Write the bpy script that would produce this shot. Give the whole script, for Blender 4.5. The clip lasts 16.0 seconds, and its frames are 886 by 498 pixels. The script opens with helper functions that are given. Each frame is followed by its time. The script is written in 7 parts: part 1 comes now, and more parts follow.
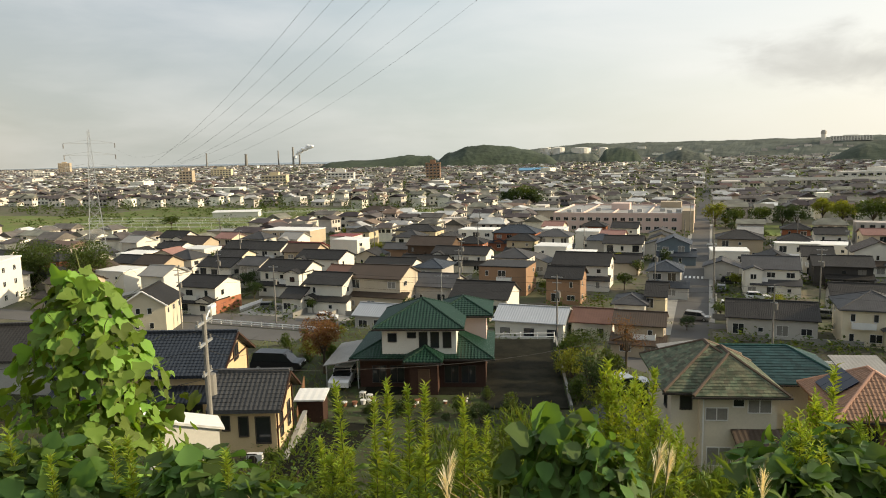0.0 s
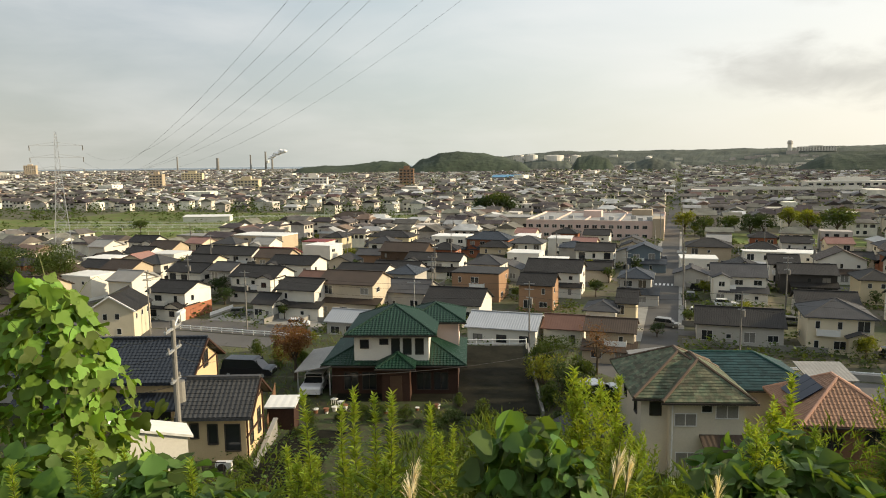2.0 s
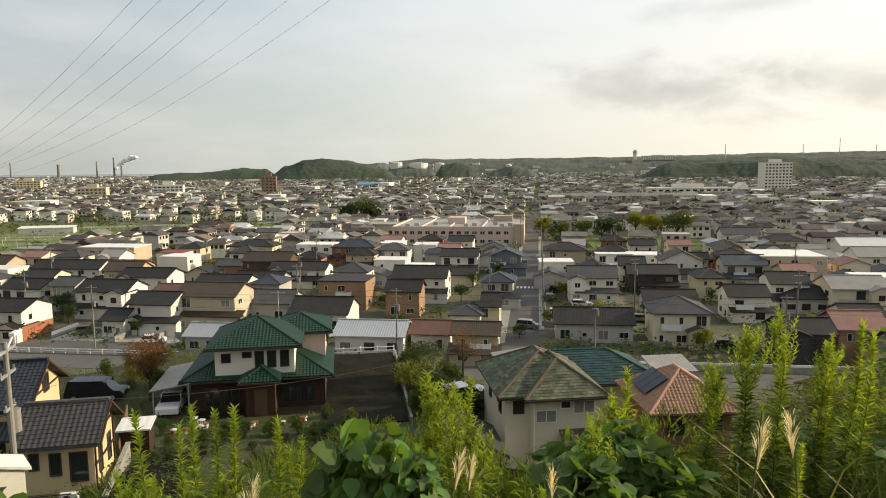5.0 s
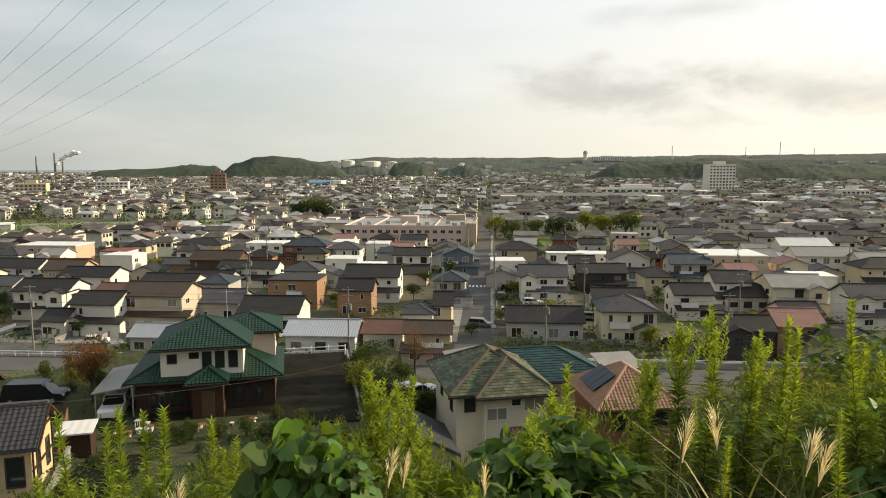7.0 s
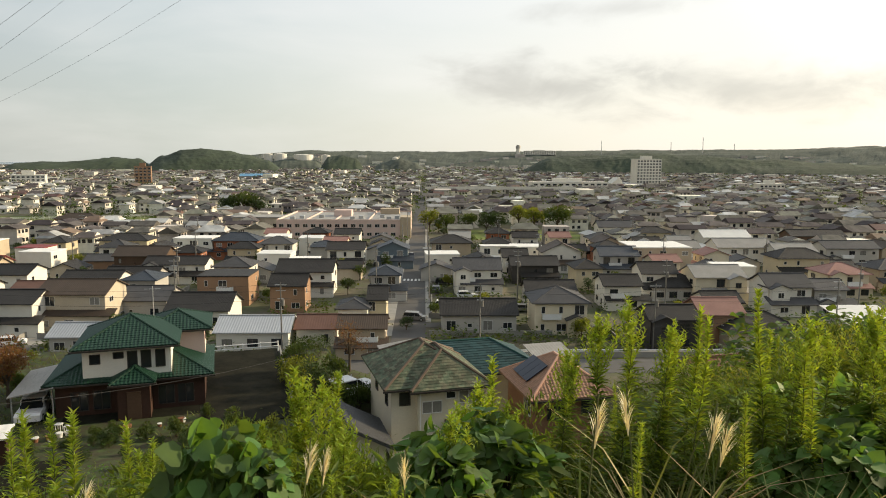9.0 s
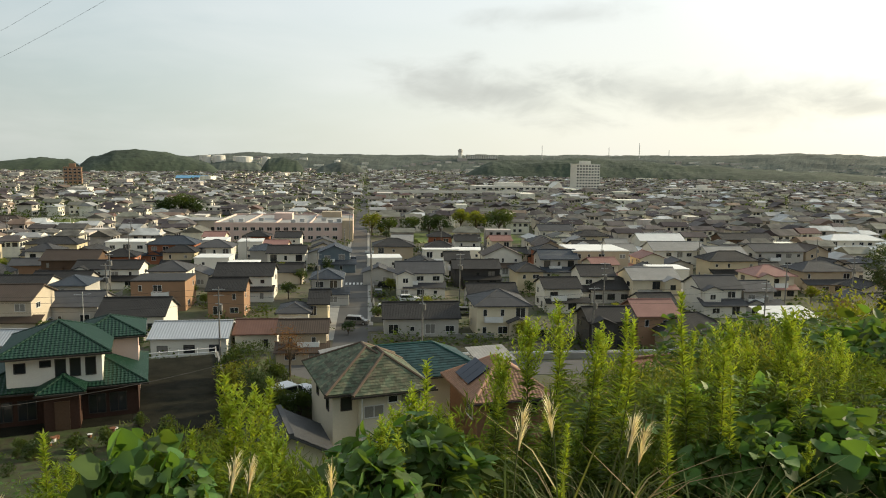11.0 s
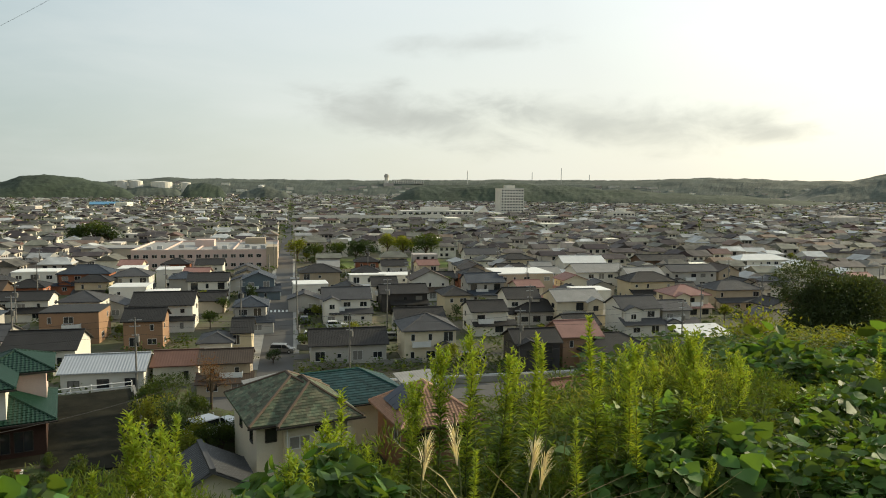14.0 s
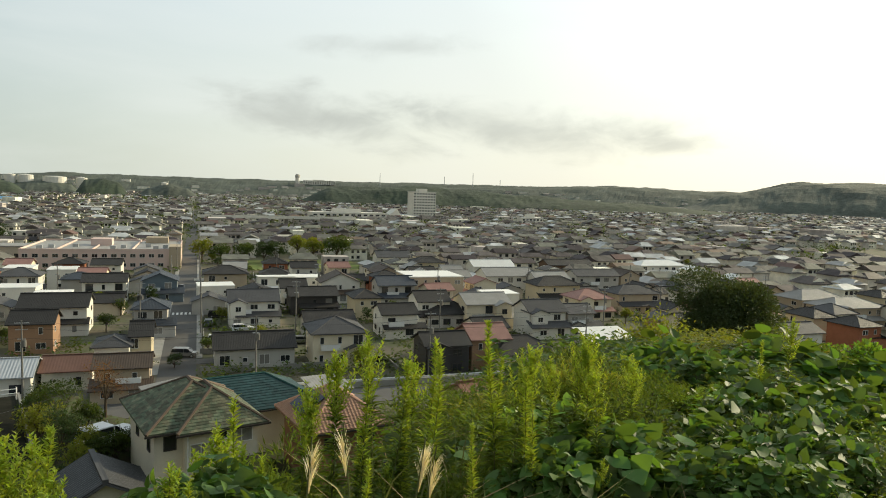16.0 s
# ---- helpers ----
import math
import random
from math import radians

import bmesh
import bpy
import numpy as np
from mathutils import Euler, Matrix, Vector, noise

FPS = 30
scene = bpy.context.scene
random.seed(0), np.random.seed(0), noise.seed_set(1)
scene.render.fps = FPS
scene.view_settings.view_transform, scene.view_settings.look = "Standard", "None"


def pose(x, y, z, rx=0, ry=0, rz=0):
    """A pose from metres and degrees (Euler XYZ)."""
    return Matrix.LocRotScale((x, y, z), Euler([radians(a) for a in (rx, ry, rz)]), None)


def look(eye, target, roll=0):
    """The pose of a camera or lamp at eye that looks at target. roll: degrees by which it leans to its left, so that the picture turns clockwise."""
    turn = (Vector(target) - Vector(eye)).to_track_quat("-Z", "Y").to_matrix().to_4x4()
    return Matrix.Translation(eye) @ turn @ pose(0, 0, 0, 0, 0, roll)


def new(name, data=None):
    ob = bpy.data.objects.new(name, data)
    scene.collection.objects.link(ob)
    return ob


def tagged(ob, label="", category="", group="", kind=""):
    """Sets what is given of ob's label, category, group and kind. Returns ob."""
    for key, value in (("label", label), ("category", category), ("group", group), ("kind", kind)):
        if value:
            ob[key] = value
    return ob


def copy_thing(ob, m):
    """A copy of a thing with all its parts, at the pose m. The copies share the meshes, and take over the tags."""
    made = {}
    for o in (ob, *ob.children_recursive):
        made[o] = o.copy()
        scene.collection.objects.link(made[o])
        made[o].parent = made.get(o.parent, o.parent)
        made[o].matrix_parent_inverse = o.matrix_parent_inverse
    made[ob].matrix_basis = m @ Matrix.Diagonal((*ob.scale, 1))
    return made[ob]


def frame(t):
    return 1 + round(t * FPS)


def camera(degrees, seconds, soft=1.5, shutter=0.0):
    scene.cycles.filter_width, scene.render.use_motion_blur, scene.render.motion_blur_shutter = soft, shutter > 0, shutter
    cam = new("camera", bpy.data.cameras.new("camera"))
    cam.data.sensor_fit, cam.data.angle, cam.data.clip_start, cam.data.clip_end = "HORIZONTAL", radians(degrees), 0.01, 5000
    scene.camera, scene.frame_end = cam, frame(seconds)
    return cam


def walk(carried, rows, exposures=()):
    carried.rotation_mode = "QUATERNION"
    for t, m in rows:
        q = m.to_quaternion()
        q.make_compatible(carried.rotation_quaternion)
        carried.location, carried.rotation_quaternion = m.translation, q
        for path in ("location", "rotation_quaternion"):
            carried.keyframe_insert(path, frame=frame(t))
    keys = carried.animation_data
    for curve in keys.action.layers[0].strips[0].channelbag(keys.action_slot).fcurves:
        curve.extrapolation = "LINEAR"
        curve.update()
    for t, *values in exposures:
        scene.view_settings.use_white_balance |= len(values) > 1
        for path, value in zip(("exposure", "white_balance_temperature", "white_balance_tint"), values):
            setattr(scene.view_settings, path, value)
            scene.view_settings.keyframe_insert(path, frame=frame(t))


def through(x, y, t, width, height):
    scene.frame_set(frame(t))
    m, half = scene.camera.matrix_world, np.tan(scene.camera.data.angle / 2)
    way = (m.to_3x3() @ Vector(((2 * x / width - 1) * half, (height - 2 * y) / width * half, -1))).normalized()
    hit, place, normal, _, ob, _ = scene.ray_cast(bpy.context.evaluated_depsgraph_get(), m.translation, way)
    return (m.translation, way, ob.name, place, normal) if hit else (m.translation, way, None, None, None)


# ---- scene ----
cam = camera(64.17, 16.0, soft=1.0)
PATH = (
    (0.0, -0.013, 0.026, 29.986, -7.598, 1.312, 20.573),
    (0.5, -0.007, 0.013, 29.995, -7.612, 1.250, 20.240),
    (1.0, 0.002, 0.004, 30.001, -7.475, 1.077, 19.849),
    (1.5, 0.013, -0.001, 30.006, -7.316, 0.945, 19.363),
    (2.0, 0.026, -0.003, 30.009, -7.136, 0.724, 18.466),
    (2.5, 0.040, -0.002, 30.010, -7.036, 0.655, 16.900),
    (3.0, 0.055, 0.000, 30.011, -6.959, 0.700, 14.927),
    (3.5, 0.071, 0.004, 30.011, -6.846, 0.663, 12.731),
    (4.0, 0.088, 0.008, 30.010, -6.798, 0.586, 10.506),
    (6.5, 0.174, 0.027, 30.004, -6.630, 0.239, 5.004),
    (7.0, 0.191, 0.028, 30.003, -6.770, -0.010, 3.840),
    (7.5, 0.207, 0.027, 30.003, -6.917, -0.059, 2.573),
    (8.0, 0.223, 0.026, 30.004, -7.094, -0.253, 1.078),
    (8.5, 0.238, 0.023, 30.005, -7.229, -0.135, -0.218),
    (9.0, 0.253, 0.019, 30.007, -7.263, -0.228, -1.458),
    (11.5, 0.324, -0.014, 30.024, -6.733, -0.816, -7.184),
    (12.0, 0.338, -0.022, 30.028, -6.470, -0.844, -8.189),
    (12.5, 0.352, -0.028, 30.032, -6.227, -0.710, -8.850),
    (13.0, 0.367, -0.033, 30.037, -5.798, -0.560, -9.672),
    (13.5, 0.383, -0.036, 30.041, -5.273, -0.519, -10.760),
    (14.0, 0.401, -0.037, 30.044, -4.893, -0.548, -12.014),
    (14.5, 0.419, -0.035, 30.047, -4.578, -0.758, -13.656),
    (15.0, 0.439, -0.028, 30.049, -4.475, -1.094, -15.531),
    (15.5, 0.462, -0.017, 30.049, -4.472, -1.461, -17.343),
    (16.0, 0.486, -0.001, 30.048, -4.511, -1.867, -19.076),
)

walk(cam, [(t, pose(x, y, z, 90 + pitch, roll, yaw)) for t, x, y, z, pitch, roll, yaw in PATH],
     exposures=((0.0, 0.27, 6720, 12), (4.0, 0.26, 6720, 12), (7.0, 0.25, 6720, 12), (9.0, 0.25, 6720, 12), (11.5, 0.15, 6450, 7), (14.0, 0.06, 6450, 6), (16.0, 0.10, 6450, 5)))

# ---------------------------------------------------------------- light
SUN_HEADING, SUN_HEIGHT = 72.0, 19.0
world = bpy.data.worlds.new("sky")
scene.world = world
world.use_nodes = True


def node(tree, kind, **values):
    n = tree.nodes.new(kind)
    for key, value in values.items():
        n.inputs[key.replace("_", " ")].default_value = value
    return n


def build_sky():
    tree = world.node_tree
    tree.nodes.clear()
    link = tree.links.new
    sky = tree.nodes.new("ShaderNodeTexSky")
    sky.sky_type, sky.sun_disc = "NISHITA", False
    sky.sun_elevation, sky.sun_rotation = radians(SUN_HEIGHT), radians(SUN_HEADING)
    sky.air_density, sky.dust_density, sky.ozone_density = 1.2, 1.5, 1.0
    where = tree.nodes.new("ShaderNodeTexCoord")
    # thin high cloud over the whole sky, thicker towards the sun
    glow = tree.nodes.new("ShaderNodeVectorMath")
    glow.operation = "DOT_PRODUCT"
    h, e = radians(SUN_HEADING - 14), radians(SUN_HEIGHT + 6)
    glow.inputs[1].default_value = (math.sin(h) * math.cos(e), math.cos(h) * math.cos(e), math.sin(e))
    link(where.outputs["Generated"], glow.inputs[0])
    veil = tree.nodes.new("ShaderNodeValToRGB")
    veil.color_ramp.elements[0].position, veil.color_ramp.elements[0].color = 0.0, (0.50, 0.455, 0.37, 1)
    veil.color_ramp.elements[1].position, veil.color_ramp.elements[1].color = 1.0, (1.45, 1.42, 1.34, 1)
    for at, col in ((0.27, (0.48, 0.465, 0.41, 1)), (0.37, (0.46, 0.51, 0.54, 1)), (0.48, (0.465, 0.53, 0.585, 1)), (0.62, (0.57, 0.65, 0.69, 1)), (0.78, (0.83, 0.87, 0.88, 1)), (0.9, (1.0, 1.0, 0.97, 1))):
        veil.color_ramp.elements.new(at).color = col
    halfway = tree.nodes.new("ShaderNodeMath")
    halfway.operation = "MULTIPLY_ADD"
    halfway.inputs[1].default_value = halfway.inputs[2].default_value = 0.5
    link(glow.outputs["Value"], halfway.inputs[0])
    link(halfway.outputs[0], veil.inputs[0])
    # soft grey cloud bank and white wisps
    squash = tree.nodes.new("ShaderNodeMapping")
    squash.inputs["Scale"].default_value = (1.6, 1.6, 6.5)
    link(where.outputs["Generated"], squash.inputs[0])
    puff = node(tree, "ShaderNodeTexNoise", Scale=2.1, Detail=7.0, Roughness=0.52, Distortion=0.3)
    link(squash.outputs[0], puff.inputs["Vector"])
    wisp = tree.nodes.new("ShaderNodeMapRange")
    wisp.inputs["From Min"].default_value, wisp.inputs["From Max"].default_value = 0.42, 0.72
    link(puff.outputs[0], wisp.inputs[0])
    white = tree.nodes.new("ShaderNodeMix")
    white.data_type = "RGBA"
    white.inputs[7].default_value = (0.98, 0.98, 0.96, 1)
    amount = tree.nodes.new("ShaderNodeMath")
    amount.operation = "MULTIPLY"
    amount.inputs[1].default_value = 0.30
    link(wisp.outputs[0], amount.inputs[0])
    link(amount.outputs[0], white.inputs[0])
    # the low sky is creamier than the high sky
    rise = tree.nodes.new("ShaderNodeSeparateXYZ")
    link(where.outputs["Generated"], rise.inputs[0])
    low = tree.nodes.new("ShaderNodeValToRGB")
    low.color_ramp.elements[0].color, low.color_ramp.elements[1].position = (1.05, 1.0, 0.86, 1), 0.30
    low.color_ramp.elements[1].color = (0.945, 1.0, 1.05, 1)
    link(rise.outputs[2], low.inputs[0])
    cream = tree.nodes.new("ShaderNodeMix")
    cream.data_type, cream.blend_type = "RGBA", "MULTIPLY"
    cream.inputs[0].default_value = 1.0
    link(veil.outputs[0], cream.inputs[6])
    link(low.outputs[0], cream.inputs[7])
    link(cream.outputs[2], white.inputs[6])
    # two grey banks low over the far hills, ragged, the first one sinking to one side
    billow = tree.nodes.new("ShaderNodeMapping")
    billow.inputs["Scale"].default_value = (2.6, 2.6, 6.0)
    link(where.outputs["Generated"], billow.inputs[0])
    ragged = node(tree, "ShaderNodeTexNoise", Scale=4.2, Detail=9.0, Roughness=0.56, Distortion=0.3)
    link(billow.outputs[0], ragged.inputs["Vector"])

    def cloud_bank(heading, height, wide, tall, slope, depth):
        h_, e_ = radians(heading), radians(height)
        off = tree.nodes.new("ShaderNodeVectorMath")
        off.operation = "SUBTRACT"
        off.inputs[1].default_value = (math.sin(h_) * math.cos(e_), math.cos(h_) * math.cos(e_), math.sin(e_))
        link(where.outputs["Generated"], off.inputs[0])
        rows_ = []
        for axis in ((math.cos(h_) / wide, -math.sin(h_) / wide, 0.0), (math.cos(h_) * slope / tall, -math.sin(h_) * slope / tall, 1.0 / tall), (math.sin(h_), math.cos(h_), 0.0)):
            dot = tree.nodes.new("ShaderNodeVectorMath")
            dot.operation = "DOT_PRODUCT"
            dot.inputs[1].default_value = axis
            link(off.outputs[0], dot.inputs[0])
            rows_.append(dot.outputs["Value"])
        join = tree.nodes.new("ShaderNodeCombineXYZ")
        for k in range(3):
            link(rows_[k], join.inputs[k])
        size_ = tree.nodes.new("ShaderNodeVectorMath")
        size_.operation = "LENGTH"
        link(join.outputs[0], size_.inputs[0])
        edge = tree.nodes.new("ShaderNodeMath")
        edge.operation = "MULTIPLY_ADD"
        edge.inputs[1].default_value = 2.6
        link(ragged.outputs[0], edge.inputs[0])
        link(size_.outputs["Value"], edge.inputs[2])
        dark = tree.nodes.new("ShaderNodeMapRange")
        dark.interpolation_type = "SMOOTHSTEP"
        for key, value in (("From Min", 2.75), ("From Max", 1.25), ("To Min", 0.0), ("To Max", depth)):
            dark.inputs[key].default_value = value
        link(edge.outputs[0], dark.inputs[0])
        return dark.outputs[0]

    covered = white.outputs[2]
    for bank_ in ((10.0, 5.6, 0.15, 0.034, 0.10, 0.85), (26.0, 5.2, 0.19, 0.032, 0.06, 0.7), (15.0, 11.3, 0.10, 0.016, 0.0, 0.45), (37.0, 4.2, 0.05, 0.012, 0.0, 0.5)):
        grey = tree.nodes.new("ShaderNodeMix")
        grey.data_type = "RGBA"
        grey.inputs[7].default_value = (0.57, 0.575, 0.545, 1)
        link(cloud_bank(*bank_), grey.inputs[0])
        link(covered, grey.inputs[6])
        covered = grey.outputs[2]
    sum_ = tree.nodes.new("ShaderNodeMix")
    sum_.data_type, sum_.blend_type = "RGBA", "ADD"
    sum_.inputs[0].default_value = 0.015
    link(covered, sum_.inputs[6])
    link(sky.outputs[0], sum_.inputs[7])
    back = tree.nodes.new("ShaderNodeBackground")
    back.inputs["Strength"].default_value = 0.81
    link(sum_.outputs[2], back.inputs[0])
    link(back.outputs[0], tree.nodes.new("ShaderNodeOutputWorld").inputs[0])


build_sky()
sun = bpy.data.lights.new("sun", "SUN")
sun.energy, sun.angle, sun.color = 5.0, radians(0.8), (1.0, 0.85, 0.58)
_h, _e = radians(SUN_HEADING), radians(SUN_HEIGHT)
new("sun", sun).matrix_world = look((0, 0, 200), (-math.sin(_h) * math.cos(_e), -math.cos(_h) * math.cos(_e), 200 - math.sin(_e)))

# ---------------------------------------------------------------- materials


def matter(name, colour, rough=0.7, spread=0.25, grain=6.0, stain=0.6, bump=0.15, metal=0.0, per="object", hue=0.0, tiles=None, gloss=0.2, patch=None, clear=0.0):
    """A surface with fine grain, broad stains and a change of tone from thing to thing; tiles: (course height, rib width, depth)."""
    m = bpy.data.materials.new(name)
    m.use_nodes = True
    tree = m.node_tree
    link = tree.links.new
    bsdf = tree.nodes["Principled BSDF"]
    bsdf.inputs["Roughness"].default_value, bsdf.inputs["Metallic"].default_value = rough, metal
    bsdf.inputs["Specular IOR Level"].default_value = gloss
    where = tree.nodes.new("ShaderNodeTexCoord")
    fine = node(tree, "ShaderNodeTexNoise", Scale=grain, Detail=5.0, Roughness=0.6)
    broad = node(tree, "ShaderNodeTexNoise", Scale=stain, Detail=4.0, Roughness=0.55)
    link(where.outputs["Object"], fine.inputs["Vector"])
    link(where.outputs["Object"], broad.inputs["Vector"])
    mean = tree.nodes.new("ShaderNodeMath")
    mean.operation = "ADD"
    link(fine.outputs[0], mean.inputs[0])
    link(broad.outputs[0], mean.inputs[1])
    tone = tree.nodes.new("ShaderNodeMapRange")
    for key, value in (("From Min", 0.6), ("From Max", 1.4), ("To Min", 1 - spread), ("To Max", 1 + spread)):
        tone.inputs[key].default_value = value
    link(mean.outputs[0], tone.inputs[0])
    chance = tree.nodes.new("ShaderNodeObjectInfo" if per == "object" else "ShaderNodeNewGeometry")
    shift = tree.nodes.new("ShaderNodeHueSaturation")
    shift.inputs["Color"].default_value = (*colour, 1)
    base = shift.inputs["Color"]
    if patch:
        mix = tree.nodes.new("ShaderNodeMix")
        mix.data_type = "RGBA"
        mix.inputs[6].default_value, mix.inputs[7].default_value = (*colour, 1), (*patch, 1)
        blot = tree.nodes.new("ShaderNodeMapRange")
        blot.inputs["From Min"].default_value, blot.inputs["From Max"].default_value = 0.42, 0.62
        spots = node(tree, "ShaderNodeTexNoise", Scale=stain * 2.7, Detail=6.0, Roughness=0.62)
        link(where.outputs["Object"], spots.inputs["Vector"])
        link(spots.outputs[0], blot.inputs[0])
        link(blot.outputs[0], mix.inputs[0])
        link(mix.outputs[2], base)
    lucky = chance.outputs["Random" if per == "object" else "Random Per Island"]
    if hue:
        turn = tree.nodes.new("ShaderNodeMapRange")
        turn.inputs["To Min"].default_value, turn.inputs["To Max"].default_value = 0.5 - hue, 0.5 + hue
        link(lucky, turn.inputs[0])
        link(turn.outputs[0], shift.inputs["Hue"])
    step = tree.nodes.new("ShaderNodeMapRange")
    step.inputs["To Min"].default_value, step.inputs["To Max"].default_value = 1 - spread * 0.8, 1 + spread * 0.6
    link(lucky, step.inputs[0])
    both = tree.nodes.new("ShaderNodeMath")
    both.operation = "MULTIPLY"
    link(tone.outputs[0], both.inputs[0])
    link(step.outputs[0], both.inputs[1])
    link(both.outputs[0], shift.inputs["Value"])
    link(shift.outputs[0], bsdf.inputs["Base Color"])
    height = mean.outputs[0]
    if tiles:
        course, rib, depth = tiles
        split = tree.nodes.new("ShaderNodeSeparateXYZ")
        link(where.outputs["Object"], split.inputs[0])
        facing = tree.nodes.new("ShaderNodeSeparateXYZ")
        link(where.outputs["Normal"], facing.inputs[0])
        side = tree.nodes.new("ShaderNodeMath")
        side.operation = "ABSOLUTE"
        link(facing.outputs[0], side.inputs[0])
        front = tree.nodes.new("ShaderNodeMath")
        front.operation = "ABSOLUTE"
        link(facing.outputs[1], front.inputs[0])
        more = tree.nodes.new("ShaderNodeMath")
        more.operation = "GREATER_THAN"
        link(side.outputs[0], more.inputs[0])
        link(front.outputs[0], more.inputs[1])
        along = tree.nodes.new("ShaderNodeMix")
        link(more.outputs[0], along.inputs[0])
        link(split.outputs[0], along.inputs[2])
        link(split.outputs[1], along.inputs[3])

        def saw(source, size):
            scale = tree.nodes.new("ShaderNodeMath")
            scale.operation = "DIVIDE"
            scale.inputs[1].default_value = size
            link(source, scale.inputs[0])
            part_ = tree.nodes.new("ShaderNodeMath")
            part_.operation = "FRACT"
            link(scale.outputs[0], part_.inputs[0])
            ping = tree.nodes.new("ShaderNodeMath")
            ping.operation = "PINGPONG"
            ping.inputs[1].default_value = 0.5
            link(scale.outputs[0], ping.inputs[0])
            return part_.outputs[0], ping.outputs[0]
        lap, _ = saw(split.outputs[2], course)
        _, roll = saw(along.outputs[0], rib)
        relief = tree.nodes.new("ShaderNodeMath")
        relief.operation = "MULTIPLY_ADD"
        relief.inputs[1].default_value = -0.6 if course < 5 else 0.0
        link(lap, relief.inputs[0])
        link(roll, relief.inputs[2])
        height = relief.outputs[0]
        bump = depth
    knock = node(tree, "ShaderNodeBump", Strength=0.9 if tiles else 0.5, Distance=bump if tiles else bump * 0.05)
    link(height, knock.inputs["Height"])
    link(knock.outputs[0], bsdf.inputs["Normal"])
    return m


def foliage(name, colour, spread=0.35, hue=0.02, through=0.45, shine=0.2):
    """Leaves: they let light through, each one a little different."""
    m = bpy.data.materials.new(name)
    m.use_nodes = True
    tree = m.node_tree
    link = tree.links.new
    bsdf = tree.nodes["Principled BSDF"]
    bsdf.inputs["Roughness"].default_value, bsdf.inputs["Specular IOR Level"].default_value = 0.6, shine
    chance = tree.nodes.new("ShaderNodeNewGeometry")
    shift = tree.nodes.new("ShaderNodeHueSaturation")
    shift.inputs["Color"].default_value = (*colour, 1)
    turn = tree.nodes.new("ShaderNodeMapRange")
    turn.inputs["To Min"].default_value, turn.inputs["To Max"].default_value = 0.5 - hue * 1.6, 0.5 + hue * 0.6
    link(chance.outputs["Random Per Island"], turn.inputs[0])
    link(turn.outputs[0], shift.inputs["Hue"])
    where = tree.nodes.new("ShaderNodeTexCoord")
    broad = node(tree, "ShaderNodeTexNoise", Scale=1.7, Detail=3.0)
    link(where.outputs["Object"], broad.inputs["Vector"])
    scatter_ = tree.nodes.new("ShaderNodeMath")
    scatter_.operation = "ADD"
    link(chance.outputs["Random Per Island"], scatter_.inputs[0])
    link(broad.outputs[0], scatter_.inputs[1])
    tone = tree.nodes.new("ShaderNodeMapRange")
    for key, value in (("From Min", 0.2), ("From Max", 1.6), ("To Min", 1 - spread), ("To Max", 1 + spread)):
        tone.inputs[key].default_value = value
    link(scatter_.outputs[0], tone.inputs[0])
    link(tone.outputs[0], shift.inputs["Value"])
    link(shift.outputs[0], bsdf.inputs["Base Color"])
    glow = tree.nodes.new("ShaderNodeBsdfTranslucent")
    warm = tree.nodes.new("ShaderNodeMix")
    warm.data_type, warm.blend_type = "RGBA", "MULTIPLY"
    warm.inputs[0].default_value = 1.0
    warm.inputs[7].default_value = (1.5, 1.35, 0.5, 1)
    link(shift.outputs[0], warm.inputs[6])
    link(warm.outputs[2], glow.inputs["Color"])
    blend = tree.nodes.new("ShaderNodeMixShader")
    blend.inputs[0].default_value = through
    link(bsdf.outputs[0], blend.inputs[1])
    link(glow.outputs[0], blend.inputs[2])
    link(blend.outputs[0], tree.nodes["Material Output"].inputs["Surface"])
    return m


WALL = {
    "white": matter("white_siding", (0.66, 0.63, 0.555), 0.75, 0.10, 9, 0.5, 0.1),
    "cream": matter("cream_siding", (0.62, 0.55, 0.41), 0.75, 0.10, 9, 0.5, 0.1),
    "grey": matter("grey_render", (0.42, 0.40, 0.36), 0.8, 0.12, 9, 0.5, 0.1),
    "beige": matter("beige_render", (0.50, 0.43, 0.33), 0.8, 0.12, 9, 0.5, 0.1),
    "tan": matter("tan_render", (0.43, 0.35, 0.25), 0.8, 0.12, 9, 0.5, 0.1),
    "yellow": matter("pale_yellow_siding", (0.54, 0.46, 0.31), 0.8, 0.10, 9, 0.5, 0.1),
    "ochre": matter("ochre_siding", (0.31, 0.19, 0.115), 0.8, 0.12, 9, 0.5, 0.1),
    "brown": matter("brown_timber", (0.11, 0.07, 0.045), 0.7, 0.2, 9, 0.5, 0.1),
    "brick": matter("red_brown_brick", (0.28, 0.11, 0.06), 0.85, 0.2, 14, 0.7, 0.2),
    "blue": matter("blue_grey_siding", (0.13, 0.165, 0.19), 0.75, 0.12, 9, 0.5, 0.1),
    "black": matter("black_siding", (0.045, 0.043, 0.042), 0.6, 0.2, 9, 0.5, 0.1),
    "pinkish": matter("pink_render", (0.60, 0.455, 0.40), 0.8, 0.10, 9, 0.3, 0.1),
}
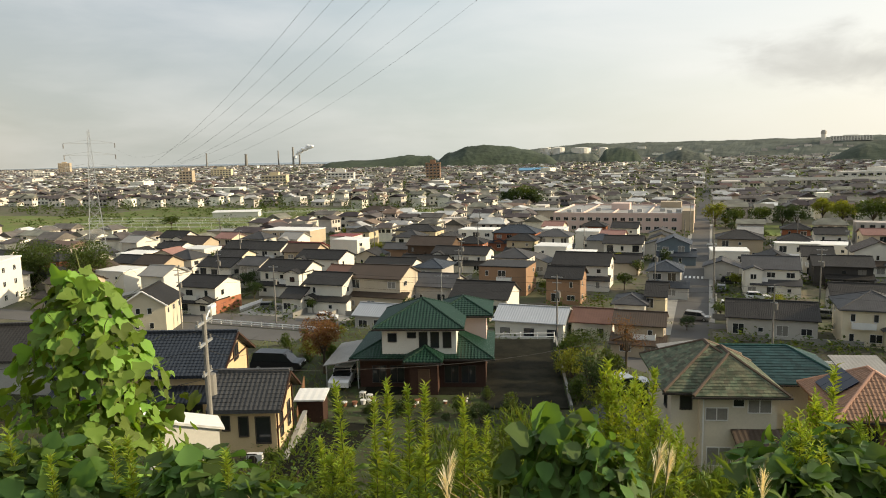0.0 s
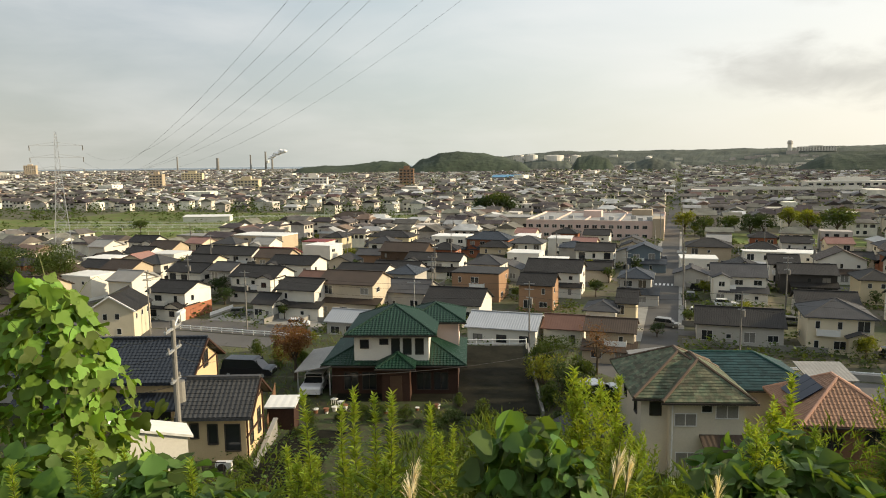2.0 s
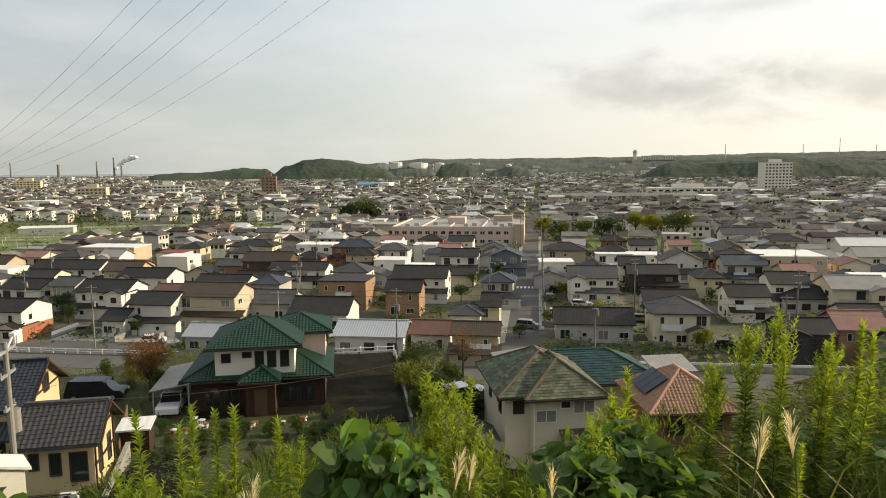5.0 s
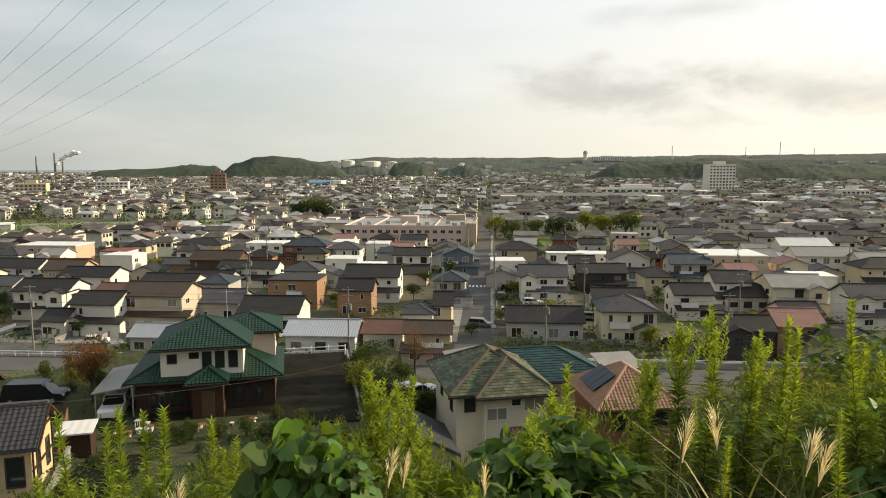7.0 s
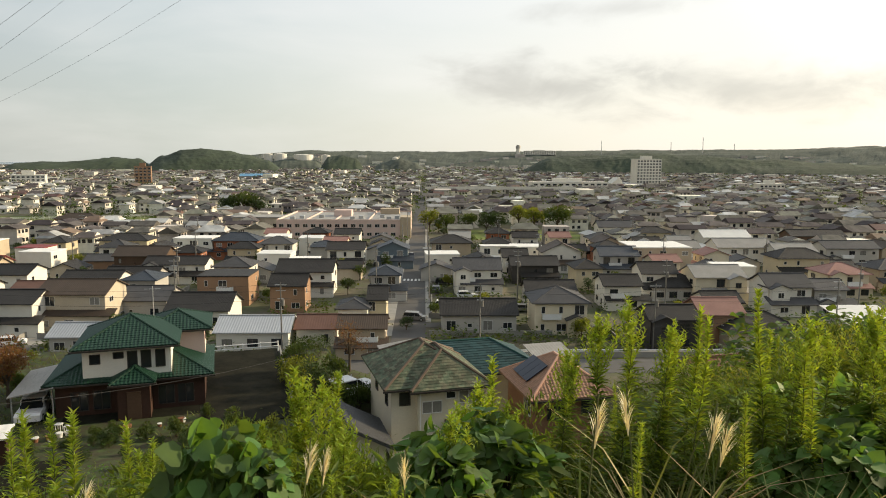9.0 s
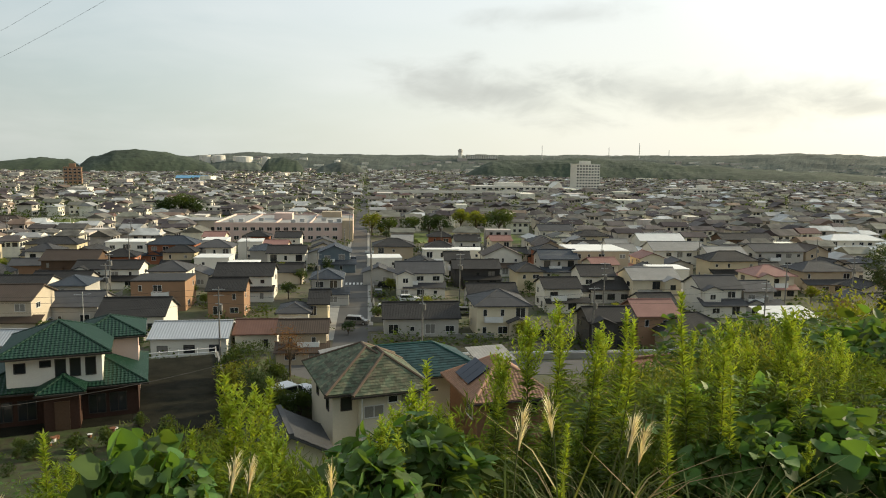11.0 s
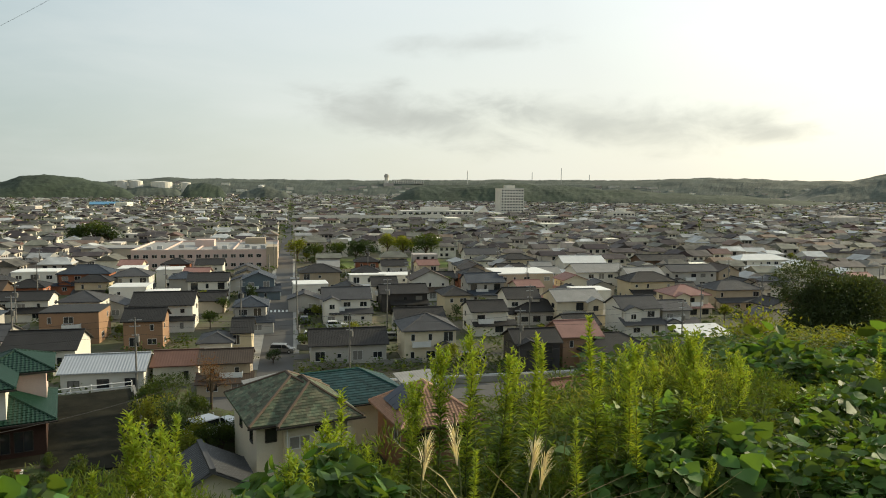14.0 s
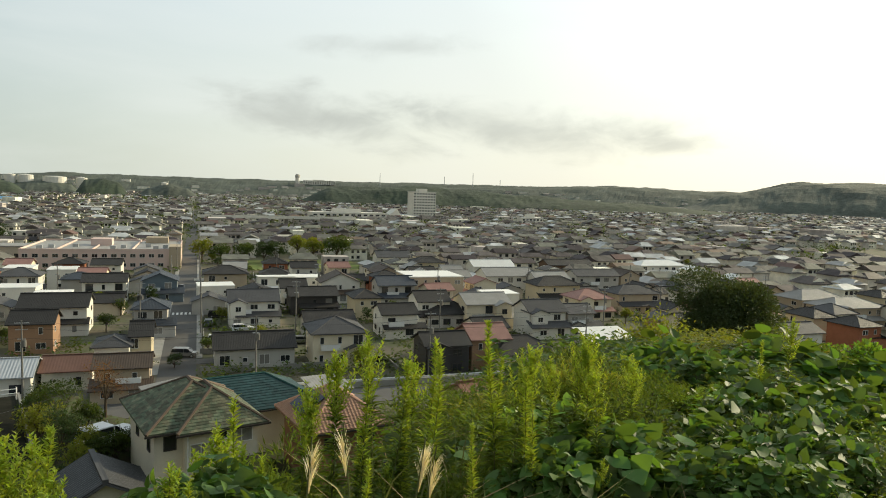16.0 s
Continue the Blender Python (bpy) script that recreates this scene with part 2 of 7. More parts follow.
ROOF = {
    "dark": matter("dark_roof_tile", (0.030, 0.028, 0.026), 0.62, 0.3, 5, 0.5, tiles=(0.11, 0.27, 0.05), gloss=0.14),
    "slate": matter("slate_roof", (0.066, 0.065, 0.066), 0.65, 0.25, 5, 0.5, tiles=(0.13, 0.30, 0.03), gloss=0.14),
    "brown": matter("brown_roof", (0.065, 0.048, 0.036), 0.6, 0.25, 5, 0.5, tiles=(9.0, 0.33, 0.05), gloss=0.14),
    "blueg": matter("blue_grey_tile", (0.042, 0.050, 0.062), 0.5, 0.25, 5, 0.5, tiles=(0.11, 0.27, 0.05), gloss=0.14),
    "redb": matter("faded_red_metal_roof", (0.125, 0.068, 0.05), 0.55, 0.2, 5, 0.5, tiles=(9.0, 0.4, 0.03), gloss=0.14),
    "red": matter("red_roof", (0.20, 0.045, 0.04), 0.55, 0.2, 5, 0.5, tiles=(9.0, 0.4, 0.03), gloss=0.14),
    "pink": matter("dusty_pink_roof", (0.27, 0.15, 0.125), 0.65, 0.2, 5, 0.5, tiles=(0.13, 0.3, 0.03), gloss=0.14),
    "white": matter("white_roof_sheet", (0.70, 0.69, 0.65), 0.5, 0.12, 5, 0.5, tiles=(9.0, 0.5, 0.03), gloss=0.14),
    "lgrey": matter("light_grey_roof", (0.27, 0.26, 0.24), 0.6, 0.2, 5, 0.5, tiles=(0.13, 0.3, 0.03), gloss=0.14),
    "tin": matter("pale_ribbed_metal_roof", (0.40, 0.41, 0.42), 0.5, 0.12, 5, 0.4, metal=0.35, tiles=(9.0, 0.42, 0.08), gloss=0.14),
    "green": matter("green_glazed_tile", (0.008, 0.029, 0.017), 0.5, 0.35, 5, 0.6, tiles=(0.135, 0.25, 0.07), gloss=0.14),
    "mossgreen": matter("weathered_green_slate", (0.072, 0.098, 0.060), 0.8, 0.35, 4, 0.9, tiles=(0.28, 30.0, 0.09), patch=(0.12, 0.125, 0.075), gloss=0.14),
    "teal": matter("teal_green_roof", (0.022, 0.066, 0.058), 0.6, 0.25, 5, 0.5, tiles=(0.28, 0.5, 0.06), gloss=0.14),
    "terracotta": matter("terracotta_tile", (0.25, 0.15, 0.095), 0.65, 0.3, 6, 0.8, tiles=(0.28, 0.30, 0.08), gloss=0.14),
    "navy": matter("navy_tile", (0.020, 0.025, 0.034), 0.5, 0.3, 5, 0.5, tiles=(0.135, 0.28, 0.07), gloss=0.14),
}
M_FRAME = matter("white_window_frame", (0.62, 0.61, 0.58), 0.5, 0.08)
M_DARKFRAME = matter("dark_bronze_frame", (0.05, 0.042, 0.036), 0.5, 0.1)
M_PANE = matter("dark_window_glass", (0.020, 0.023, 0.026), 0.08, 0.2, gloss=0.6, bump=0.0)
M_CURTAIN = matter("curtained_window", (0.22, 0.21, 0.19), 0.25, 0.2, gloss=0.6, bump=0.0)
M_DOOR = matter("brown_door", (0.09, 0.055, 0.035), 0.5, 0.2)
M_CONCRETE = matter("concrete", (0.25, 0.24, 0.215), 0.85, 0.22, 7, 0.5, 0.4)
M_POLE = matter("concrete_pole", (0.20, 0.19, 0.17), 0.8, 0.15, 9, 0.6, 0.2)
M_WIRE = matter("black_cable", (0.03, 0.03, 0.03), 0.6, 0.1, bump=0.0)
M_STEEL = matter("galvanised_steel", (0.42, 0.43, 0.43), 0.45, 0.15, 8, 0.6, 0.1, metal=0.5)
M_RAIL = matter("white_painted_steel", (0.70, 0.70, 0.68), 0.45, 0.12, 8, 0.6, 0.1)
M_ROAD = matter("asphalt", (0.105, 0.10, 0.094), 0.9, 0.22, 12, 0.12, 0.3)
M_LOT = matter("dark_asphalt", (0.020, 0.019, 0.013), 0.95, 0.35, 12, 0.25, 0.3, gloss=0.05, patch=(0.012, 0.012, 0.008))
M_PAINT = matter("white_road_paint", (0.68, 0.67, 0.63), 0.7, 0.2, 14, 1.0)
M_BARK = matter("bark", (0.085, 0.065, 0.045), 0.9, 0.3, 20, 2.0, 0.5)
M_GROUND = matter("earth_and_yards", (0.105, 0.092, 0.065), 0.95, 0.3, 0.8, 0.035, 0.5, patch=(0.075, 0.085, 0.040))
M_HILLSIDE = matter("hillside_soil", (0.040, 0.036, 0.020), 0.95, 0.4, 3.0, 0.4, 1.0, patch=(0.045, 0.065, 0.02))
M_FIELD = matter("rough_meadow", (0.095, 0.135, 0.028), 0.95, 0.35, 0.5, 0.05, 1.0, patch=(0.12, 0.115, 0.045))
M_SEA = matter("sea", (0.10, 0.14, 0.17), 0.2, 0.1, 0.01, 0.001, 0.5)
# far woods carry distance haze in their paler, greyer base colour; groves do not
M_HAZY_WOODS = matter("hazy_far_woods", (0.072, 0.082, 0.066), 0.95, 0.5, 0.09, 0.012, 45.0, per="island")
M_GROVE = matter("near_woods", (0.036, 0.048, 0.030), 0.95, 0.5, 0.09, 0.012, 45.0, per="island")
M_FARWALL = matter("far_house_wall", (0.62, 0.575, 0.50), 0.8, 0.45, 0.3, 0.02, 0.1, per="island", hue=0.04)
M_FARROOF = matter("far_house_roof", (0.105, 0.092, 0.082), 0.7, 0.8, 0.3, 0.02, 0.1, per="island", hue=0.10)
M_FARRED = matter("far_brown_roof", (0.16, 0.105, 0.082), 0.7, 0.5, 0.3, 0.02, 0.1, per="island", hue=0.03)
M_FARPALE = matter("far_pale_metal_roof", (0.40, 0.40, 0.385), 0.55, 0.5, 0.3, 0.02, 0.1, per="island", hue=0.05)
LEAF_TREE = foliage("tree_leaf", (0.055, 0.085, 0.022))
LEAF_LIGHT = foliage("light_tree_leaf", (0.15, 0.18, 0.03))
LEAF_DARK = foliage("dark_evergreen_leaf", (0.036, 0.062, 0.018), through=0.25)
LEAF_RUST = foliage("autumn_leaf", (0.16, 0.085, 0.035))
LEAF_KUDZU = foliage("kudzu_leaf", (0.118, 0.205, 0.030), 0.85, 0.02, 0.36, 0.35)
# kudzu again, with the shade of the slope put into a darker leaf colour
LEAF_HEAP_SHADED = foliage("shaded_kudzu_leaf", (0.070, 0.135, 0.030), 0.65, 0.02, 0.4, 0.3)
LEAF_VINE = foliage("small_vine_leaf", (0.062, 0.112, 0.030), 0.5, 0.02, 0.45, 0.2)
LEAF_GOLD = foliage("goldenrod_leaf", (0.088, 0.135, 0.024), 0.35, 0.015, 0.45)
LEAF_TIP = foliage("goldenrod_tip", (0.215, 0.30, 0.043), 0.3, 0.015, 0.5)
LEAF_GRASS = foliage("grass_blade", (0.10, 0.125, 0.035), 0.4, 0.03, 0.4)
LEAF_DRY = foliage("dry_leaf", (0.33, 0.25, 0.12), 0.4, 0.02, 0.3)
M_PLUME = foliage("silky_plume", (0.74, 0.68, 0.57), 0.25, 0.006, 0.3, 0.2)
M_STEM = matter("plant_stem", (0.11, 0.12, 0.04), 0.7, 0.3, 30, 4)

# ---------------------------------------------------------------- mesh helpers


class Shape:
    """Gathers corners and faces of one mesh."""

    def __init__(self):
        self.v, self.f = [], []

    def add(self, corners, faces):
        n = len(self.v)
        self.v += [tuple(c) for c in corners]
        self.f += [tuple(i + n for i in f) for f in faces]
        return self

    def box(self, x0, x1, y0, y1, z0, z1):
        c = [(x, y, z) for z in (z0, z1) for x, y in ((x0, y0), (x1, y0), (x1, y1), (x0, y1))]
        return self.add(c, [(3, 2, 1, 0), (4, 5, 6, 7), (0, 1, 5, 4), (1, 2, 6, 5), (2, 3, 7, 6), (3, 0, 4, 7)])

    def beam(self, a, b, r, r2=None, sides=6):
        a, b = Vector(a), Vector(b)
        d = (b - a).normalized()
        u = d.orthogonal().normalized()
        w = d.cross(u)
        r2 = r if r2 is None else r2
        ring = [(math.cos(k * 2 * math.pi / sides), math.sin(k * 2 * math.pi / sides)) for k in range(sides)]
        c = [a + (u * p + w * q) * r for p, q in ring] + [b + (u * p + w * q) * r2 for p, q in ring]
        return self.add(c, [(k, (k + 1) % sides, sides + (k + 1) % sides, sides + k) for k in range(sides)]
                        + [tuple(range(sides))[::-1], tuple(range(sides, 2 * sides))])

    def tube(self, points, radii, sides=5):
        """One unbroken tube along the points."""
        p = [Vector(q) for q in points]
        d = (p[-1] - p[0]).normalized()
        u = d.orthogonal().normalized()
        w = d.cross(u)
        c = []
        for q, r in zip(p, radii):
            c += [q + (u * math.cos(k * 2 * math.pi / sides) + w * math.sin(k * 2 * math.pi / sides)) * r for k in range(sides)]
        f = [(j * sides + k, j * sides + (k + 1) % sides, (j + 1) * sides + (k + 1) % sides, (j + 1) * sides + k) for j in range(len(p) - 1) for k in range(sides)]
        f += [tuple(range(sides))[::-1], tuple(range((len(p) - 1) * sides, len(p) * sides))]
        return self.add(c, f)

    def prism(self, outline, along, lo, hi):
        """An outline in (across, z) drawn out along x or y."""
        n = len(outline)
        c = [((s, a, z) if along == "x" else (a, s, z)) for s in (lo, hi) for a, z in outline]
        order = [(k, (k + 1) % n, n + (k + 1) % n, n + k) for k in range(n)] + [tuple(range(n))[::-1], tuple(range(n, 2 * n))]
        return self.add(c, order)

    def mesh(self, name, material, smooth=False):
        me = bpy.data.meshes.new(name)
        me.from_pydata(self.v, [], self.f)
        bm = bmesh.new()
        bm.from_mesh(me)
        if len(self.v) < 20000:
            bmesh.ops.recalc_face_normals(bm, faces=bm.faces)
        bm.to_mesh(me)
        bm.free()
        me.materials.append(material)
        if smooth:
            me.shade_smooth()
        return me


def part(name, shape, material, parent=None, label="", smooth=False):
    ob = new(name, shape.mesh(name, material, smooth) if isinstance(shape, Shape) else shape)
    if parent is not None:
        ob.parent = parent
    return tagged(ob, label)


def thing(name, place, label, category, group="", kind="", turn=0.0):
    ob = new(name)
    ob.matrix_basis = pose(*place, 0, 0, turn)
    return tagged(ob, label, category, group, kind)


def smooth(v, lo, hi):
    k = min(1.0, max(0.0, (v - lo) / (hi - lo)))
    return k * k * (3 - 2 * k)


# ---------------------------------------------------------------- the land


def ground_z(x, y):
    """The hill under the camera, the terrace of the first houses, and the plain of the town."""
    d = math.hypot(x, y)
    heading = math.degrees(math.atan2(x, y)) if d > 0.01 else 0.0
    edge = 2.6 + 6 * smooth(heading, 8, 30) + 36 * smooth(heading, 20, 45)
    edge += 24 * smooth(abs(heading), 58, 110)
    hill = 28.45 - 0.16 * d - 0.52 * max(0.0, d - edge)
    end = 69 - 15 * smooth(-x, 37, 48)
    past = smooth(y, end, end + 7) if x < -9 else smooth(y, 63, 72)
    terrace = 13.6 - 2.6 * smooth(y, 30, 48) - 11.0 * past
    terrace -= 2.0 * smooth(x, -8, 0) * (1 - past) * smooth(y, 20, 40)
    k = 1.2
    return math.log(math.exp((hill - terrace) / k) + 1) * k + terrace if hill - terrace < 40 else hill


def land():
    xs = np.sinh(np.linspace(-7.2, 7.2, 181)) * 4200 / np.sinh(7.2)
    ys = np.concatenate((-np.sinh(np.linspace(5, 0.6, 14)) * 300 / np.sinh(5), np.linspace(-1.5, 120, 110), 120 * np.exp(np.linspace(0.03, 3.6, 60))))
    v = [(float(x), float(y), ground_z(float(x), float(y))) for y in ys for x in xs]
    n = len(xs)
    f = [(j * n + i, j * n + i + 1, (j + 1) * n + i + 1, (j + 1) * n + i) for j in range(len(ys) - 1) for i in range(n - 1)]
    me = bpy.data.meshes.new("ground")
    me.from_pydata(v, [], f)
    me.materials.append(M_GROUND)
    me.materials.append(M_HILLSIDE)
    for p in me.polygons:
        p.material_index = 1 if p.center.y < 90 and p.center.z > 0.5 else 0
    me.shade_smooth()
    tagged(new("ground", me), "earth of the hillside, terrace and flat town", "ground", kind="structure")


land()


def slab(name, x0, x1, y0, y1, z, material, label, category, kind="structure", turn=0.0):
    s = Shape().box(x0, x1, y0, y1, z - 0.3, z)
    return tagged(part(name, s, material), label, category, kind=kind)


slab("road", -5.4, 0.4, 96, 900, 0.06, M_ROAD, "straight grey asphalt street between the houses", "road")
slab("road", -400, 400, 96.5, 103.5, 0.05, M_ROAD, "asphalt road along the foot of the terrace", "road")
slab("road", -300, 300, 176, 181, 0.045, M_ROAD, "narrow asphalt side street", "road")
slab("road", -300, 300, 236, 240.5, 0.045, M_ROAD, "narrow asphalt side street", "road")
slab("road", 0.4, 13, 124, 127.6, 0.045, M_ROAD, "short asphalt lane beside a house", "road")
slab("parking_lot", -13.5, -5.4, 118, 150, 0.04, M_CONCRETE, "pale concrete yard beside the street", "parking lot")
slab("yard", -100, -14, 104.0, 112.5, 0.035, M_ROAD, "grey asphalt yards beside the road", "yard")
slab("yard", -86, -62, 112.5, 120, 0.03, M_CONCRETE, "pale gravel parking place between houses", "yard")
slab("yard", 14, 90, 106.5, 109, 0.035, M_CONCRETE, "pale concrete strip along the gardens", "yard")
slab("pavement", -6.6, -5.4, 150, 300, 0.16, M_CONCRETE, "concrete pavement with a raised kerb", "pavement")
slab("pavement", 0.4, 1.4, 128, 300, 0.16, M_CONCRETE, "concrete pavement with a raised kerb", "pavement")
slab("field", -420, -172, 205, 300, 0.05, M_FIELD, "overgrown green meadow behind the houses", "field")
slab("field", -330, -128, 300, 368, 0.055, M_FIELD, "overgrown green meadow beside the railway", "field")
slab("field", 12, 62, 262, 300, 0.06, M_FIELD, "grassy park between the houses", "park")
crossing = thing("pedestrian_crossing", (-2.5, 174.0, 0.064), "worn white zebra crossing painted on the street", "crossing")
stripe = Shape().box(-0.24, 0.24, -1.5, 1.5, 0, 0.006).mesh("stripe", M_PAINT)
for k in range(6):
    part("stripe", stripe, None, crossing).location = (-2.3 + k * 0.92, 0, 0)

# ---------------------------------------------------------------- houses


def window(parent, x, y, z, w, h, facing, frame_mat=None, glass=None, mullion=True):
    """A window on a wall; facing: 'f' front, 'r' right, 'l' left, 'b' back."""
    s = Shape()
    t = 0.06
    s.box(-w / 2, -w / 2 + t, -0.05, 0.02, -h / 2, h / 2).box(w / 2 - t, w / 2, -0.05, 0.02, -h / 2, h / 2)
    s.box(-w / 2 + t, w / 2 - t, -0.05, 0.02, h / 2 - t, h / 2).box(-w / 2 + t, w / 2 - t, -0.08, 0.02, -h / 2, -h / 2 + t)
    if mullion and w > 0.9:
        s.box(-t / 2, t / 2, -0.045, 0.02, -h / 2 + t, h / 2 - t)
    ob = part("window", s, frame_mat or M_FRAME, parent)
    ob.matrix_basis = pose(x, y, z, 0, 0, {"f": 0, "r": 90, "l": -90, "b": 180}[facing])
    part("pane", Shape().box(-w / 2 + t, w / 2 - t, -0.02, 0.015, -h / 2 + t, h / 2 - t), glass or M_PANE, ob)
    return ob


def gable_wall(w, d, h, pitch, axis):
    s = Shape()
    if axis == "x":
        return s.prism([(-d / 2, -0.3), (d / 2, -0.3), (d / 2, h), (0, h + d / 2 * pitch - 0.03), (-d / 2, h)], "x", -w / 2, w / 2)
    return s.prism([(-w / 2, -0.3), (w / 2, -0.3), (w / 2, h), (0, h + w / 2 * pitch - 0.03), (-w / 2, h)], "y", -d / 2, d / 2)


def gable_roof(w, d, h, pitch, axis, over=0.55, thick=0.16):
    s = Shape()
    half = (d if axis == "x" else w) / 2 + over
    long_ = (w if axis == "x" else d) / 2 + over * 0.8
    rise = h + (half - over) * pitch
    low = h - over * pitch
    s.prism([(-half, low), (0, rise), (half, low), (half, low + thick), (0, rise + thick), (-half, low + thick)], axis, -long_, long_)
    return s, rise + thick, long_


def hip_roof(w, d, h, pitch, over=0.6, thick=0.16):
    a, b = w / 2 + over, d / 2 + over
    low = h - over * pitch
    run = min(a, b)
    top = low + run * pitch + thick
    rx, ry = max(0.0, a - run), max(0.0, b - run)
    c = [(-a, -b, low), (a, -b, low), (a, b, low), (-a, b, low)]
    c += [(x, y, low + thick) for x, y, _ in c[:4]]
    if a >= b:
        c += [(-rx - 0.01, 0, top), (rx + 0.01, 0, top)]
        f = [(4, 5, 9, 8), (5, 6, 9), (6, 7, 8, 9), (7, 4, 8)]
    else:
        c += [(0, -ry - 0.01, top), (0, ry + 0.01, top)]
        f = [(4, 5, 8), (5, 6, 9, 8), (6, 7, 9), (7, 4, 8, 9)]
    f += [(3, 2, 1, 0), (0, 1, 5, 4), (1, 2, 6, 5), (2, 3, 7, 6), (3, 0, 4, 7)]
    return Shape().add(c, f), top, (c[8], c[9]), c


WALL_WORD = {"white": "white", "cream": "cream", "grey": "grey", "beige": "beige", "tan": "tan", "yellow": "pale yellow", "ochre": "ochre",
             "brown": "brown timber", "brick": "brick", "blue": "blue-grey", "black": "black", "pinkish": "pink"}
ROOF_WORD = {"dark": "dark tile", "slate": "slate-grey", "brown": "brown", "blueg": "blue-grey tile", "redb": "faded red", "red": "red", "pink": "dusty pink",
             "white": "white", "lgrey": "light grey", "tin": "pale ribbed metal", "green": "green glazed tile"}
taken = []


def house(x, y, w, d, h, roof, wall, top, z=0.0, turn=0.0, rich=True):
    """One town house with walls, roof, windows, door and a pent roof over the ground floor."""
    rng = random.Random(int(x * 13 + y * 71))
    storeys = 2 if h > 4.4 else 1
    ob = thing("house", (x, y, z), "%s %s house with a %s roof" % ({1: "single-storey", 2: "two-storey"}[storeys], WALL_WORD[wall], ROOF_WORD[top]), "house", "town houses", turn=turn)
    taken.append((x, y, max(w, d) / 2 + 1.0))
    pitch = rng.uniform(0.36, 0.48)
    mat, rmat = WALL[wall], ROOF[top]
    if roof in ("gx", "gy"):
        part("wall", gable_wall(w, d, h, pitch, roof[1]), mat, ob)
        s, rise, long_ = gable_roof(w, d, h, pitch, roof[1])
        part("roof", s, rmat, ob)
        cap = Shape().box(-long_, long_, -0.14, 0.14, rise - 0.06, rise + 0.12) if roof[1] == "x" else Shape().box(-0.14, 0.14, -long_, long_, rise - 0.06, rise + 0.12)
        part("ridge_cap", cap, rmat, ob)
    elif roof == "h":
        part("wall", Shape().box(-w / 2, w / 2, -d / 2, d / 2, -0.3, h), mat, ob)
        s, rise, ends, c = hip_roof(w, d, h, pitch)
        part("roof", s, rmat, ob)
        part("ridge_cap", Shape().beam(ends[0], ends[1], 0.13), rmat, ob)
        for k, e in ((4, 0), (5, 1 if w >= d else 0), (6, 1), (7, 0 if w >= d else 1)):
            part("hip_cap", Shape().beam(c[k], ends[e], 0.10, sides=5), rmat, ob)
    elif roof == "s":
        part("wall", Shape().prism([(-d / 2, -0.3), (d / 2, -0.3), (d / 2, h - 0.6), (-d / 2, h)], "x", -w / 2, w / 2), mat, ob)
        part("roof", Shape().prism([(-d / 2 - 0.4, h + 0.04), (d / 2 + 0.4, h - 0.66), (d / 2 + 0.4, h - 0.5), (-d / 2 - 0.4, h + 0.2)], "x", -w / 2 - 0.3, w / 2 + 0.3), rmat, ob)
    else:
        part("wall", Shape().box(-w / 2, w / 2, -d / 2, d / 2, -0.3, h), mat, ob)
        part("roof", Shape().box(-w / 2 - 0.12, w / 2 + 0.12, -d / 2 - 0.12, d / 2 + 0.12, h + 0.004, h + 0.25), rmat, ob)
    dark = wall in ("black", "brown") or wall in ("white", "cream", "grey") and rng.random() < 0.35
    fm = M_DARKFRAME if dark else M_FRAME
    porch = -d / 2
    if storeys == 2:
        lowh = h * 0.47
        if rng.random() < 0.85 and roof != "f":
            # a wider ground floor under its own skirt of roof
            out = rng.uniform(1.1, 2.4)
            a, b = -w / 2 - rng.choice((0.0, 0.3, 1.6)), w / 2 + rng.choice((0.0, 0.3, 1.6))
            if rng.random() < 0.3:
                a = rng.uniform(-w / 2, -w / 6)
            part("pent_roof", Shape().prism([(-d / 2 - out - 0.45, lowh - 0.28), (-d / 2 + 0.5, lowh + 0.2 + out * 0.32), (-d / 2 + 0.5, lowh + 0.34 + out * 0.32), (-d / 2 - out - 0.45, lowh - 0.14)], "x", a - 0.3, b + 0.3), rmat, ob)
            part("porch_wall", Shape().box(a, b, -d / 2 - out, -d / 2 + 0.4, -0.3, lowh - 0.2), mat, ob)
            porch = -d / 2 - out
            taken.append((x, y - d / 2 - out, 2.0))
    if storeys == 2 and rich and roof in ("gx", "h") and rng.random() < 0.55:
        # a lower cross wing with its own gable
        g = rng.choice((-1, 1))
        ww, hh = rng.uniform(2.6, 3.6), h * rng.choice((0.52, 0.96))
        u, out = g * (w / 2 - ww / 2 - 0.22), rng.uniform(0.9, 1.8)
        wing_w = part("wing_wall", gable_wall(ww, d / 2 + out, hh, 0.42, "y"), mat, ob)
        wing_r = part("wing_roof", gable_roof(ww, d / 2 + out, hh, 0.42, "y", 0.4, 0.14)[0], rmat, ob)
        wing_w.location = wing_r.location = (u, -d / 4 - out / 2, 0)
        window(ob, u, -d / 2 - out, hh - 1.35, 1.2, 1.1, "f", fm)
    n = max(2, int(w / 3.0))
    for level in range(storeys):
        zz = 1.4 if level == 0 else h - 1.35
        for k in range(n):
            if rng.random() < 0.82:
                ww, hh = rng.choice(((1.6, 1.1), (1.7, 1.3), (0.8, 0.8), (0.7, 1.2), (1.7, 1.7)))
                front = -d / 2 if level or storeys == 1 else porch
                window(ob, -w / 2 + (k + 0.5) * w / n + rng.uniform(-0.2, 0.2), front, zz, min(ww, w / n - 0.4), hh, "f", fm, M_CURTAIN if rng.random() < 0.2 else M_PANE)
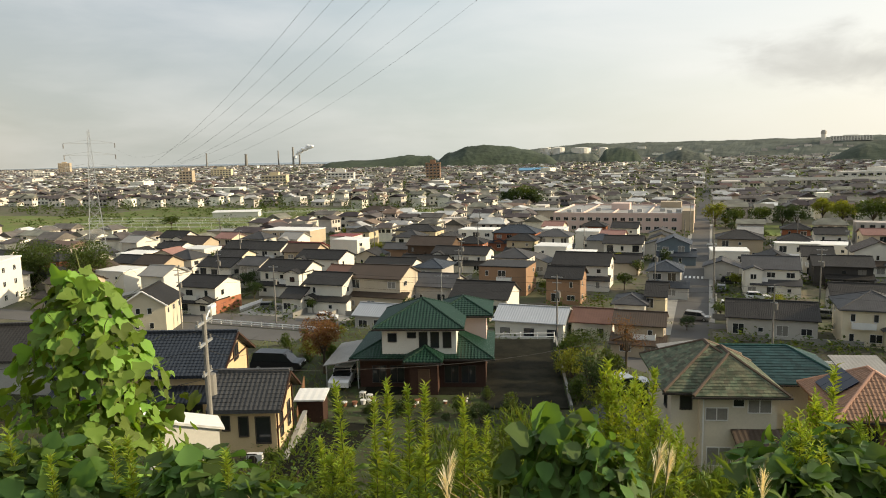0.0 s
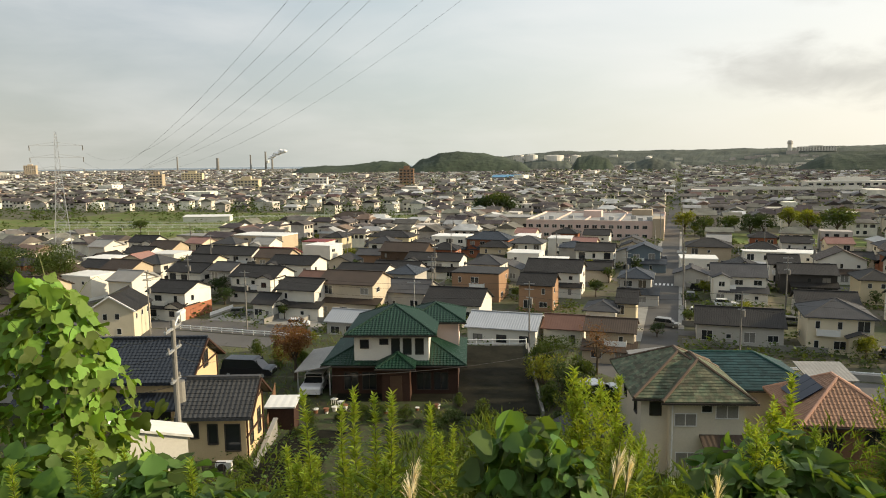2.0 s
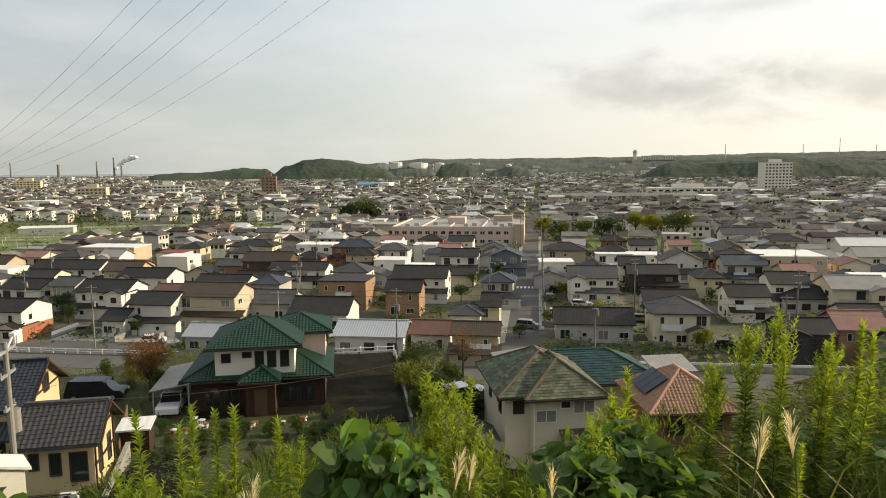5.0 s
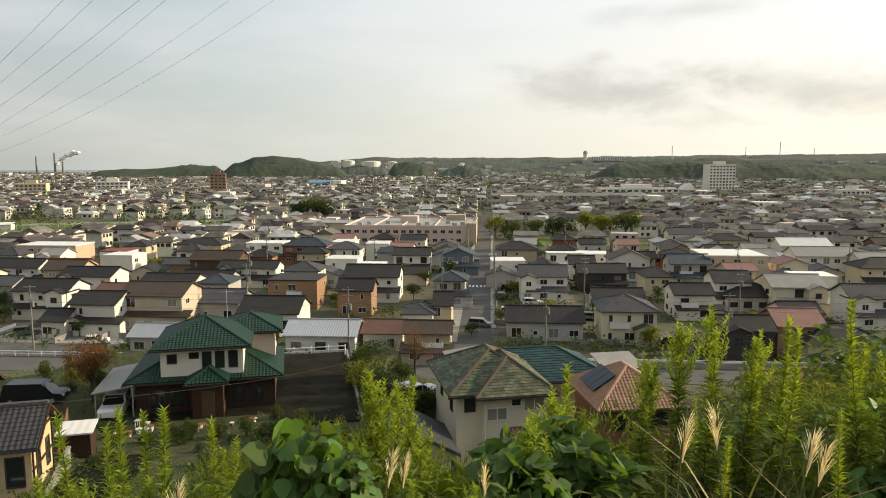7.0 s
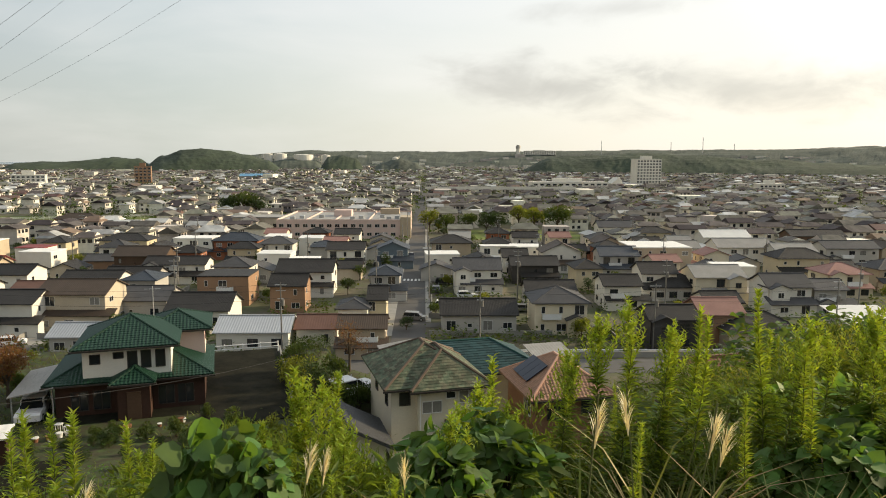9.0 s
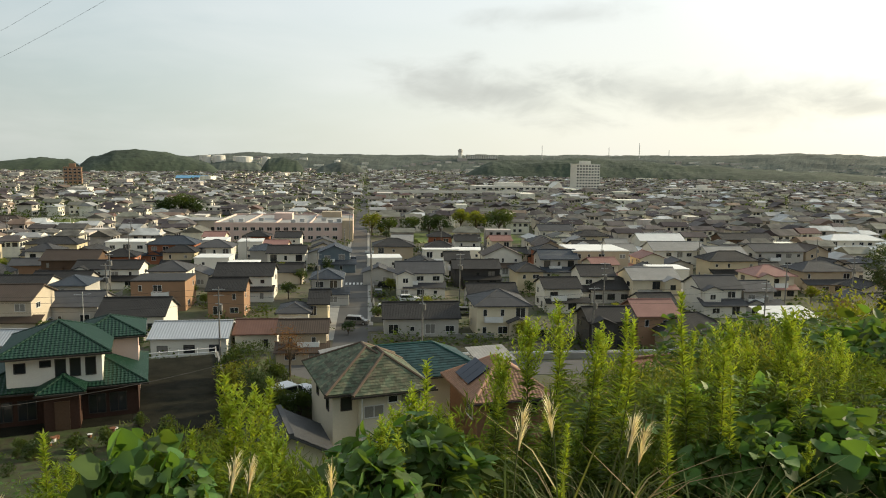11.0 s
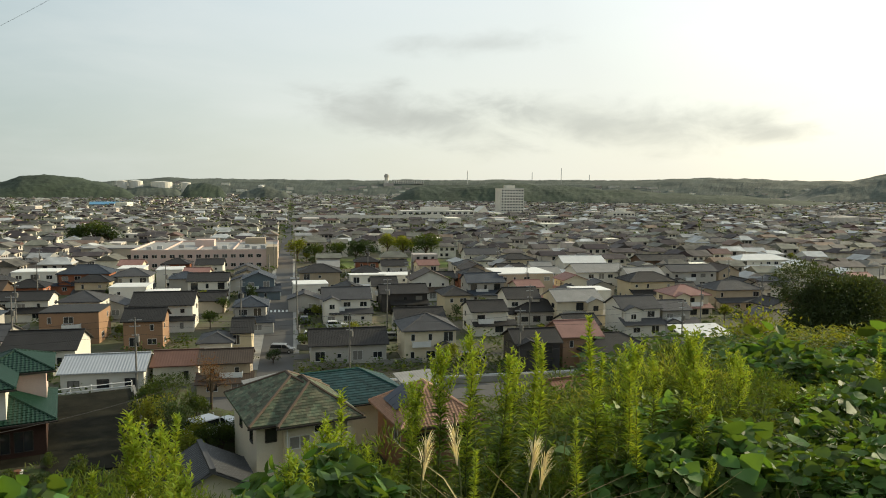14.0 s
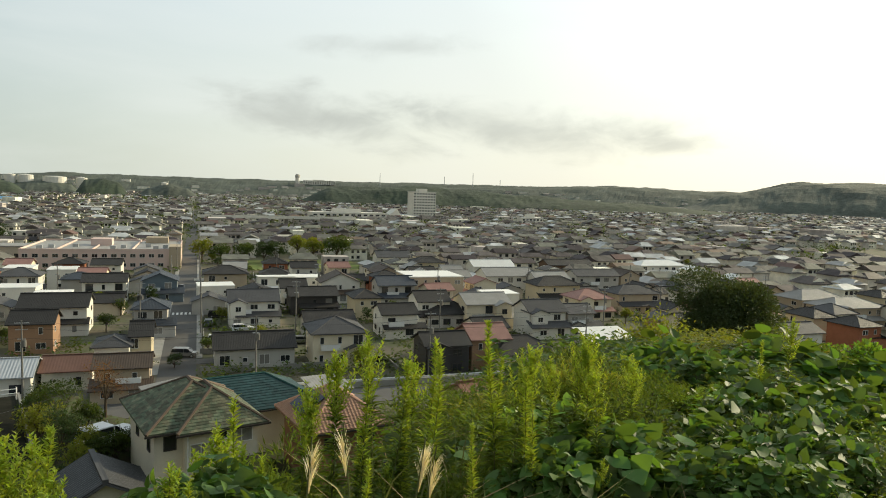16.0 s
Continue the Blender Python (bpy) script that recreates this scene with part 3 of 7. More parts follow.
        for side in (("r", "l") if abs(x) < 12 or not rich else ("r",) if x < 0 else ("l",)):
            for k in range(2):
                if rng.random() < 0.45:
                    window(ob, w / 2 if side == "r" else -w / 2, (-0.22 + 0.45 * k) * d, zz, rng.choice((0.8, 1.6)), 1.0, side, fm)
    if storeys == 2 and rich and rng.random() < 0.4:
        bx = rng.uniform(-w / 4, w / 4)
        part("balcony", Shape().box(bx - 1.6, bx + 1.6, -d / 2 - 0.95, -d / 2 - 0.88, h * 0.5, h * 0.5 + 1.0).box(bx - 1.6, bx + 1.6, -d / 2 - 0.88, -d / 2, h * 0.5, h * 0.5 + 0.12)
             .box(bx - 1.6, bx - 1.53, -d / 2 - 0.88, -d / 2, h * 0.5 + 0.12, h * 0.5 + 1.0).box(bx + 1.53, bx + 1.6, -d / 2 - 0.88, -d / 2, h * 0.5 + 0.12, h * 0.5 + 1.0), mat if rng.random() < 0.5 else M_RAIL, ob)
    return ob


house(-9.3, 108.1, 7.0, 6, 4.6, 'gx', 'tan', 'brown')
house(39.5, 111.3, 7.5, 7, 5.2, 'gx', 'black', 'dark')
house(54.0, 111.4, 12.2, 9, 3.4, 'h', 'beige', 'dark')
house(-52.5, 109.6, 9.0, 6, 3.0, 'gx', 'grey', 'tin')
house(-26.7, 112.4, 11.2, 8, 3.2, 'gx', 'white', 'tin')
house(118.4, 113.9, 8.6, 7, 4.0, 'gx', 'white', 'slate')
house(48.3, 114.5, 6.9, 8, 5.4, 'gx', 'ochre', 'pink')
house(-17.1, 114.9, 6.5, 7, 3.0, 'gx', 'white', 'redb')
part("brick_base", Shape().box(-4.28, 4.28, -4.03, 4.03, -0.25, 2.6), WALL["brick"], house(-94.1, 115.1, 8.5, 8, 5.4, 'gx', 'white', 'dark'), "red brick lower storey")
house(-75.6, 118.7, 4.2, 6, 3.2, 'gx', 'white', 'dark')
house(23.6, 122.6, 9.0, 9, 5.8, 'h', 'cream', 'slate')
house(-70.1, 122.7, 8.2, 8, 5.6, 'gx', 'white', 'dark')
house(9.7, 123.7, 12.9, 8, 3.4, 'gx', 'grey', 'dark')
house(-12.3, 124.8, 5.0, 7, 4.2, 'h', 'white', 'slate')
house(-39.7, 127.3, 10.8, 9, 3.6, 'gx', 'white', 'dark')
house(-61.5, 127.5, 11.6, 9, 6.4, 'gx', 'beige', 'brown')
house(-8.2, 127.7, 3.1, 7, 5.2, 'gx', 'yellow', 'dark')
house(154.5, 133.3, 15.6, 9, 5.4, 'h', 'tan', 'lgrey')
house(-87.5, 134.6, 10.9, 8, 5.6, 'gx', 'white', 'dark')
house(-52.2, 134.9, 8.7, 9, 3.8, 'gx', 'grey', 'slate')
house(79.7, 137.7, 6.3, 7, 5.0, 'gx', 'grey', 'slate')
house(71.5, 138.0, 8.6, 8, 5.6, 'gx', 'white', 'slate')
house(131.9, 138.3, 11.6, 8, 5.0, 'h', 'beige', 'slate')
house(-109.5, 139.7, 9.2, 8, 5.0, 'gx', 'white', 'dark')
house(-100.1, 139.8, 5.7, 7, 5.6, 'gx', 'grey', 'slate')
house(-26.6, 140.2, 6.8, 7, 5.4, 'gx', 'ochre', 'dark')
house(40.0, 142.7, 7.4, 8, 5.0, 'gx', 'white', 'dark')
house(26.0, 144.4, 9.9, 8, 3.2, 'gx', 'grey', 'dark')
house(-78.2, 145.1, 9.3, 7, 3.4, 'gx', 'white', 'redb')
house(157.4, 146.7, 15.0, 9, 5.4, 'h', 'tan', 'lgrey')
house(-40.9, 147.6, 10.4, 9, 6.0, 'f', 'ochre', 'dark')
house(62.5, 149.8, 10.4, 9, 5.6, 'gx', 'cream', 'lgrey')
house(54.9, 151.8, 12.0, 9, 3.2, 'h', 'grey', 'dark')
house(-89.3, 152.9, 11.8, 8, 5.6, 'gx', 'white', 'dark')
house(-8.2, 153.0, 6.1, 8, 5.6, 'h', 'grey', 'blueg')
house(-70.9, 153.1, 11.9, 8, 4.2, 'gx', 'white', 'dark')
house(51.3, 154.5, 7.5, 8, 5.6, 'gx', 'white', 'dark')
house(93.3, 154.9, 9.2, 8, 5.4, 'h', 'cream', 'pink')
house(-26.0, 157.4, 11.9, 9, 5.6, 'gx', 'white', 'dark')
house(12.1, 160.0, 10.3, 8, 5.6, 'gx', 'white', 'slate')
house(110.7, 161.6, 12.6, 8, 5.4, 'h', 'tan', 'slate')
house(-43.4, 163.1, 7.9, 8, 5.8, 'h', 'white', 'slate')
house(-66.8, 164.0, 11.7, 8, 3.2, 'gx', 'grey', 'dark')
house(-115.9, 168.8, 9.9, 7, 5.0, 'gx', 'white', 'dark')
house(27.0, 172.6, 11.2, 8, 4.6, 'gx', 'black', 'dark')
house(-60.1, 173.7, 14.5, 7, 4.6, 'gx', 'white', 'dark')
house(95.3, 177.0, 12.9, 8, 5.8, 'h', 'yellow', 'dark')
house(-110.5, 177.6, 11.7, 7, 4.0, 'gx', 'tan', 'red')
house(-131.6, 179.2, 11.6, 7, 3.6, 'gx', 'grey', 'dark')
house(-71.5, 181.9, 12.7, 8, 5.6, 'gx', 'brown', 'brown')
house(50.2, 182.4, 9.8, 8, 5.6, 'gx', 'grey', 'blueg')
house(23.7, 184.0, 6.3, 7, 5.0, 'gx', 'white', 'dark')
house(-163.5, 186.0, 9.3, 7, 5.4, 'gx', 'white', 'dark')
house(62.1, 187.8, 15.3, 14, 7.2, 'f', 'tan', 'white')
house(36.9, 190.5, 10.2, 8, 5.4, 'gy', 'white', 'brown')
house(-21.2, 194.5, 9.9, 8, 5.6, 'gx', 'white', 'dark')
house(103.0, 195.0, 11.1, 8, 5.0, 'gx', 'white', 'lgrey')
house(20.6, 196.6, 9.2, 9, 6.2, 's', 'white', 'white')
house(-107.4, 197.2, 7.9, 7, 5.4, 'f', 'white', 'red')
house(-8.6, 197.4, 8.2, 8, 5.4, 'gy', 'blue', 'blueg')
house(120.4, 197.8, 15.1, 8, 5.6, 'gx', 'grey', 'slate')
house(91.6, 202.2, 15.6, 9, 5.4, 'gx', 'white', 'lgrey')
house(-130.0, 202.8, 18.2, 10, 6.4, 'f', 'tan', 'white')
house(-42.4, 206.3, 9.3, 8, 5.8, 'h', 'white', 'slate')
house(8.0, 209.1, 11.4, 9, 5.8, 'h', 'tan', 'dark')
house(-68.5, 214.0, 11.4, 8, 6.2, 'f', 'white', 'white')
house(-56.0, 214.0, 12.9, 8, 5.8, 'h', 'brick', 'blueg')
house(-165.3, 214.6, 13.8, 8, 4.2, 'f', 'tan', 'lgrey')
house(-89.8, 215.8, 14.1, 8, 5.6, 'h', 'yellow', 'dark')
house(96.9, 226.4, 14.9, 8, 5.6, 'gx', 'white', 'white')
house(128.7, 230.0, 17.9, 8, 5.6, 'gx', 'brown', 'dark')
house(169.9, 231.7, 19.8, 8, 5.2, 'h', 'white', 'white')
house(78.2, 240.1, 11.1, 8, 5.6, 'h', 'yellow', 'dark')
house(69.4, 255.7, 12.8, 8, 6.0, 'gx', 'white', 'slate')
house(-141.7, 294.0, 16.7, 8, 5.4, 'h', 'ochre', 'brown')

# big buildings that fix the layout
taken += [(-30, 279, 34), (-2.5, 150, 6), (-2.5, 200, 6), (-2.5, 250, 6), (-2.5, 300, 6), (-2.5, 340, 6), (-2.5, 380, 6), (-10, 133, 9), (38, 280, 26)]


def in_view(x, y):
    a = math.degrees(math.atan2(x, y))
    return -58 < a < 56


def on_field(x, y):
    return (-425 < x < -168 and 200 < y < 304) or (-335 < x < -122 and 296 < y < 372) or (10 < x < 64 and 258 < y < 304)


def free(x, y, r):
    if on_field(x, y) or -8 < x < 3 or 94 < y < 106:
        return False
    return all((x - a) ** 2 + (y - b) ** 2 > (r * 0.85 + c * 0.85) ** 2 for a, b, c in taken)


def fill_town():
    """Homes on the rest of the blocks out to 350 m, each one of a dozen models."""
    rng = random.Random(5)
    models = []
    walls = ["white", "white", "cream", "grey", "beige", "tan", "white", "yellow", "ochre", "white", "brick", "cream", "grey", "white"]
    tops = ["dark", "slate", "dark", "blueg", "dark", "brown", "lgrey", "dark", "slate", "dark", "dark", "pink", "slate", "white"]
    kinds = ["gx", "h", "gx", "h", "gy", "gx", "gx", "h", "gx", "gx", "h", "gx", "gy", "f"]
    spots = []
    y = 112.0
    while y < 372:
        x = -330.0
        while x < 330:
            px, py = x + rng.uniform(-2.5, 2.5), y + rng.uniform(-3, 3)
            x += 10.8 + 0.004 * y
            core = -112 < px < 92 and py < 165
            if core and (py < 128 or not free(px, py, 8.5)):
                continue
            if in_view(px, py) and free(px, py, 5.2) and rng.random() < 0.93:
                spots.append((px, py))
                taken.append((px, py, 5.0))
        y += 12.6
    spots.sort(key=lambda p: p[0] ** 2 + p[1] ** 2)
    for k, (px, py) in enumerate(spots[:118]):
        i = rng.randrange(14)
        turn = rng.choice((0, 0, 0, 90, 180, -90)) + rng.uniform(-4, 4)
        if len(models) <= k and len(models) < 14:
            i = len(models)
            models.append(house(px, py, rng.uniform(6.4, 9.2), rng.uniform(5.8, 7.4), 5.3 if i % 4 else 3.1, kinds[i], walls[i], tops[i], turn=turn, rich=i % 2 == 0))
        else:
            copy_thing(models[i], pose(px, py, 0, 0, 0, turn))
    return spots[118:]


rest = fill_town()


def far_town(rest):
    """The thousands of homes beyond, too small to count."""
    rng = random.Random(8)
    walls, roofs, holes = Shape(), Shape(), Shape()
    brown, pale = Shape(), Shape()
    spots = list(rest)
    y = 372.0
    while y < 2300:
        gap = 11.2 + y * 0.0055
        x = -1.55 * y
        while x < 1.5 * y:
            px, py = x + rng.uniform(-3, 3), y + rng.uniform(-3, 3)
            x += gap
            if rng.random() < 0.86 and not on_field(px, py) and not -8 < px < 3:
                spots.append((px, py))
        y += gap * 1.15
    for px, py in spots:
        w, d = rng.uniform(6, 9.5), rng.uniform(5.4, 7.4)
        h = rng.choice((3.0, 5.2, 5.4, 5.6, 5.8, 6.2))
        big = rng.random()
        if py > 450 and big < 0.016:
            w, d, h = rng.uniform(14, 30), rng.uniform(10, 16), rng.uniform(6, 10)
        a = radians(rng.choice((0, 90)) + rng.uniform(-6, 6) + (18 if px < -250 else 0))
        ca, sa = math.cos(a), math.sin(a)

        def put(s, pts, faces):
            s.add([(px + ca * u - sa * v, py + sa * u + ca * v, zz) for u, v, zz in pts], faces)
        p = rng.uniform(0.3, 0.5) * d / 2
        if (py > 450 and big < 0.016) or rng.random() < 0.04:
            put(walls, [(sx * w / 2, sy * d / 2, zz) for zz in (0, h) for sx, sy in ((-1, -1), (1, -1), (1, 1), (-1, 1))], [(0, 1, 5, 4), (1, 2, 6, 5), (2, 3, 7, 6), (3, 0, 4, 7), (4, 5, 6, 7)])
        else:
            put(walls, [(sx * w / 2, sy * d / 2, zz) for zz in (0, h) for sx, sy in ((-1, -1), (1, -1), (1, 1), (-1, 1))] + [(-w / 2, 0, h + p - 0.1), (w / 2, 0, h + p - 0.1)],
                [(0, 1, 5, 4), (1, 2, 6, 9, 5), (2, 3, 7, 6), (3, 0, 4, 8, 7)])
            o, run = 0.6, 0.0 if rng.random() < 0.6 else w * 0.28
            q = 0.6 * p / (d / 2)
            put(rng.choice((roofs,) * 9 + (brown, pale, pale)), [(-w / 2 - o, -d / 2 - o, h - q), (w / 2 + o, -d / 2 - o, h - q), (w / 2 + o, d / 2 + o, h - q), (-w / 2 - o, d / 2 + o, h - q), (-w / 2 - o + run, 0, h + p), (w / 2 + o - run, 0, h + p),
                        (-w / 2 - o, -d / 2 - o, h - q - .2), (w / 2 + o, -d / 2 - o, h - q - .2), (w / 2 + o, d / 2 + o, h - q - .2), (-w / 2 - o, d / 2 + o, h - q - .2)],
                [(0, 1, 5, 4), (2, 3, 4, 5), (1, 2, 5), (3, 0, 4), (6, 7, 1, 0), (7, 8, 2, 1), (8, 9, 3, 2), (9, 6, 0, 3)])
        if py < 800:
            for level in range(1 if h < 4 else 2):
                for k in range(3):
                    if rng.random() < 0.7:
                        u, zz, q = (k - 1) * w * 0.3, 1.4 if level == 0 else h - 1.4, rng.uniform(0.5, 0.9)
                        put(holes, [(u - q, -d / 2 - 0.04, zz - 0.6), (u + q, -d / 2 - 0.04, zz - 0.6), (u + q, -d / 2 - 0.04, zz + 0.6), (u - q, -d / 2 - 0.04, zz + 0.6)], [(0, 1, 2, 3)])
                        v = (k - 1) * d * 0.3
                        put(holes, [(w / 2 + 0.04, v - q, zz - 0.6), (w / 2 + 0.04, v + q, zz - 0.6), (w / 2 + 0.04, v + q, zz + 0.6), (w / 2 + 0.04, v - q, zz + 0.6)], [(0, 1, 2, 3)])
    # homes and works on the foot of the ridge
    for _ in range(170):
        a, dd = radians(rng.uniform(-14, 52)), rng.uniform(2560, 2860)
        z0 = 66 * math.sin(max(0.0, dd - 2650) / 700 * 1.5 * math.pi / 2)
        px, py = math.sin(a) * dd, math.cos(a) * dd
        w, d, h = rng.uniform(12, 46), rng.uniform(10, 16), rng.uniform(3, 8)
        walls.add([(px + sx * w / 2, py + sy * d / 2, z0 + zz) for zz in (-8, h) for sx, sy in ((-1, -1), (1, -1), (1, 1), (-1, 1))], [(0, 1, 5, 4), (1, 2, 6, 5), (2, 3, 7, 6), (3, 0, 4, 7), (4, 5, 6, 7)])
    town = thing("distant_houses", (0, 0, 0), "thousands of small distant houses filling the plain", "houses", kind="stuff")
    part("wall", walls, M_FARWALL, town)
    part("roof", roofs, M_FARROOF, town)
    part("roof", brown, M_FARRED, town, "brown tiled roofs")
    part("roof", pale, M_FARPALE, town, "pale metal roofs")
    part("window", holes, M_PANE, town)


far_town(rest)


def hill_ridge(name, label, a0, a1, dist, heights, depth, material, seed):
    """A wooded ridge on the skyline, between two headings, with an uneven tree line."""
    n, rows = 420, 14
    v, f = [], []
    for j in range(rows):
        for i in range(n):
            k = i / (n - 1)
            a = radians(a0 + (a1 - a0) * k)
            q = k * (len(heights) - 1)
            q0 = min(int(q), len(heights) - 2)
            t_ = q - q0
            t_ = t_ * t_ * (3 - 2 * t_)
            hgt = heights[q0] * (1 - t_) + heights[q0 + 1] * t_
            s = j / (rows - 1)
            dd = dist + (s - 0.5) * depth
            px, py = math.sin(a) * dd, math.cos(a) * dd
            z = hgt * math.sin(min(1.0, s * 1.5) * math.pi / 2)
            grow_ = min(1.0, hgt / 30)
            z += grow_ * (6 * noise.noise((px / 90, py / 90, seed)) + 2.0 * noise.noise((px / 26, py / 60, seed + 4)) + 1.2 * noise.noise((px / 9, py / 40, seed + 9)))
            v.append((px, py, z if j else -1.0))
    f = [(j * n + i, j * n + i + 1, (j + 1) * n + i + 1, (j + 1) * n + i) for j in range(rows - 1) for i in range(n - 1)]
    me = bpy.data.meshes.new(name)
    me.from_pydata(v, [], f)
    me.materials.append(material)
    tagged(new(name, me), label, "hill", kind="structure")


# ridges, high hill and tank rises get the woods colour with haze mixed in
hill_ridge("hill", "long low wooded ridge on the skyline", -16, 54, 3000, [34, 62, 60, 62, 66, 70, 71, 82, 72, 66, 60], 700, M_HAZY_WOODS, 1)
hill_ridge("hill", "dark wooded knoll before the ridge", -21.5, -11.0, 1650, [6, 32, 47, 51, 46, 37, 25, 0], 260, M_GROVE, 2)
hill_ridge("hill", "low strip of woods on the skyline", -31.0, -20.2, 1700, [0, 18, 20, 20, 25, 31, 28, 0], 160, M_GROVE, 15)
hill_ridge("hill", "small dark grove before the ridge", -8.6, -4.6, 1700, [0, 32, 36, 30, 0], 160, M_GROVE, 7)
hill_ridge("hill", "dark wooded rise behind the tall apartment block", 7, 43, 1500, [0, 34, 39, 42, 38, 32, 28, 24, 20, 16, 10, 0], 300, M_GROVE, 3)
hill_ridge("hill", "high rounded wooded hill", 37, 78, 2300, [0, 62, 97, 97, 100, 104, 110, 104, 90, 60], 600, M_HAZY_WOODS, 5)
hill_ridge("hill", "low rise that carries the storage tanks", -13.4, -7.6, 1900, [0, 22, 30, 31, 26, 0], 160, M_HAZY_WOODS, 12)
hill_ridge("hill", "low rise that carries a single tank", -4.6, 0.4, 1650, [0, 20, 30, 22, 0], 140, M_HAZY_WOODS, 13)
slab("sea", -4200, -300, 3000, 4300, 0.5, M_SEA, "pale strip of sea on the horizon", "sea")


def garden_walls():
    """Low block walls and fences that part the plots."""
    rng = random.Random(17)
    base = thing("garden_wall", (0, 0, 0), "low pale concrete block wall between gardens", "wall", "garden walls")
    part("block_course", Shape().box(-4, 4, -0.07, 0.07, -0.2, 0.95), M_CONCRETE, base)
    part("coping", Shape().box(-4.03, 4.03, -0.1, 0.1, 0.954, 1.05), M_CONCRETE, base)
    fence_ = thing("garden_wall", (0, 0, 0), "low white metal fence on a concrete footing", "fence", "garden walls")
    part("footing", Shape().box(-4, 4, -0.07, 0.07, -0.2, 0.45), M_CONCRETE, fence_)
    part("mesh_panel", Shape().box(-4, 4, -0.015, 0.015, 0.454, 1.1), M_RAIL, fence_)
    n = 0
    while n < 90:
        a, d = radians(rng.uniform(-46, 42)), rng.uniform(116, 260)
        x, y = math.sin(a) * d, math.cos(a) * d
        if y < 108 or -9 < x < 3 or any((x - p) ** 2 + (y - q) ** 2 < (r * 0.9) ** 2 for p, q, r in taken):
            continue
        copy_thing(rng.choice((base, base, fence_)), pose(x, y, 0, 0, 0, rng.choice((0, 90)) + rng.uniform(-3, 3)))
        n += 1
    for x, y, turn in ((5, 131.2, 0), (1.6, 136, 90), (1.7, 146, 90), (-6.9, 160, 90), (-6.9, 170, 90), (1.7, 168, 90), (1.7, 186, 90), (-6.9, 190, 90), (30, 117.6, 0), (18, 117.3, 0), (5, 117.6, 0)):
        copy_thing(base, pose(x, y, 0, 0, 0, turn))
    for o in (*base.children, base, *fence_.children, fence_):
        bpy.data.objects.remove(o)


garden_walls()

# ---------------------------------------------------------------- the first houses below the hill
TILE_GREEN = matter("green_glazed_roof_tile", (0.010, 0.036, 0.021), 0.45, 0.14, 5, 0.6, per="island", gloss=0.25)
TILE_MOSS = matter("mossy_green_slate_tile", (0.075, 0.095, 0.060), 0.8, 0.5, 4, 0.7, per="island", hue=0.03, patch=(0.13, 0.125, 0.080))
TILE_TEAL = matter("teal_slate_tile", (0.020, 0.050, 0.052), 0.6, 0.35, 5, 0.5, per="island", gloss=0.2)
TILE_CLAY = matter("terracotta_pantile", (0.27, 0.155, 0.10), 0.65, 0.16, 6, 0.8, per="island")
TILE_NAVY = matter("navy_glazed_pantile", (0.022, 0.027, 0.036), 0.45, 0.15, 5, 0.5, per="island", gloss=0.3)
TILE_GREY = matter("charcoal_pantile", (0.050, 0.050, 0.050), 0.55, 0.15, 5, 0.5, per="island", gloss=0.2)
M_DARKWOOD = matter("dark_red_brown_timber", (0.050, 0.026, 0.018), 0.7, 0.3, 8, 0.8, 0.2)
M_STUCCO = matter("cream_stucco", (0.60, 0.46, 0.27), 0.85, 0.12, 14, 0.7, 0.2)
M_PALE = matter("pale_cream_siding", (0.58, 0.53, 0.42), 0.75, 0.10, 9, 0.5, 0.1)
M_BROWNRIDGE = matter("red_brown_ridge_tile", (0.10, 0.072, 0.052), 0.7, 0.2, 9, 0.6, 0.2)
M_PANEL = matter("solar_cell", (0.010, 0.014, 0.030), 0.3, 0.2, gloss=0.2, bump=0.0)
M_BODYW = matter("white_car_paint", (0.70, 0.70, 0.70), 0.25, 0.05, bump=0.0)
M_BODYK = matter("black_car_paint", (0.02, 0.02, 0.022), 0.2, 0.05, bump=0.0)
M_BODYS = matter("silver_car_paint", (0.20, 0.20, 0.195), 0.3, 0.05, bump=0.0, metal=0.4)
M_TYRE = matter("tyre_rubber", (0.02, 0.02, 0.02), 0.8, 0.2)
M_TIMBER = matter("weathered_fence_board", (0.16, 0.085, 0.045), 0.8, 0.3, 8, 1.0, 0.3)


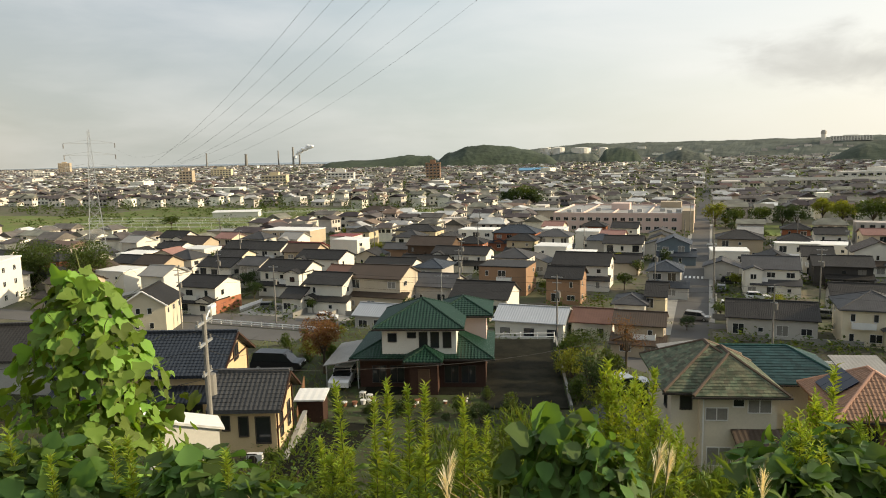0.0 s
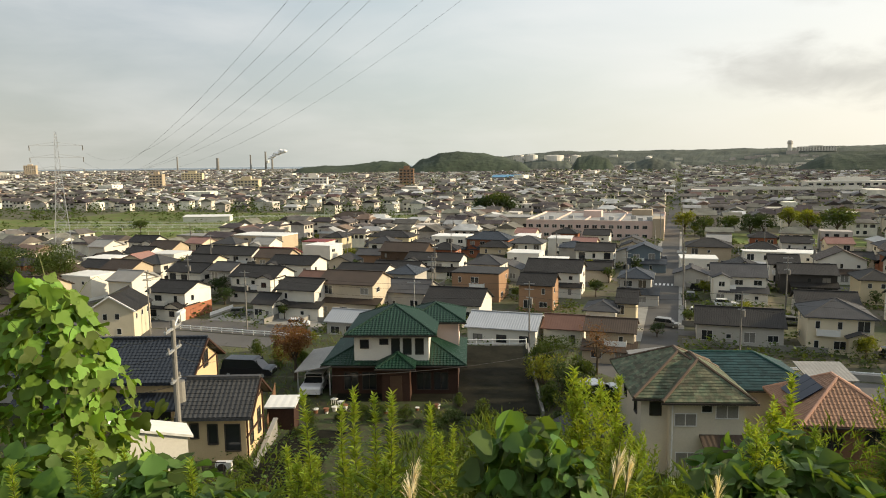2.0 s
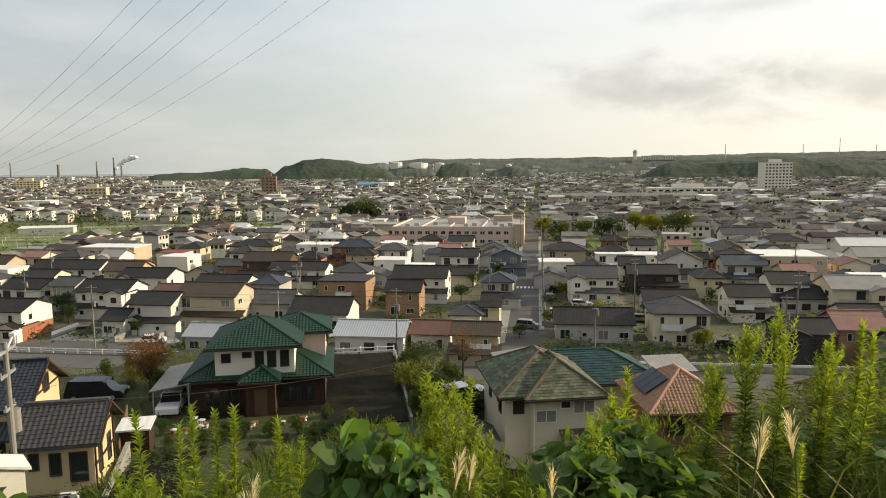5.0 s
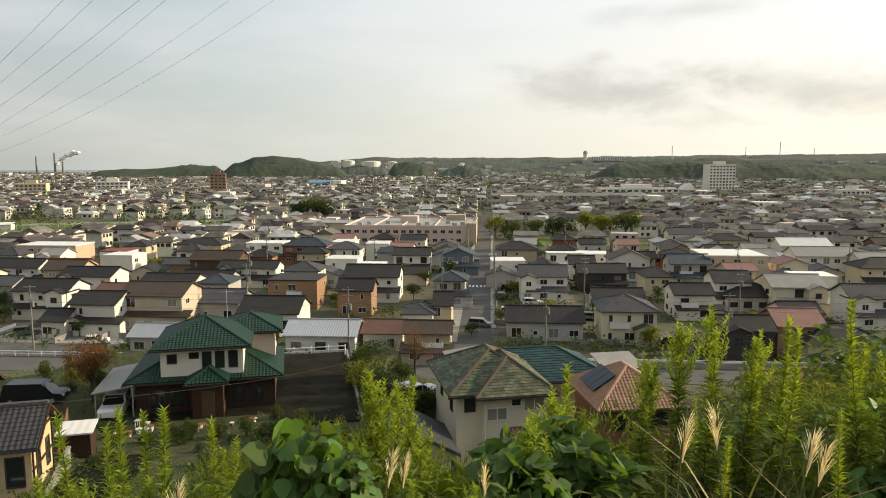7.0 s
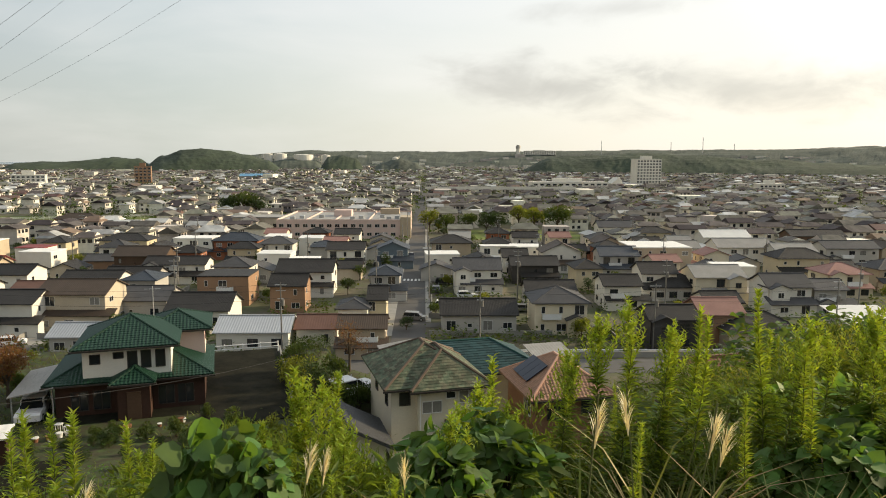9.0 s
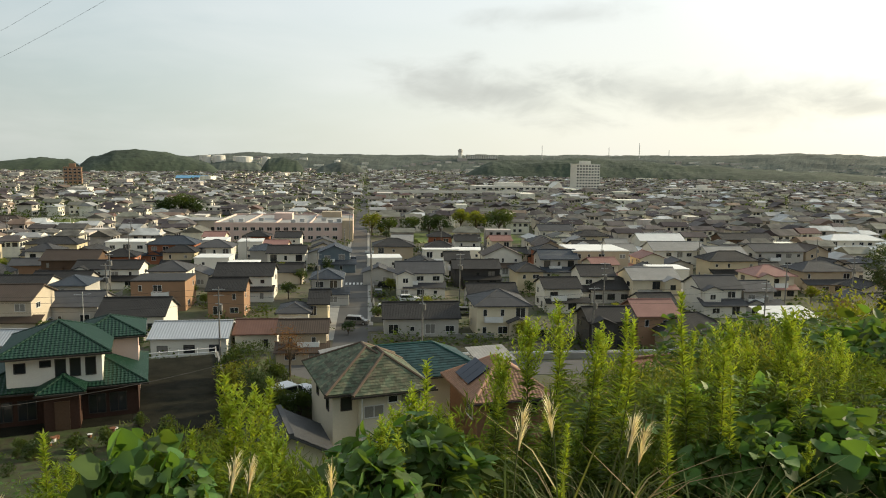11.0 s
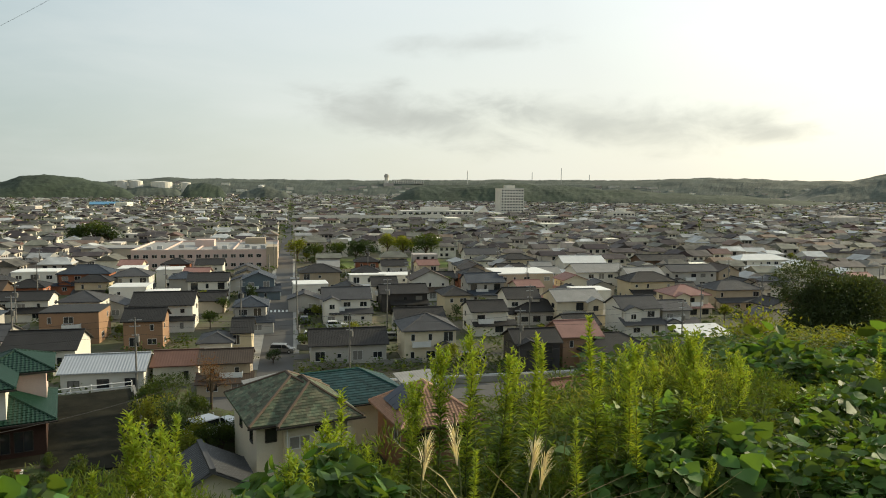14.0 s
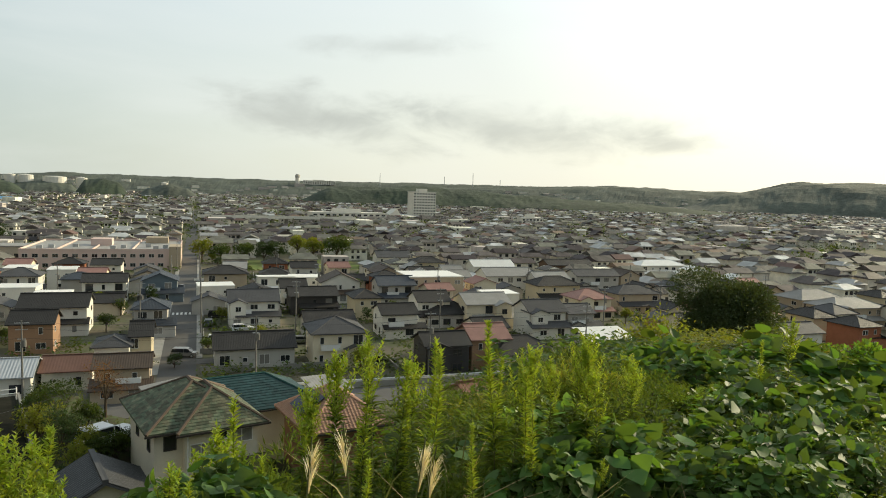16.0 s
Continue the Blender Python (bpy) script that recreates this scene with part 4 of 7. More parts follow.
def lay_tiles(shape, a, b, c, d, course=0.28, rib=0.27, wave=0.032, lip=0.03):
    """Overlapping tiles, each with its own edge, on a slope with eave a-b and upper edge d-c."""
    a, b, c, d = (Vector(q) for q in (a, b, c, d))
    along = (b - a).normalized()
    up = (d - a) - along * (d - a).dot(along)
    n = along.cross(up.normalized())
    if n.z < 0:
        n = -n
    rows_ = max(2, round(up.length / course))
    k = 4 if wave else 1

    def span(f):
        return (d - a).dot(along) * f, (b - a).length + (c - b).dot(along) * f
    for r in range(rows_):
        f0, f1 = r / rows_, (r + 1) / rows_
        lo0, hi0 = span(f0)
        lo1, hi1 = span(f1)
        u0 = math.floor(lo0 / rib) * rib + (rib / 2 if r % 2 and not wave else 0)
        while u0 < hi0:
            us = [min(hi0, max(lo0, u0 + rib * (0.985 * i / k + 0.0075))) for i in range(k + 1)]
            if us[-1] - us[0] > 0.02:
                hs = [wave * (0.5 + 0.5 * math.cos(2 * math.pi * i / k)) for i in range(k + 1)]
                low = [a + along * u + up * f0 + n * (lip + q) for u, q in zip(us, hs)]
                foot = [a + along * u + up * f0 + n * 0.004 for u in us]
                top = [a + along * min(hi1, max(lo1, u)) + up * f1 + n * (0.008 + q) for u, q in zip(us, hs)]
                m = k + 1
                shape.add(foot + low + top, [(i + j * m, i + 1 + j * m, i + 1 + (j + 1) * m, i + (j + 1) * m) for j in range(2) for i in range(k)])
            u0 += rib
    return shape


def hip_tiles(ob, w, d, c, material, **kinds_):
    t = Shape()
    if w >= d:
        sides = ((4, 5, 9, 8), (5, 6, 9, 9), (6, 7, 8, 9), (7, 4, 8, 8))
    else:
        sides = ((4, 5, 8, 8), (5, 6, 9, 8), (6, 7, 9, 9), (7, 4, 8, 9))
    for q in sides:
        lay_tiles(t, *(c[k] for k in q), **kinds_)
    return tagged(part("roof_tiles", t, material, ob), kind="stuff")


def hip_block(ob, w, d, z0, h, pitch, wall, top, ridge=None, over=0.6, u=0.0, v=0.0, tile=None, **kinds_):
    """A hipped block on a house: its wall, roof and caps."""
    a = part("wall", Shape().box(-w / 2, w / 2, -d / 2, d / 2, z0, h), wall, ob)
    s, rise, ends, c = hip_roof(w, d, h, pitch, over)
    b = part("roof", s, top, ob)
    made = [a, b, part("ridge_cap", Shape().beam(ends[0], ends[1], 0.13), ridge or top, ob)]
    for k, e in ((4, 0), (5, 1 if w >= d else 0), (6, 1), (7, 0 if w >= d else 1)):
        made.append(part("hip_cap", Shape().beam(c[k], ends[e], 0.11, sides=6), ridge or top, ob))
    made.append(part("gutter", Shape().box(-w / 2 - over - 0.1, w / 2 + over + 0.1, -d / 2 - over - 0.1, -d / 2 - over, h - over * pitch - 0.02, h - over * pitch + 0.1), M_DARKFRAME, ob))
    if tile:
        made.append(hip_tiles(ob, w, d, c, tile, **kinds_))
    for o in made:
        o.location = (u, v, 0)
    return rise


def green_house():
    ob = thing("house", (-22.8, 54.9, 11.0), "large house with green glazed tile roofs and white upper storey", "house", turn=16.0)
    hip_block(ob, 10.4, 7.2, -1.0, 2.75, 0.42, M_DARKWOOD, ROOF["green"], tile=TILE_GREEN, over=0.7, u=0.2, v=0.6)
    hip_block(ob, 6.1, 6.4, 2.6, 5.3, 0.46, WALL["white"], ROOF["green"], tile=TILE_GREEN, over=0.65)
    hip_block(ob, 4.2, 4.6, 0.0, 5.3, 0.42, WALL["pinkish"], ROOF["green"], tile=TILE_GREEN, over=0.6, u=3.3, v=3.4)
    hip_block(ob, 2.2, 2.6, -0.5, 2.9, 0.5, M_DARKWOOD, ROOF["green"], tile=TILE_GREEN, over=0.45, u=0.5, v=-3.6)
    for x, w, h, z in ((-2.2, 0.75, 0.75, 4.25), (-0.6, 0.75, 0.5, 4.45)):
        window(ob, x, -3.2, z, w, h, "f", M_DARKFRAME)
    for x in (0.35, 1.3, 2.3):
        window(ob, x, -3.2, 4.05, 0.72, 1.35, "f", M_DARKFRAME, mullion=False)
    window(ob, 5.4, 3.2, 4.3, 1.2, 0.9, "r", M_DARKFRAME)
    for x in (-3.4, -1.9, 2.6, 4.0):
        window(ob, x, -3.0, 1.1, 1.2, 1.5, "f", M_DARKFRAME)
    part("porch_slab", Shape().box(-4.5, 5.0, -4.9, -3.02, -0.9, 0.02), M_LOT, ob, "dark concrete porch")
    for k in range(3):
        part("step", Shape().box(-0.8, 1.9, -5.3 - 0.34 * k, -4.94 - 0.34 * k, -0.9, -0.1 - 0.16 * k), M_CONCRETE, ob, "pale concrete step")
    for x in (-0.55, 1.55):
        part("porch_post", Shape().box(x - 0.08, x + 0.08, -4.85, -4.69, 0.02, 2.9), M_DARKWOOD, ob)
    part("front_door", Shape().box(0.05, 1.0, -4.96, -4.9, 0.02, 2.1), M_DOOR, ob)
    part("drain_pipe", Shape().beam((5.36, -2.9, -0.9), (5.36, -2.9, 2.5), 0.05), M_DARKFRAME, ob)
    part("antenna", Shape().beam((1.6, 1.0, 6.4), (1.6, 1.0, 8.8), 0.03).beam((1.0, 1.0, 8.6), (2.2, 1.0, 8.6), 0.02), M_STEEL, ob)
    port = thing("carport", (-28.9, 52.9, 11.0), "open carport with a grey ribbed sheet roof beside the house", "carport", turn=16.0)
    part("roof", Shape().prism([(-1.5, 2.0), (1.5, 2.5), (1.5, 2.58), (-1.5, 2.08)], "y", -3.6, 3.4), ROOF["lgrey"], port)
    for x in (-1.35, 1.3):
        for y in (-3.1, 3.2):
            part("post", Shape().beam((x, y, -0.6), (x, y, 2.0 + (x + 1.5) * 0.16), 0.06), M_STEEL, port)


def garden_pots():
    """Pots, a stool, a bench and a bucket in the front garden."""
    rng = random.Random(77)
    clay, pale_, blue_ = matter("clay_pot", (0.20, 0.09, 0.05), 0.8, 0.2), matter("pale_plastic", (0.62, 0.61, 0.57), 0.5, 0.1), matter("blue_plastic", (0.03, 0.10, 0.24), 0.4, 0.1)
    for k in range(14):
        u = rng.uniform(-5.0, 4.6)
        x, y = -22.8 + u * 0.96 + 1.6, 54.9 + u * 0.27 - rng.uniform(6.2, 7.8)
        pot = thing("plant_pot", (x, y, ground_z(x, y) - 0.03), rng.choice(("clay flower pot with a small green plant", "pale plastic pot with a small plant")), "plant pot", "garden pots")
        r = rng.uniform(0.14, 0.24)
        part("pot", Shape().beam((0, 0, 0), (0, 0, r * 1.7), r * 0.72, r, 10), rng.choice((clay, pale_)), pot)
        part("rim", Shape().beam((0, 0, r * 1.5), (0, 0, r * 1.75), r * 1.1, r * 1.1, 10), rng.choice((clay, pale_)), pot)
    for x, y, mm, lab in ((-24.6, 47.9, pale_, "white plastic garden stool"), (-25.4, 48.3, pale_, "white plastic garden stool"), (-29.6, 47.6, blue_, "blue plastic crate stool by the carport")):
        st = thing("garden_stool", (x, y, ground_z(x, y)), lab, "stool", "garden stools")
        part("seat", Shape().box(-0.22, 0.22, -0.22, 0.22, 0.42, 0.48), mm, st)
        for sx in (-0.17, 0.17):
            for sy in (-0.17, 0.17):
                part("leg", Shape().beam((sx, sy, -0.03), (sx * 0.9, sy * 0.9, 0.42), 0.03, sides=5), mm, st)


def block_house(place, turn, w, d, h, pitch, wall, top, label, right_windows=(), beams=True, gable="x", tile=None):
    ob = thing("house", place, label, "house", turn=turn)
    part("wall", gable_wall(w, d, h, pitch, gable), wall, ob)
    s, rise, long_ = gable_roof(w, d, h, pitch, gable, 0.55, 0.18)
    part("roof", s, top, ob)
    part("ridge_cap", Shape().box(-long_, long_, -0.16, 0.16, rise - 0.06, rise + 0.16) if gable == "x" else Shape().box(-0.16, 0.16, -long_, long_, rise - 0.06, rise + 0.16), top, ob)
    if tile:
        t = Shape()
        half, eave = (d if gable == "x" else w) / 2 + 0.55, h - 0.55 * pitch + 0.18
        for g in (-1, 1):
            q = [(-long_, g * half, eave), (long_, g * half, eave), (long_, 0, rise), (-long_, 0, rise)]
            lay_tiles(t, *(q if gable == "x" else [(-y_, x_, z_) for x_, y_, z_ in q]))
        tagged(part("roof_tiles", t, tile, ob), kind="stuff")
    x = w / 2 + 0.03
    if beams:
        for y0, z0, y1, z1 in ((-d / 2, h, d / 2, h), (0, h, 0, h + d / 2 * pitch - 0.25), (-d / 2 + 0.1, 0, -d / 2 + 0.1, h), (d / 2 - 0.1, 0, d / 2 - 0.1, h), (-d / 2, h * 0.5, d / 2, h * 0.5)):
            part("timber_beam", Shape().beam((x, y0, z0), (x, y1, z1), 0.07, sides=4), M_DARKWOOD, ob)
    for sgn in (-1, 1) if gable == "x" else ():
        part("barge_board", Shape().beam((long_ + 0.02, sgn * (d / 2 + 0.5), h - 0.5 * pitch + 0.05), (long_ + 0.02, 0, rise - 0.05), 0.09, sides=4), M_DARKWOOD, ob)
    for y, z, ww, hh in right_windows:
        window(ob, w / 2, y, z, ww, hh, "r", M_DARKFRAME)
    return ob


def left_houses():
    a = block_house((-36.2, 38.0, 12.2), 19.0, 11.0, 6.2, 4.0, 0.55, M_STUCCO, ROOF["navy"], "cream stucco house with a navy tile roof and timbered gable", ((0.6, 4.3, 1.0, 1.2), (-1.6, 1.8, 0.9, 1.1), (1.5, 1.8, 0.9, 1.1)), tile=TILE_NAVY)
    for x, z in ((-3.0, 1.8), (0.5, 1.8), (3.6, 1.8)):
        window(a, x, -3.1, z, 1.5, 1.3, "f", M_DARKFRAME)
    part("pent_roof", Shape().prism([(-4.6, 2.3), (-3.1, 2.95), (-3.1, 3.08), (-4.6, 2.43)], "x", -5.6, 5.2), ROOF["navy"], a)
    b = block_house((-24.6, 33.4, 13.4), 19.0, 3.3, 3.7, 3.0, 0.62, M_STUCCO, ROOF["slate"], "small cream stucco annexe with a dark tile roof", ((-0.8, 1.5, 0.7, 1.5), (0.9, 1.5, 0.7, 1.5)), tile=TILE_GREY)
    for x, z, w, h in ((-1.2, 1.9, 0.5, 0.9), (-0.2, 1.7, 0.6, 1.2), (0.9, 1.5, 0.9, 1.6)):
        window(b, x, -1.85, z, w, h, "f", M_DARKFRAME)
    unit = thing("air_conditioner", (-22.9, 30.7, 13.4), "white outdoor air-conditioning unit by the wall", "air conditioner", turn=19.0)
    part("casing", Shape().box(-0.42, 0.42, -0.16, 0.16, 0.08, 0.66), M_RAIL, unit)
    part("grille", Shape().beam((-0.08, -0.165, 0.37), (-0.08, -0.185, 0.37), 0.24, sides=16), M_DARKFRAME, unit)
    part("foot", Shape().box(-0.38, -0.3, -0.2, 0.2, -0.3, 0.08), M_DARKFRAME, unit)
    part("foot", Shape().box(0.3, 0.38, -0.2, 0.2, -0.3, 0.08), M_DARKFRAME, unit)
    wall = thing("garden_wall", (-22.6, 34.2, 13.2), "low concrete block wall beside the annexe", "wall", turn=23.0)
    part("block_course", Shape().box(-0.1, 0.1, -3.2, 4.0, -0.6, 0.5), M_CONCRETE, wall)
    part("coping", Shape().box(-0.14, 0.14, -3.25, 4.05, 0.504, 0.58), M_CONCRETE, wall)
    rail = thing("garden_fence", (-24.6, 29.0, 13.7), "low black metal fence before the annexe", "fence", turn=19.0)
    for k in range(15):
        part("picket", Shape().box(-2.6 + k * 0.36, -2.57 + k * 0.36, -0.015, 0.015, -0.4, 0.75), M_DARKFRAME, rail)
    part("top_rail", Shape().box(-2.7, 2.6, -0.02, 0.02, 0.752, 0.80), M_DARKFRAME, rail)
    shed = thing("storage_shed", (-19.8, 21.9, 15.8), "white weathered shed with a lean-to roof among the vines", "shed", turn=48.0)
    part("wall", Shape().prism([(-1.3, -0.5), (1.3, -0.5), (1.3, 3.5), (-1.3, 4.3)], "y", -1.0, 0.3), WALL["white"], shed)
    part("roof", Shape().prism([(-1.5, 4.38), (1.5, 3.46), (1.5, 3.56), (-1.5, 4.48)], "y", -1.12, 0.4), ROOF["white"], shed)
    hut = thing("garden_shed", (-25.4, 40.8, 12.0), "small white-roofed garden shed behind a dark fence", "shed", turn=19.0)
    part("wall", Shape().box(-0.9, 0.9, -0.8, 0.8, -0.5, 1.6), M_DARKWOOD, hut)
    part("roof", Shape().prism([(-1.0, 1.62), (1.0, 1.8), (1.0, 1.9), (-1.0, 1.72)], "x", -1.05, 1.05), ROOF["white"], hut)
    fence = thing("garden_fence", (-27.2, 42.2, 11.8), "brown board fence along the garden", "fence", turn=-62.0)
    for k in range(26):
        part("board", Shape().box(-3.9 + k * 0.3, -3.63 + k * 0.3, -0.02, 0.02, -0.4, 1.5), M_TIMBER, fence)
    block_house((-49.5, 40.0, 11.2), 22.0, 9.0, 6.5, 4.4, 0.5, WALL["grey"], ROOF["dark"], "grey house with a dark tile roof behind the vines", beams=False)
    cream = block_house((-93.4, 98.3, 0.0), 24.0, 7.4, 9.0, 5.4, 0.62, WALL["cream"], ROOF["dark"], "cream house with a white-trimmed steep gable", beams=False, gable="y")
    for x, z in ((-1.3, 1.6), (1.2, 1.6), (-1.0, 4.2), (1.0, 4.2)):
        window(cream, x, -4.5, z, 0.8, 1.1, "f")
    for y in (-3, 0, 3):
        window(cream, 3.7, y, 4.0, 0.9, 1.0, "r")
    for g in (-1, 1):
        part("barge_board", Shape().beam((g * 4.3, -5.0, 5.08), (0, -5.0, 7.8), 0.16, sides=4), M_RAIL, cream, "white barge board")
    flat = thing("apartment_building", (-147.0, 105.8, 0.0), "white three-storey flat-roofed building", "building", turn=25.0)
    part("wall", Shape().box(-6, 6, -5, 5, -0.3, 9.6), WALL["white"], flat)
    part("roof", Shape().box(-6.2, 6.2, -5.2, 5.2, 9.604, 9.95), ROOF["white"], flat)
    for lvl in range(3):
        for k in range(4):
            window(flat, -4.4 + k * 2.9, -5, 1.7 + lvl * 3.0, 1.4, 1.3, "f")
        for y in (-2.5, 2.0):
            window(flat, 6, y, 1.7 + lvl * 3.0, 1.2, 1.2, "r")


def right_houses():
    ob = thing("house", (0.2, 51.0, 8.6), "pale two-storey house with a weathered mossy green slate hip roof", "house", turn=15.0)
    slate_ = dict(tile=TILE_MOSS, rib=0.42, course=0.26, wave=0.0, lip=0.03)
    hip_block(ob, 6.3, 7.6, -1.5, 6.1, 0.56, M_PALE, ROOF["mossgreen"], ridge=M_BROWNRIDGE, over=0.6, u=-0.1, v=0.3, **slate_)
    hip_block(ob, 4.75, 6.6, -1.5, 6.08, 0.66, M_PALE, ROOF["mossgreen"], ridge=M_BROWNRIDGE, over=0.6, u=0.86, v=-0.75, **slate_)
    for x, z, w, h in ((-0.5, 4.45, 1.45, 0.9), (0.85, 5.2, 0.75, 0.55), (2.15, 5.0, 1.5, 0.95), (-0.3, 1.6, 1.6, 1.3), (2.0, 1.6, 0.9, 1.0)):
        window(ob, x, -4.05, z, w, h, "f", M_FRAME, M_CURTAIN if w > 1 else None)
    window(ob, -2.3, -3.5, 5.0, 0.8, 0.95, "f", M_DARKFRAME)
    part("pent_roof", Shape().prism([(-5.5, 2.75), (-4.05, 3.35), (-4.05, 3.47), (-5.5, 2.87)], "x", 0.4, 3.4), ROOF["brown"], ob)
    for y in (-2, 1.5):
        window(ob, -3.25, y, 4.7, 0.9, 1.0, "l", M_DARKFRAME)
    part("drain_pipe", Shape().beam((-1.35, -4.12, -1.0), (-1.35, -4.12, 5.75), 0.05), M_RAIL, ob)
    low = block_house((-5.0, 44.8, 9.0), 15.0, 4.6, 4.6, 2.9, 0.55, M_PALE, ROOF["slate"], "low annexe with a dark slate roof beside the pale house", beams=False, gable="y", tile=TILE_GREY)
    teal = thing("house", (3.1, 59.0, 8.6), "house with a wide teal green ribbed roof", "house", turn=14.0)
    hip_block(teal, 11.8, 6.2, -1.0, 4.3, 0.5, M_PALE, ROOF["teal"], over=0.7, tile=TILE_TEAL, rib=0.45, course=0.3, wave=0.0, lip=0.04)
    part("side_wall", Shape().box(-6.3, -2.8, -2.0, 2.0, -1.0, 5.25), M_PALE, teal)
    part("side_roof", Shape().prism([(-6.6, 5.26), (-2.6, 5.74), (-2.6, 5.86), (-6.6, 5.38)], "y", -2.4, 2.4), ROOF["lgrey"], teal, "pale grey low side roof")
    lean = thing("lean_to", (11.6, 62.5, 8.6), "low lean-to with a pale sheet roof behind the houses", "shed", turn=14.0)
    part("wall", Shape().box(-1.6, 1.6, -1.4, 1.4, -1.0, 3.6), M_PALE, lean)
    part("roof", Shape().prism([(-1.7, 3.7), (1.7, 4.3), (1.7, 4.4), (-1.7, 3.8)], "x", -1.9, 1.9), ROOF["lgrey"], lean)
    red = thing("house", (10.2, 52.0, 9.0), "brown house with a terracotta tile hip roof and solar panels", "house", turn=11.0)
    hip_block(red, 5.4, 6.4, -1.5, 4.4, 0.66, matter("brown_siding", (0.22, 0.12, 0.07), 0.8, 0.15), ROOF["terracotta"], ridge=matter("pale_terracotta_ridge", (0.42, 0.24, 0.17), 0.7, 0.2), over=0.6, tile=TILE_CLAY)
    window(red, -2.7, -1.5, 3.0, 1.5, 1.2, "l", M_FRAME)
    window(red, -1.2, -3.2, 3.0, 1.3, 1.1, "f", M_DARKFRAME)
    window(red, 1.4, -3.2, 3.2, 1.3, 1.1, "f", M_DARKFRAME)
    tilt = math.degrees(math.atan(0.66))
    for k in range(3):
        cell = part("solar_panel", Shape().box(-0.50, 0.50, -0.98, 0.98, 0, 0.05), M_PANEL, red, "dark blue solar panel on the roof")
        cell.matrix_basis = pose(-1.80, 1.45 - k * 1.03, 5.153, 0, -tilt, 0) @ pose(0, 0, 0.13, 0, 0, 90)
    for x, y, turn_, lab in ((32.5, 72.0, 20.0, "house with a brown tile roof at the foot of the slope"), (25.3, 57.0, 12.0, "low house with a rusty brown roof below the bushes")):
        h = block_house((x, y, ground_z(x, y) + 0.2), turn_, 6.4, 6.0, 3.0, 0.45, WALL["tan"], matter("rust_brown_roof", (0.17, 0.085, 0.055), 0.6, 0.25, tiles=(0.13, 0.3, 0.04)), lab, beams=False)
        for k in (-2.1, 0, 2.1):
            window(h, k, -3.0, 1.5, 1.3, 1.1, "f")
    tin = thing("workshop", (75.8, 117.5, 0.0), "open workshop with a bright white sheet roof", "workshop", turn=0.0)
    part("roof", Shape().prism([(-4.6, 2.9), (4.6, 4.3), (4.6, 4.42), (-4.6, 3.02)], "x", -5.2, 5.2), ROOF["white"], tin)
    part("wall", Shape().box(-4.7, 4.7, -3.8, 3.8, -0.2, 3.0), WALL["grey"], tin)
    for k in range(4):
        window(tin, -4.0 + k * 2.6, -3.8, 1.5, 2.0, 1.8, "f", M_DARKFRAME)


green_house()
garden_pots()
left_houses()
right_houses()

# the lane that leads up past the annexe
lane = Shape()
lane_v = []
for k in range(14):
    f = k / 13
    for g in (-1.0, -0.33, 0.33, 1.0):
        px, py = -18.7 - 4.0 * f + g * 1.7, 28.5 + 12.5 * f + g * 0.5
        lane_v.append((px, py, ground_z(px, py) + 0.09))
lane.add(lane_v + [(x, y, z - 0.5) for x, y, z in lane_v], [(k * 4 + g, k * 4 + g + 1, k * 4 + g + 5, k * 4 + g + 4) for k in range(13) for g in range(3)]
         + [(k * 4 + g, k * 4 + g + 4, k * 4 + g + 60, k * 4 + g + 56) for k in range(13) for g in (0, 3)])
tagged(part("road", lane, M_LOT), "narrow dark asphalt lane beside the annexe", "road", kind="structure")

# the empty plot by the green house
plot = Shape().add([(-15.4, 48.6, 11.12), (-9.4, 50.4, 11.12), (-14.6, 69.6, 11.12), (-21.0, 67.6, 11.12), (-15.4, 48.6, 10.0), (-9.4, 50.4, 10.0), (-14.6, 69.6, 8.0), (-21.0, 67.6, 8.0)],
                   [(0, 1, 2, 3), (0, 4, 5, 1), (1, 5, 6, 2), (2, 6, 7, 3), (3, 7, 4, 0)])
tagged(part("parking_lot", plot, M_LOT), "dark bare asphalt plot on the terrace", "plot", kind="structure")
wall_edge = Shape().add([(-9.3, 50.5, 9), (-9.1, 50.5, 9), (-14.3, 69.9, 8), (-14.5, 69.9, 8), (-9.3, 50.5, 11.35), (-9.1, 50.5, 11.35), (-14.3, 69.9, 11.3), (-14.5, 69.9, 11.3)],
                        [(0, 1, 5, 4), (1, 2, 6, 5), (2, 3, 7, 6), (3, 0, 4, 7), (4, 5, 6, 7)])
tagged(part("retaining_wall", wall_edge, M_CONCRETE), "pale concrete edge wall of the plot", "wall", kind="structure")


def railing(a, b, z0, z1, n, label, tall=0.9, thick=0.1):
    """Posts and two white beams between two points."""
    ob = thing("guard_rail", (0, 0, 0), label, "guard rail")
    pa, pb = Vector((*a, z0)), Vector((*b, z1))
    for k in range(n + 1):
        p = pa.lerp(pb, k / n)
        part("post", Shape().beam(p - Vector((0, 0, 0.5)), p + Vector((0, 0, tall)), 0.06, sides=6), M_RAIL, ob)
    up = Vector((0, 0, 1))
    side = (pb - pa).cross(up).normalized() * 0.08
    for zz in (tall - 0.12, tall - 0.5):
        part("beam", Shape().beam(pa + up * zz + side, pb + up * zz + side, thick, sides=6), M_RAIL, ob)


railing((-21.2, 68.2), (-14.6, 70.2), 11.0, 11.0, 4, "white steel guard rail at the edge of the plot", 0.7, 0.05)
railing((-9, 106.0), (60, 106.0), 0.0, 0.0, 30, "white guard rail along the road")
railing((-88, 104.5), (-22, 104.5), 0.0, 0.0, 30, "white guard rail along the road")
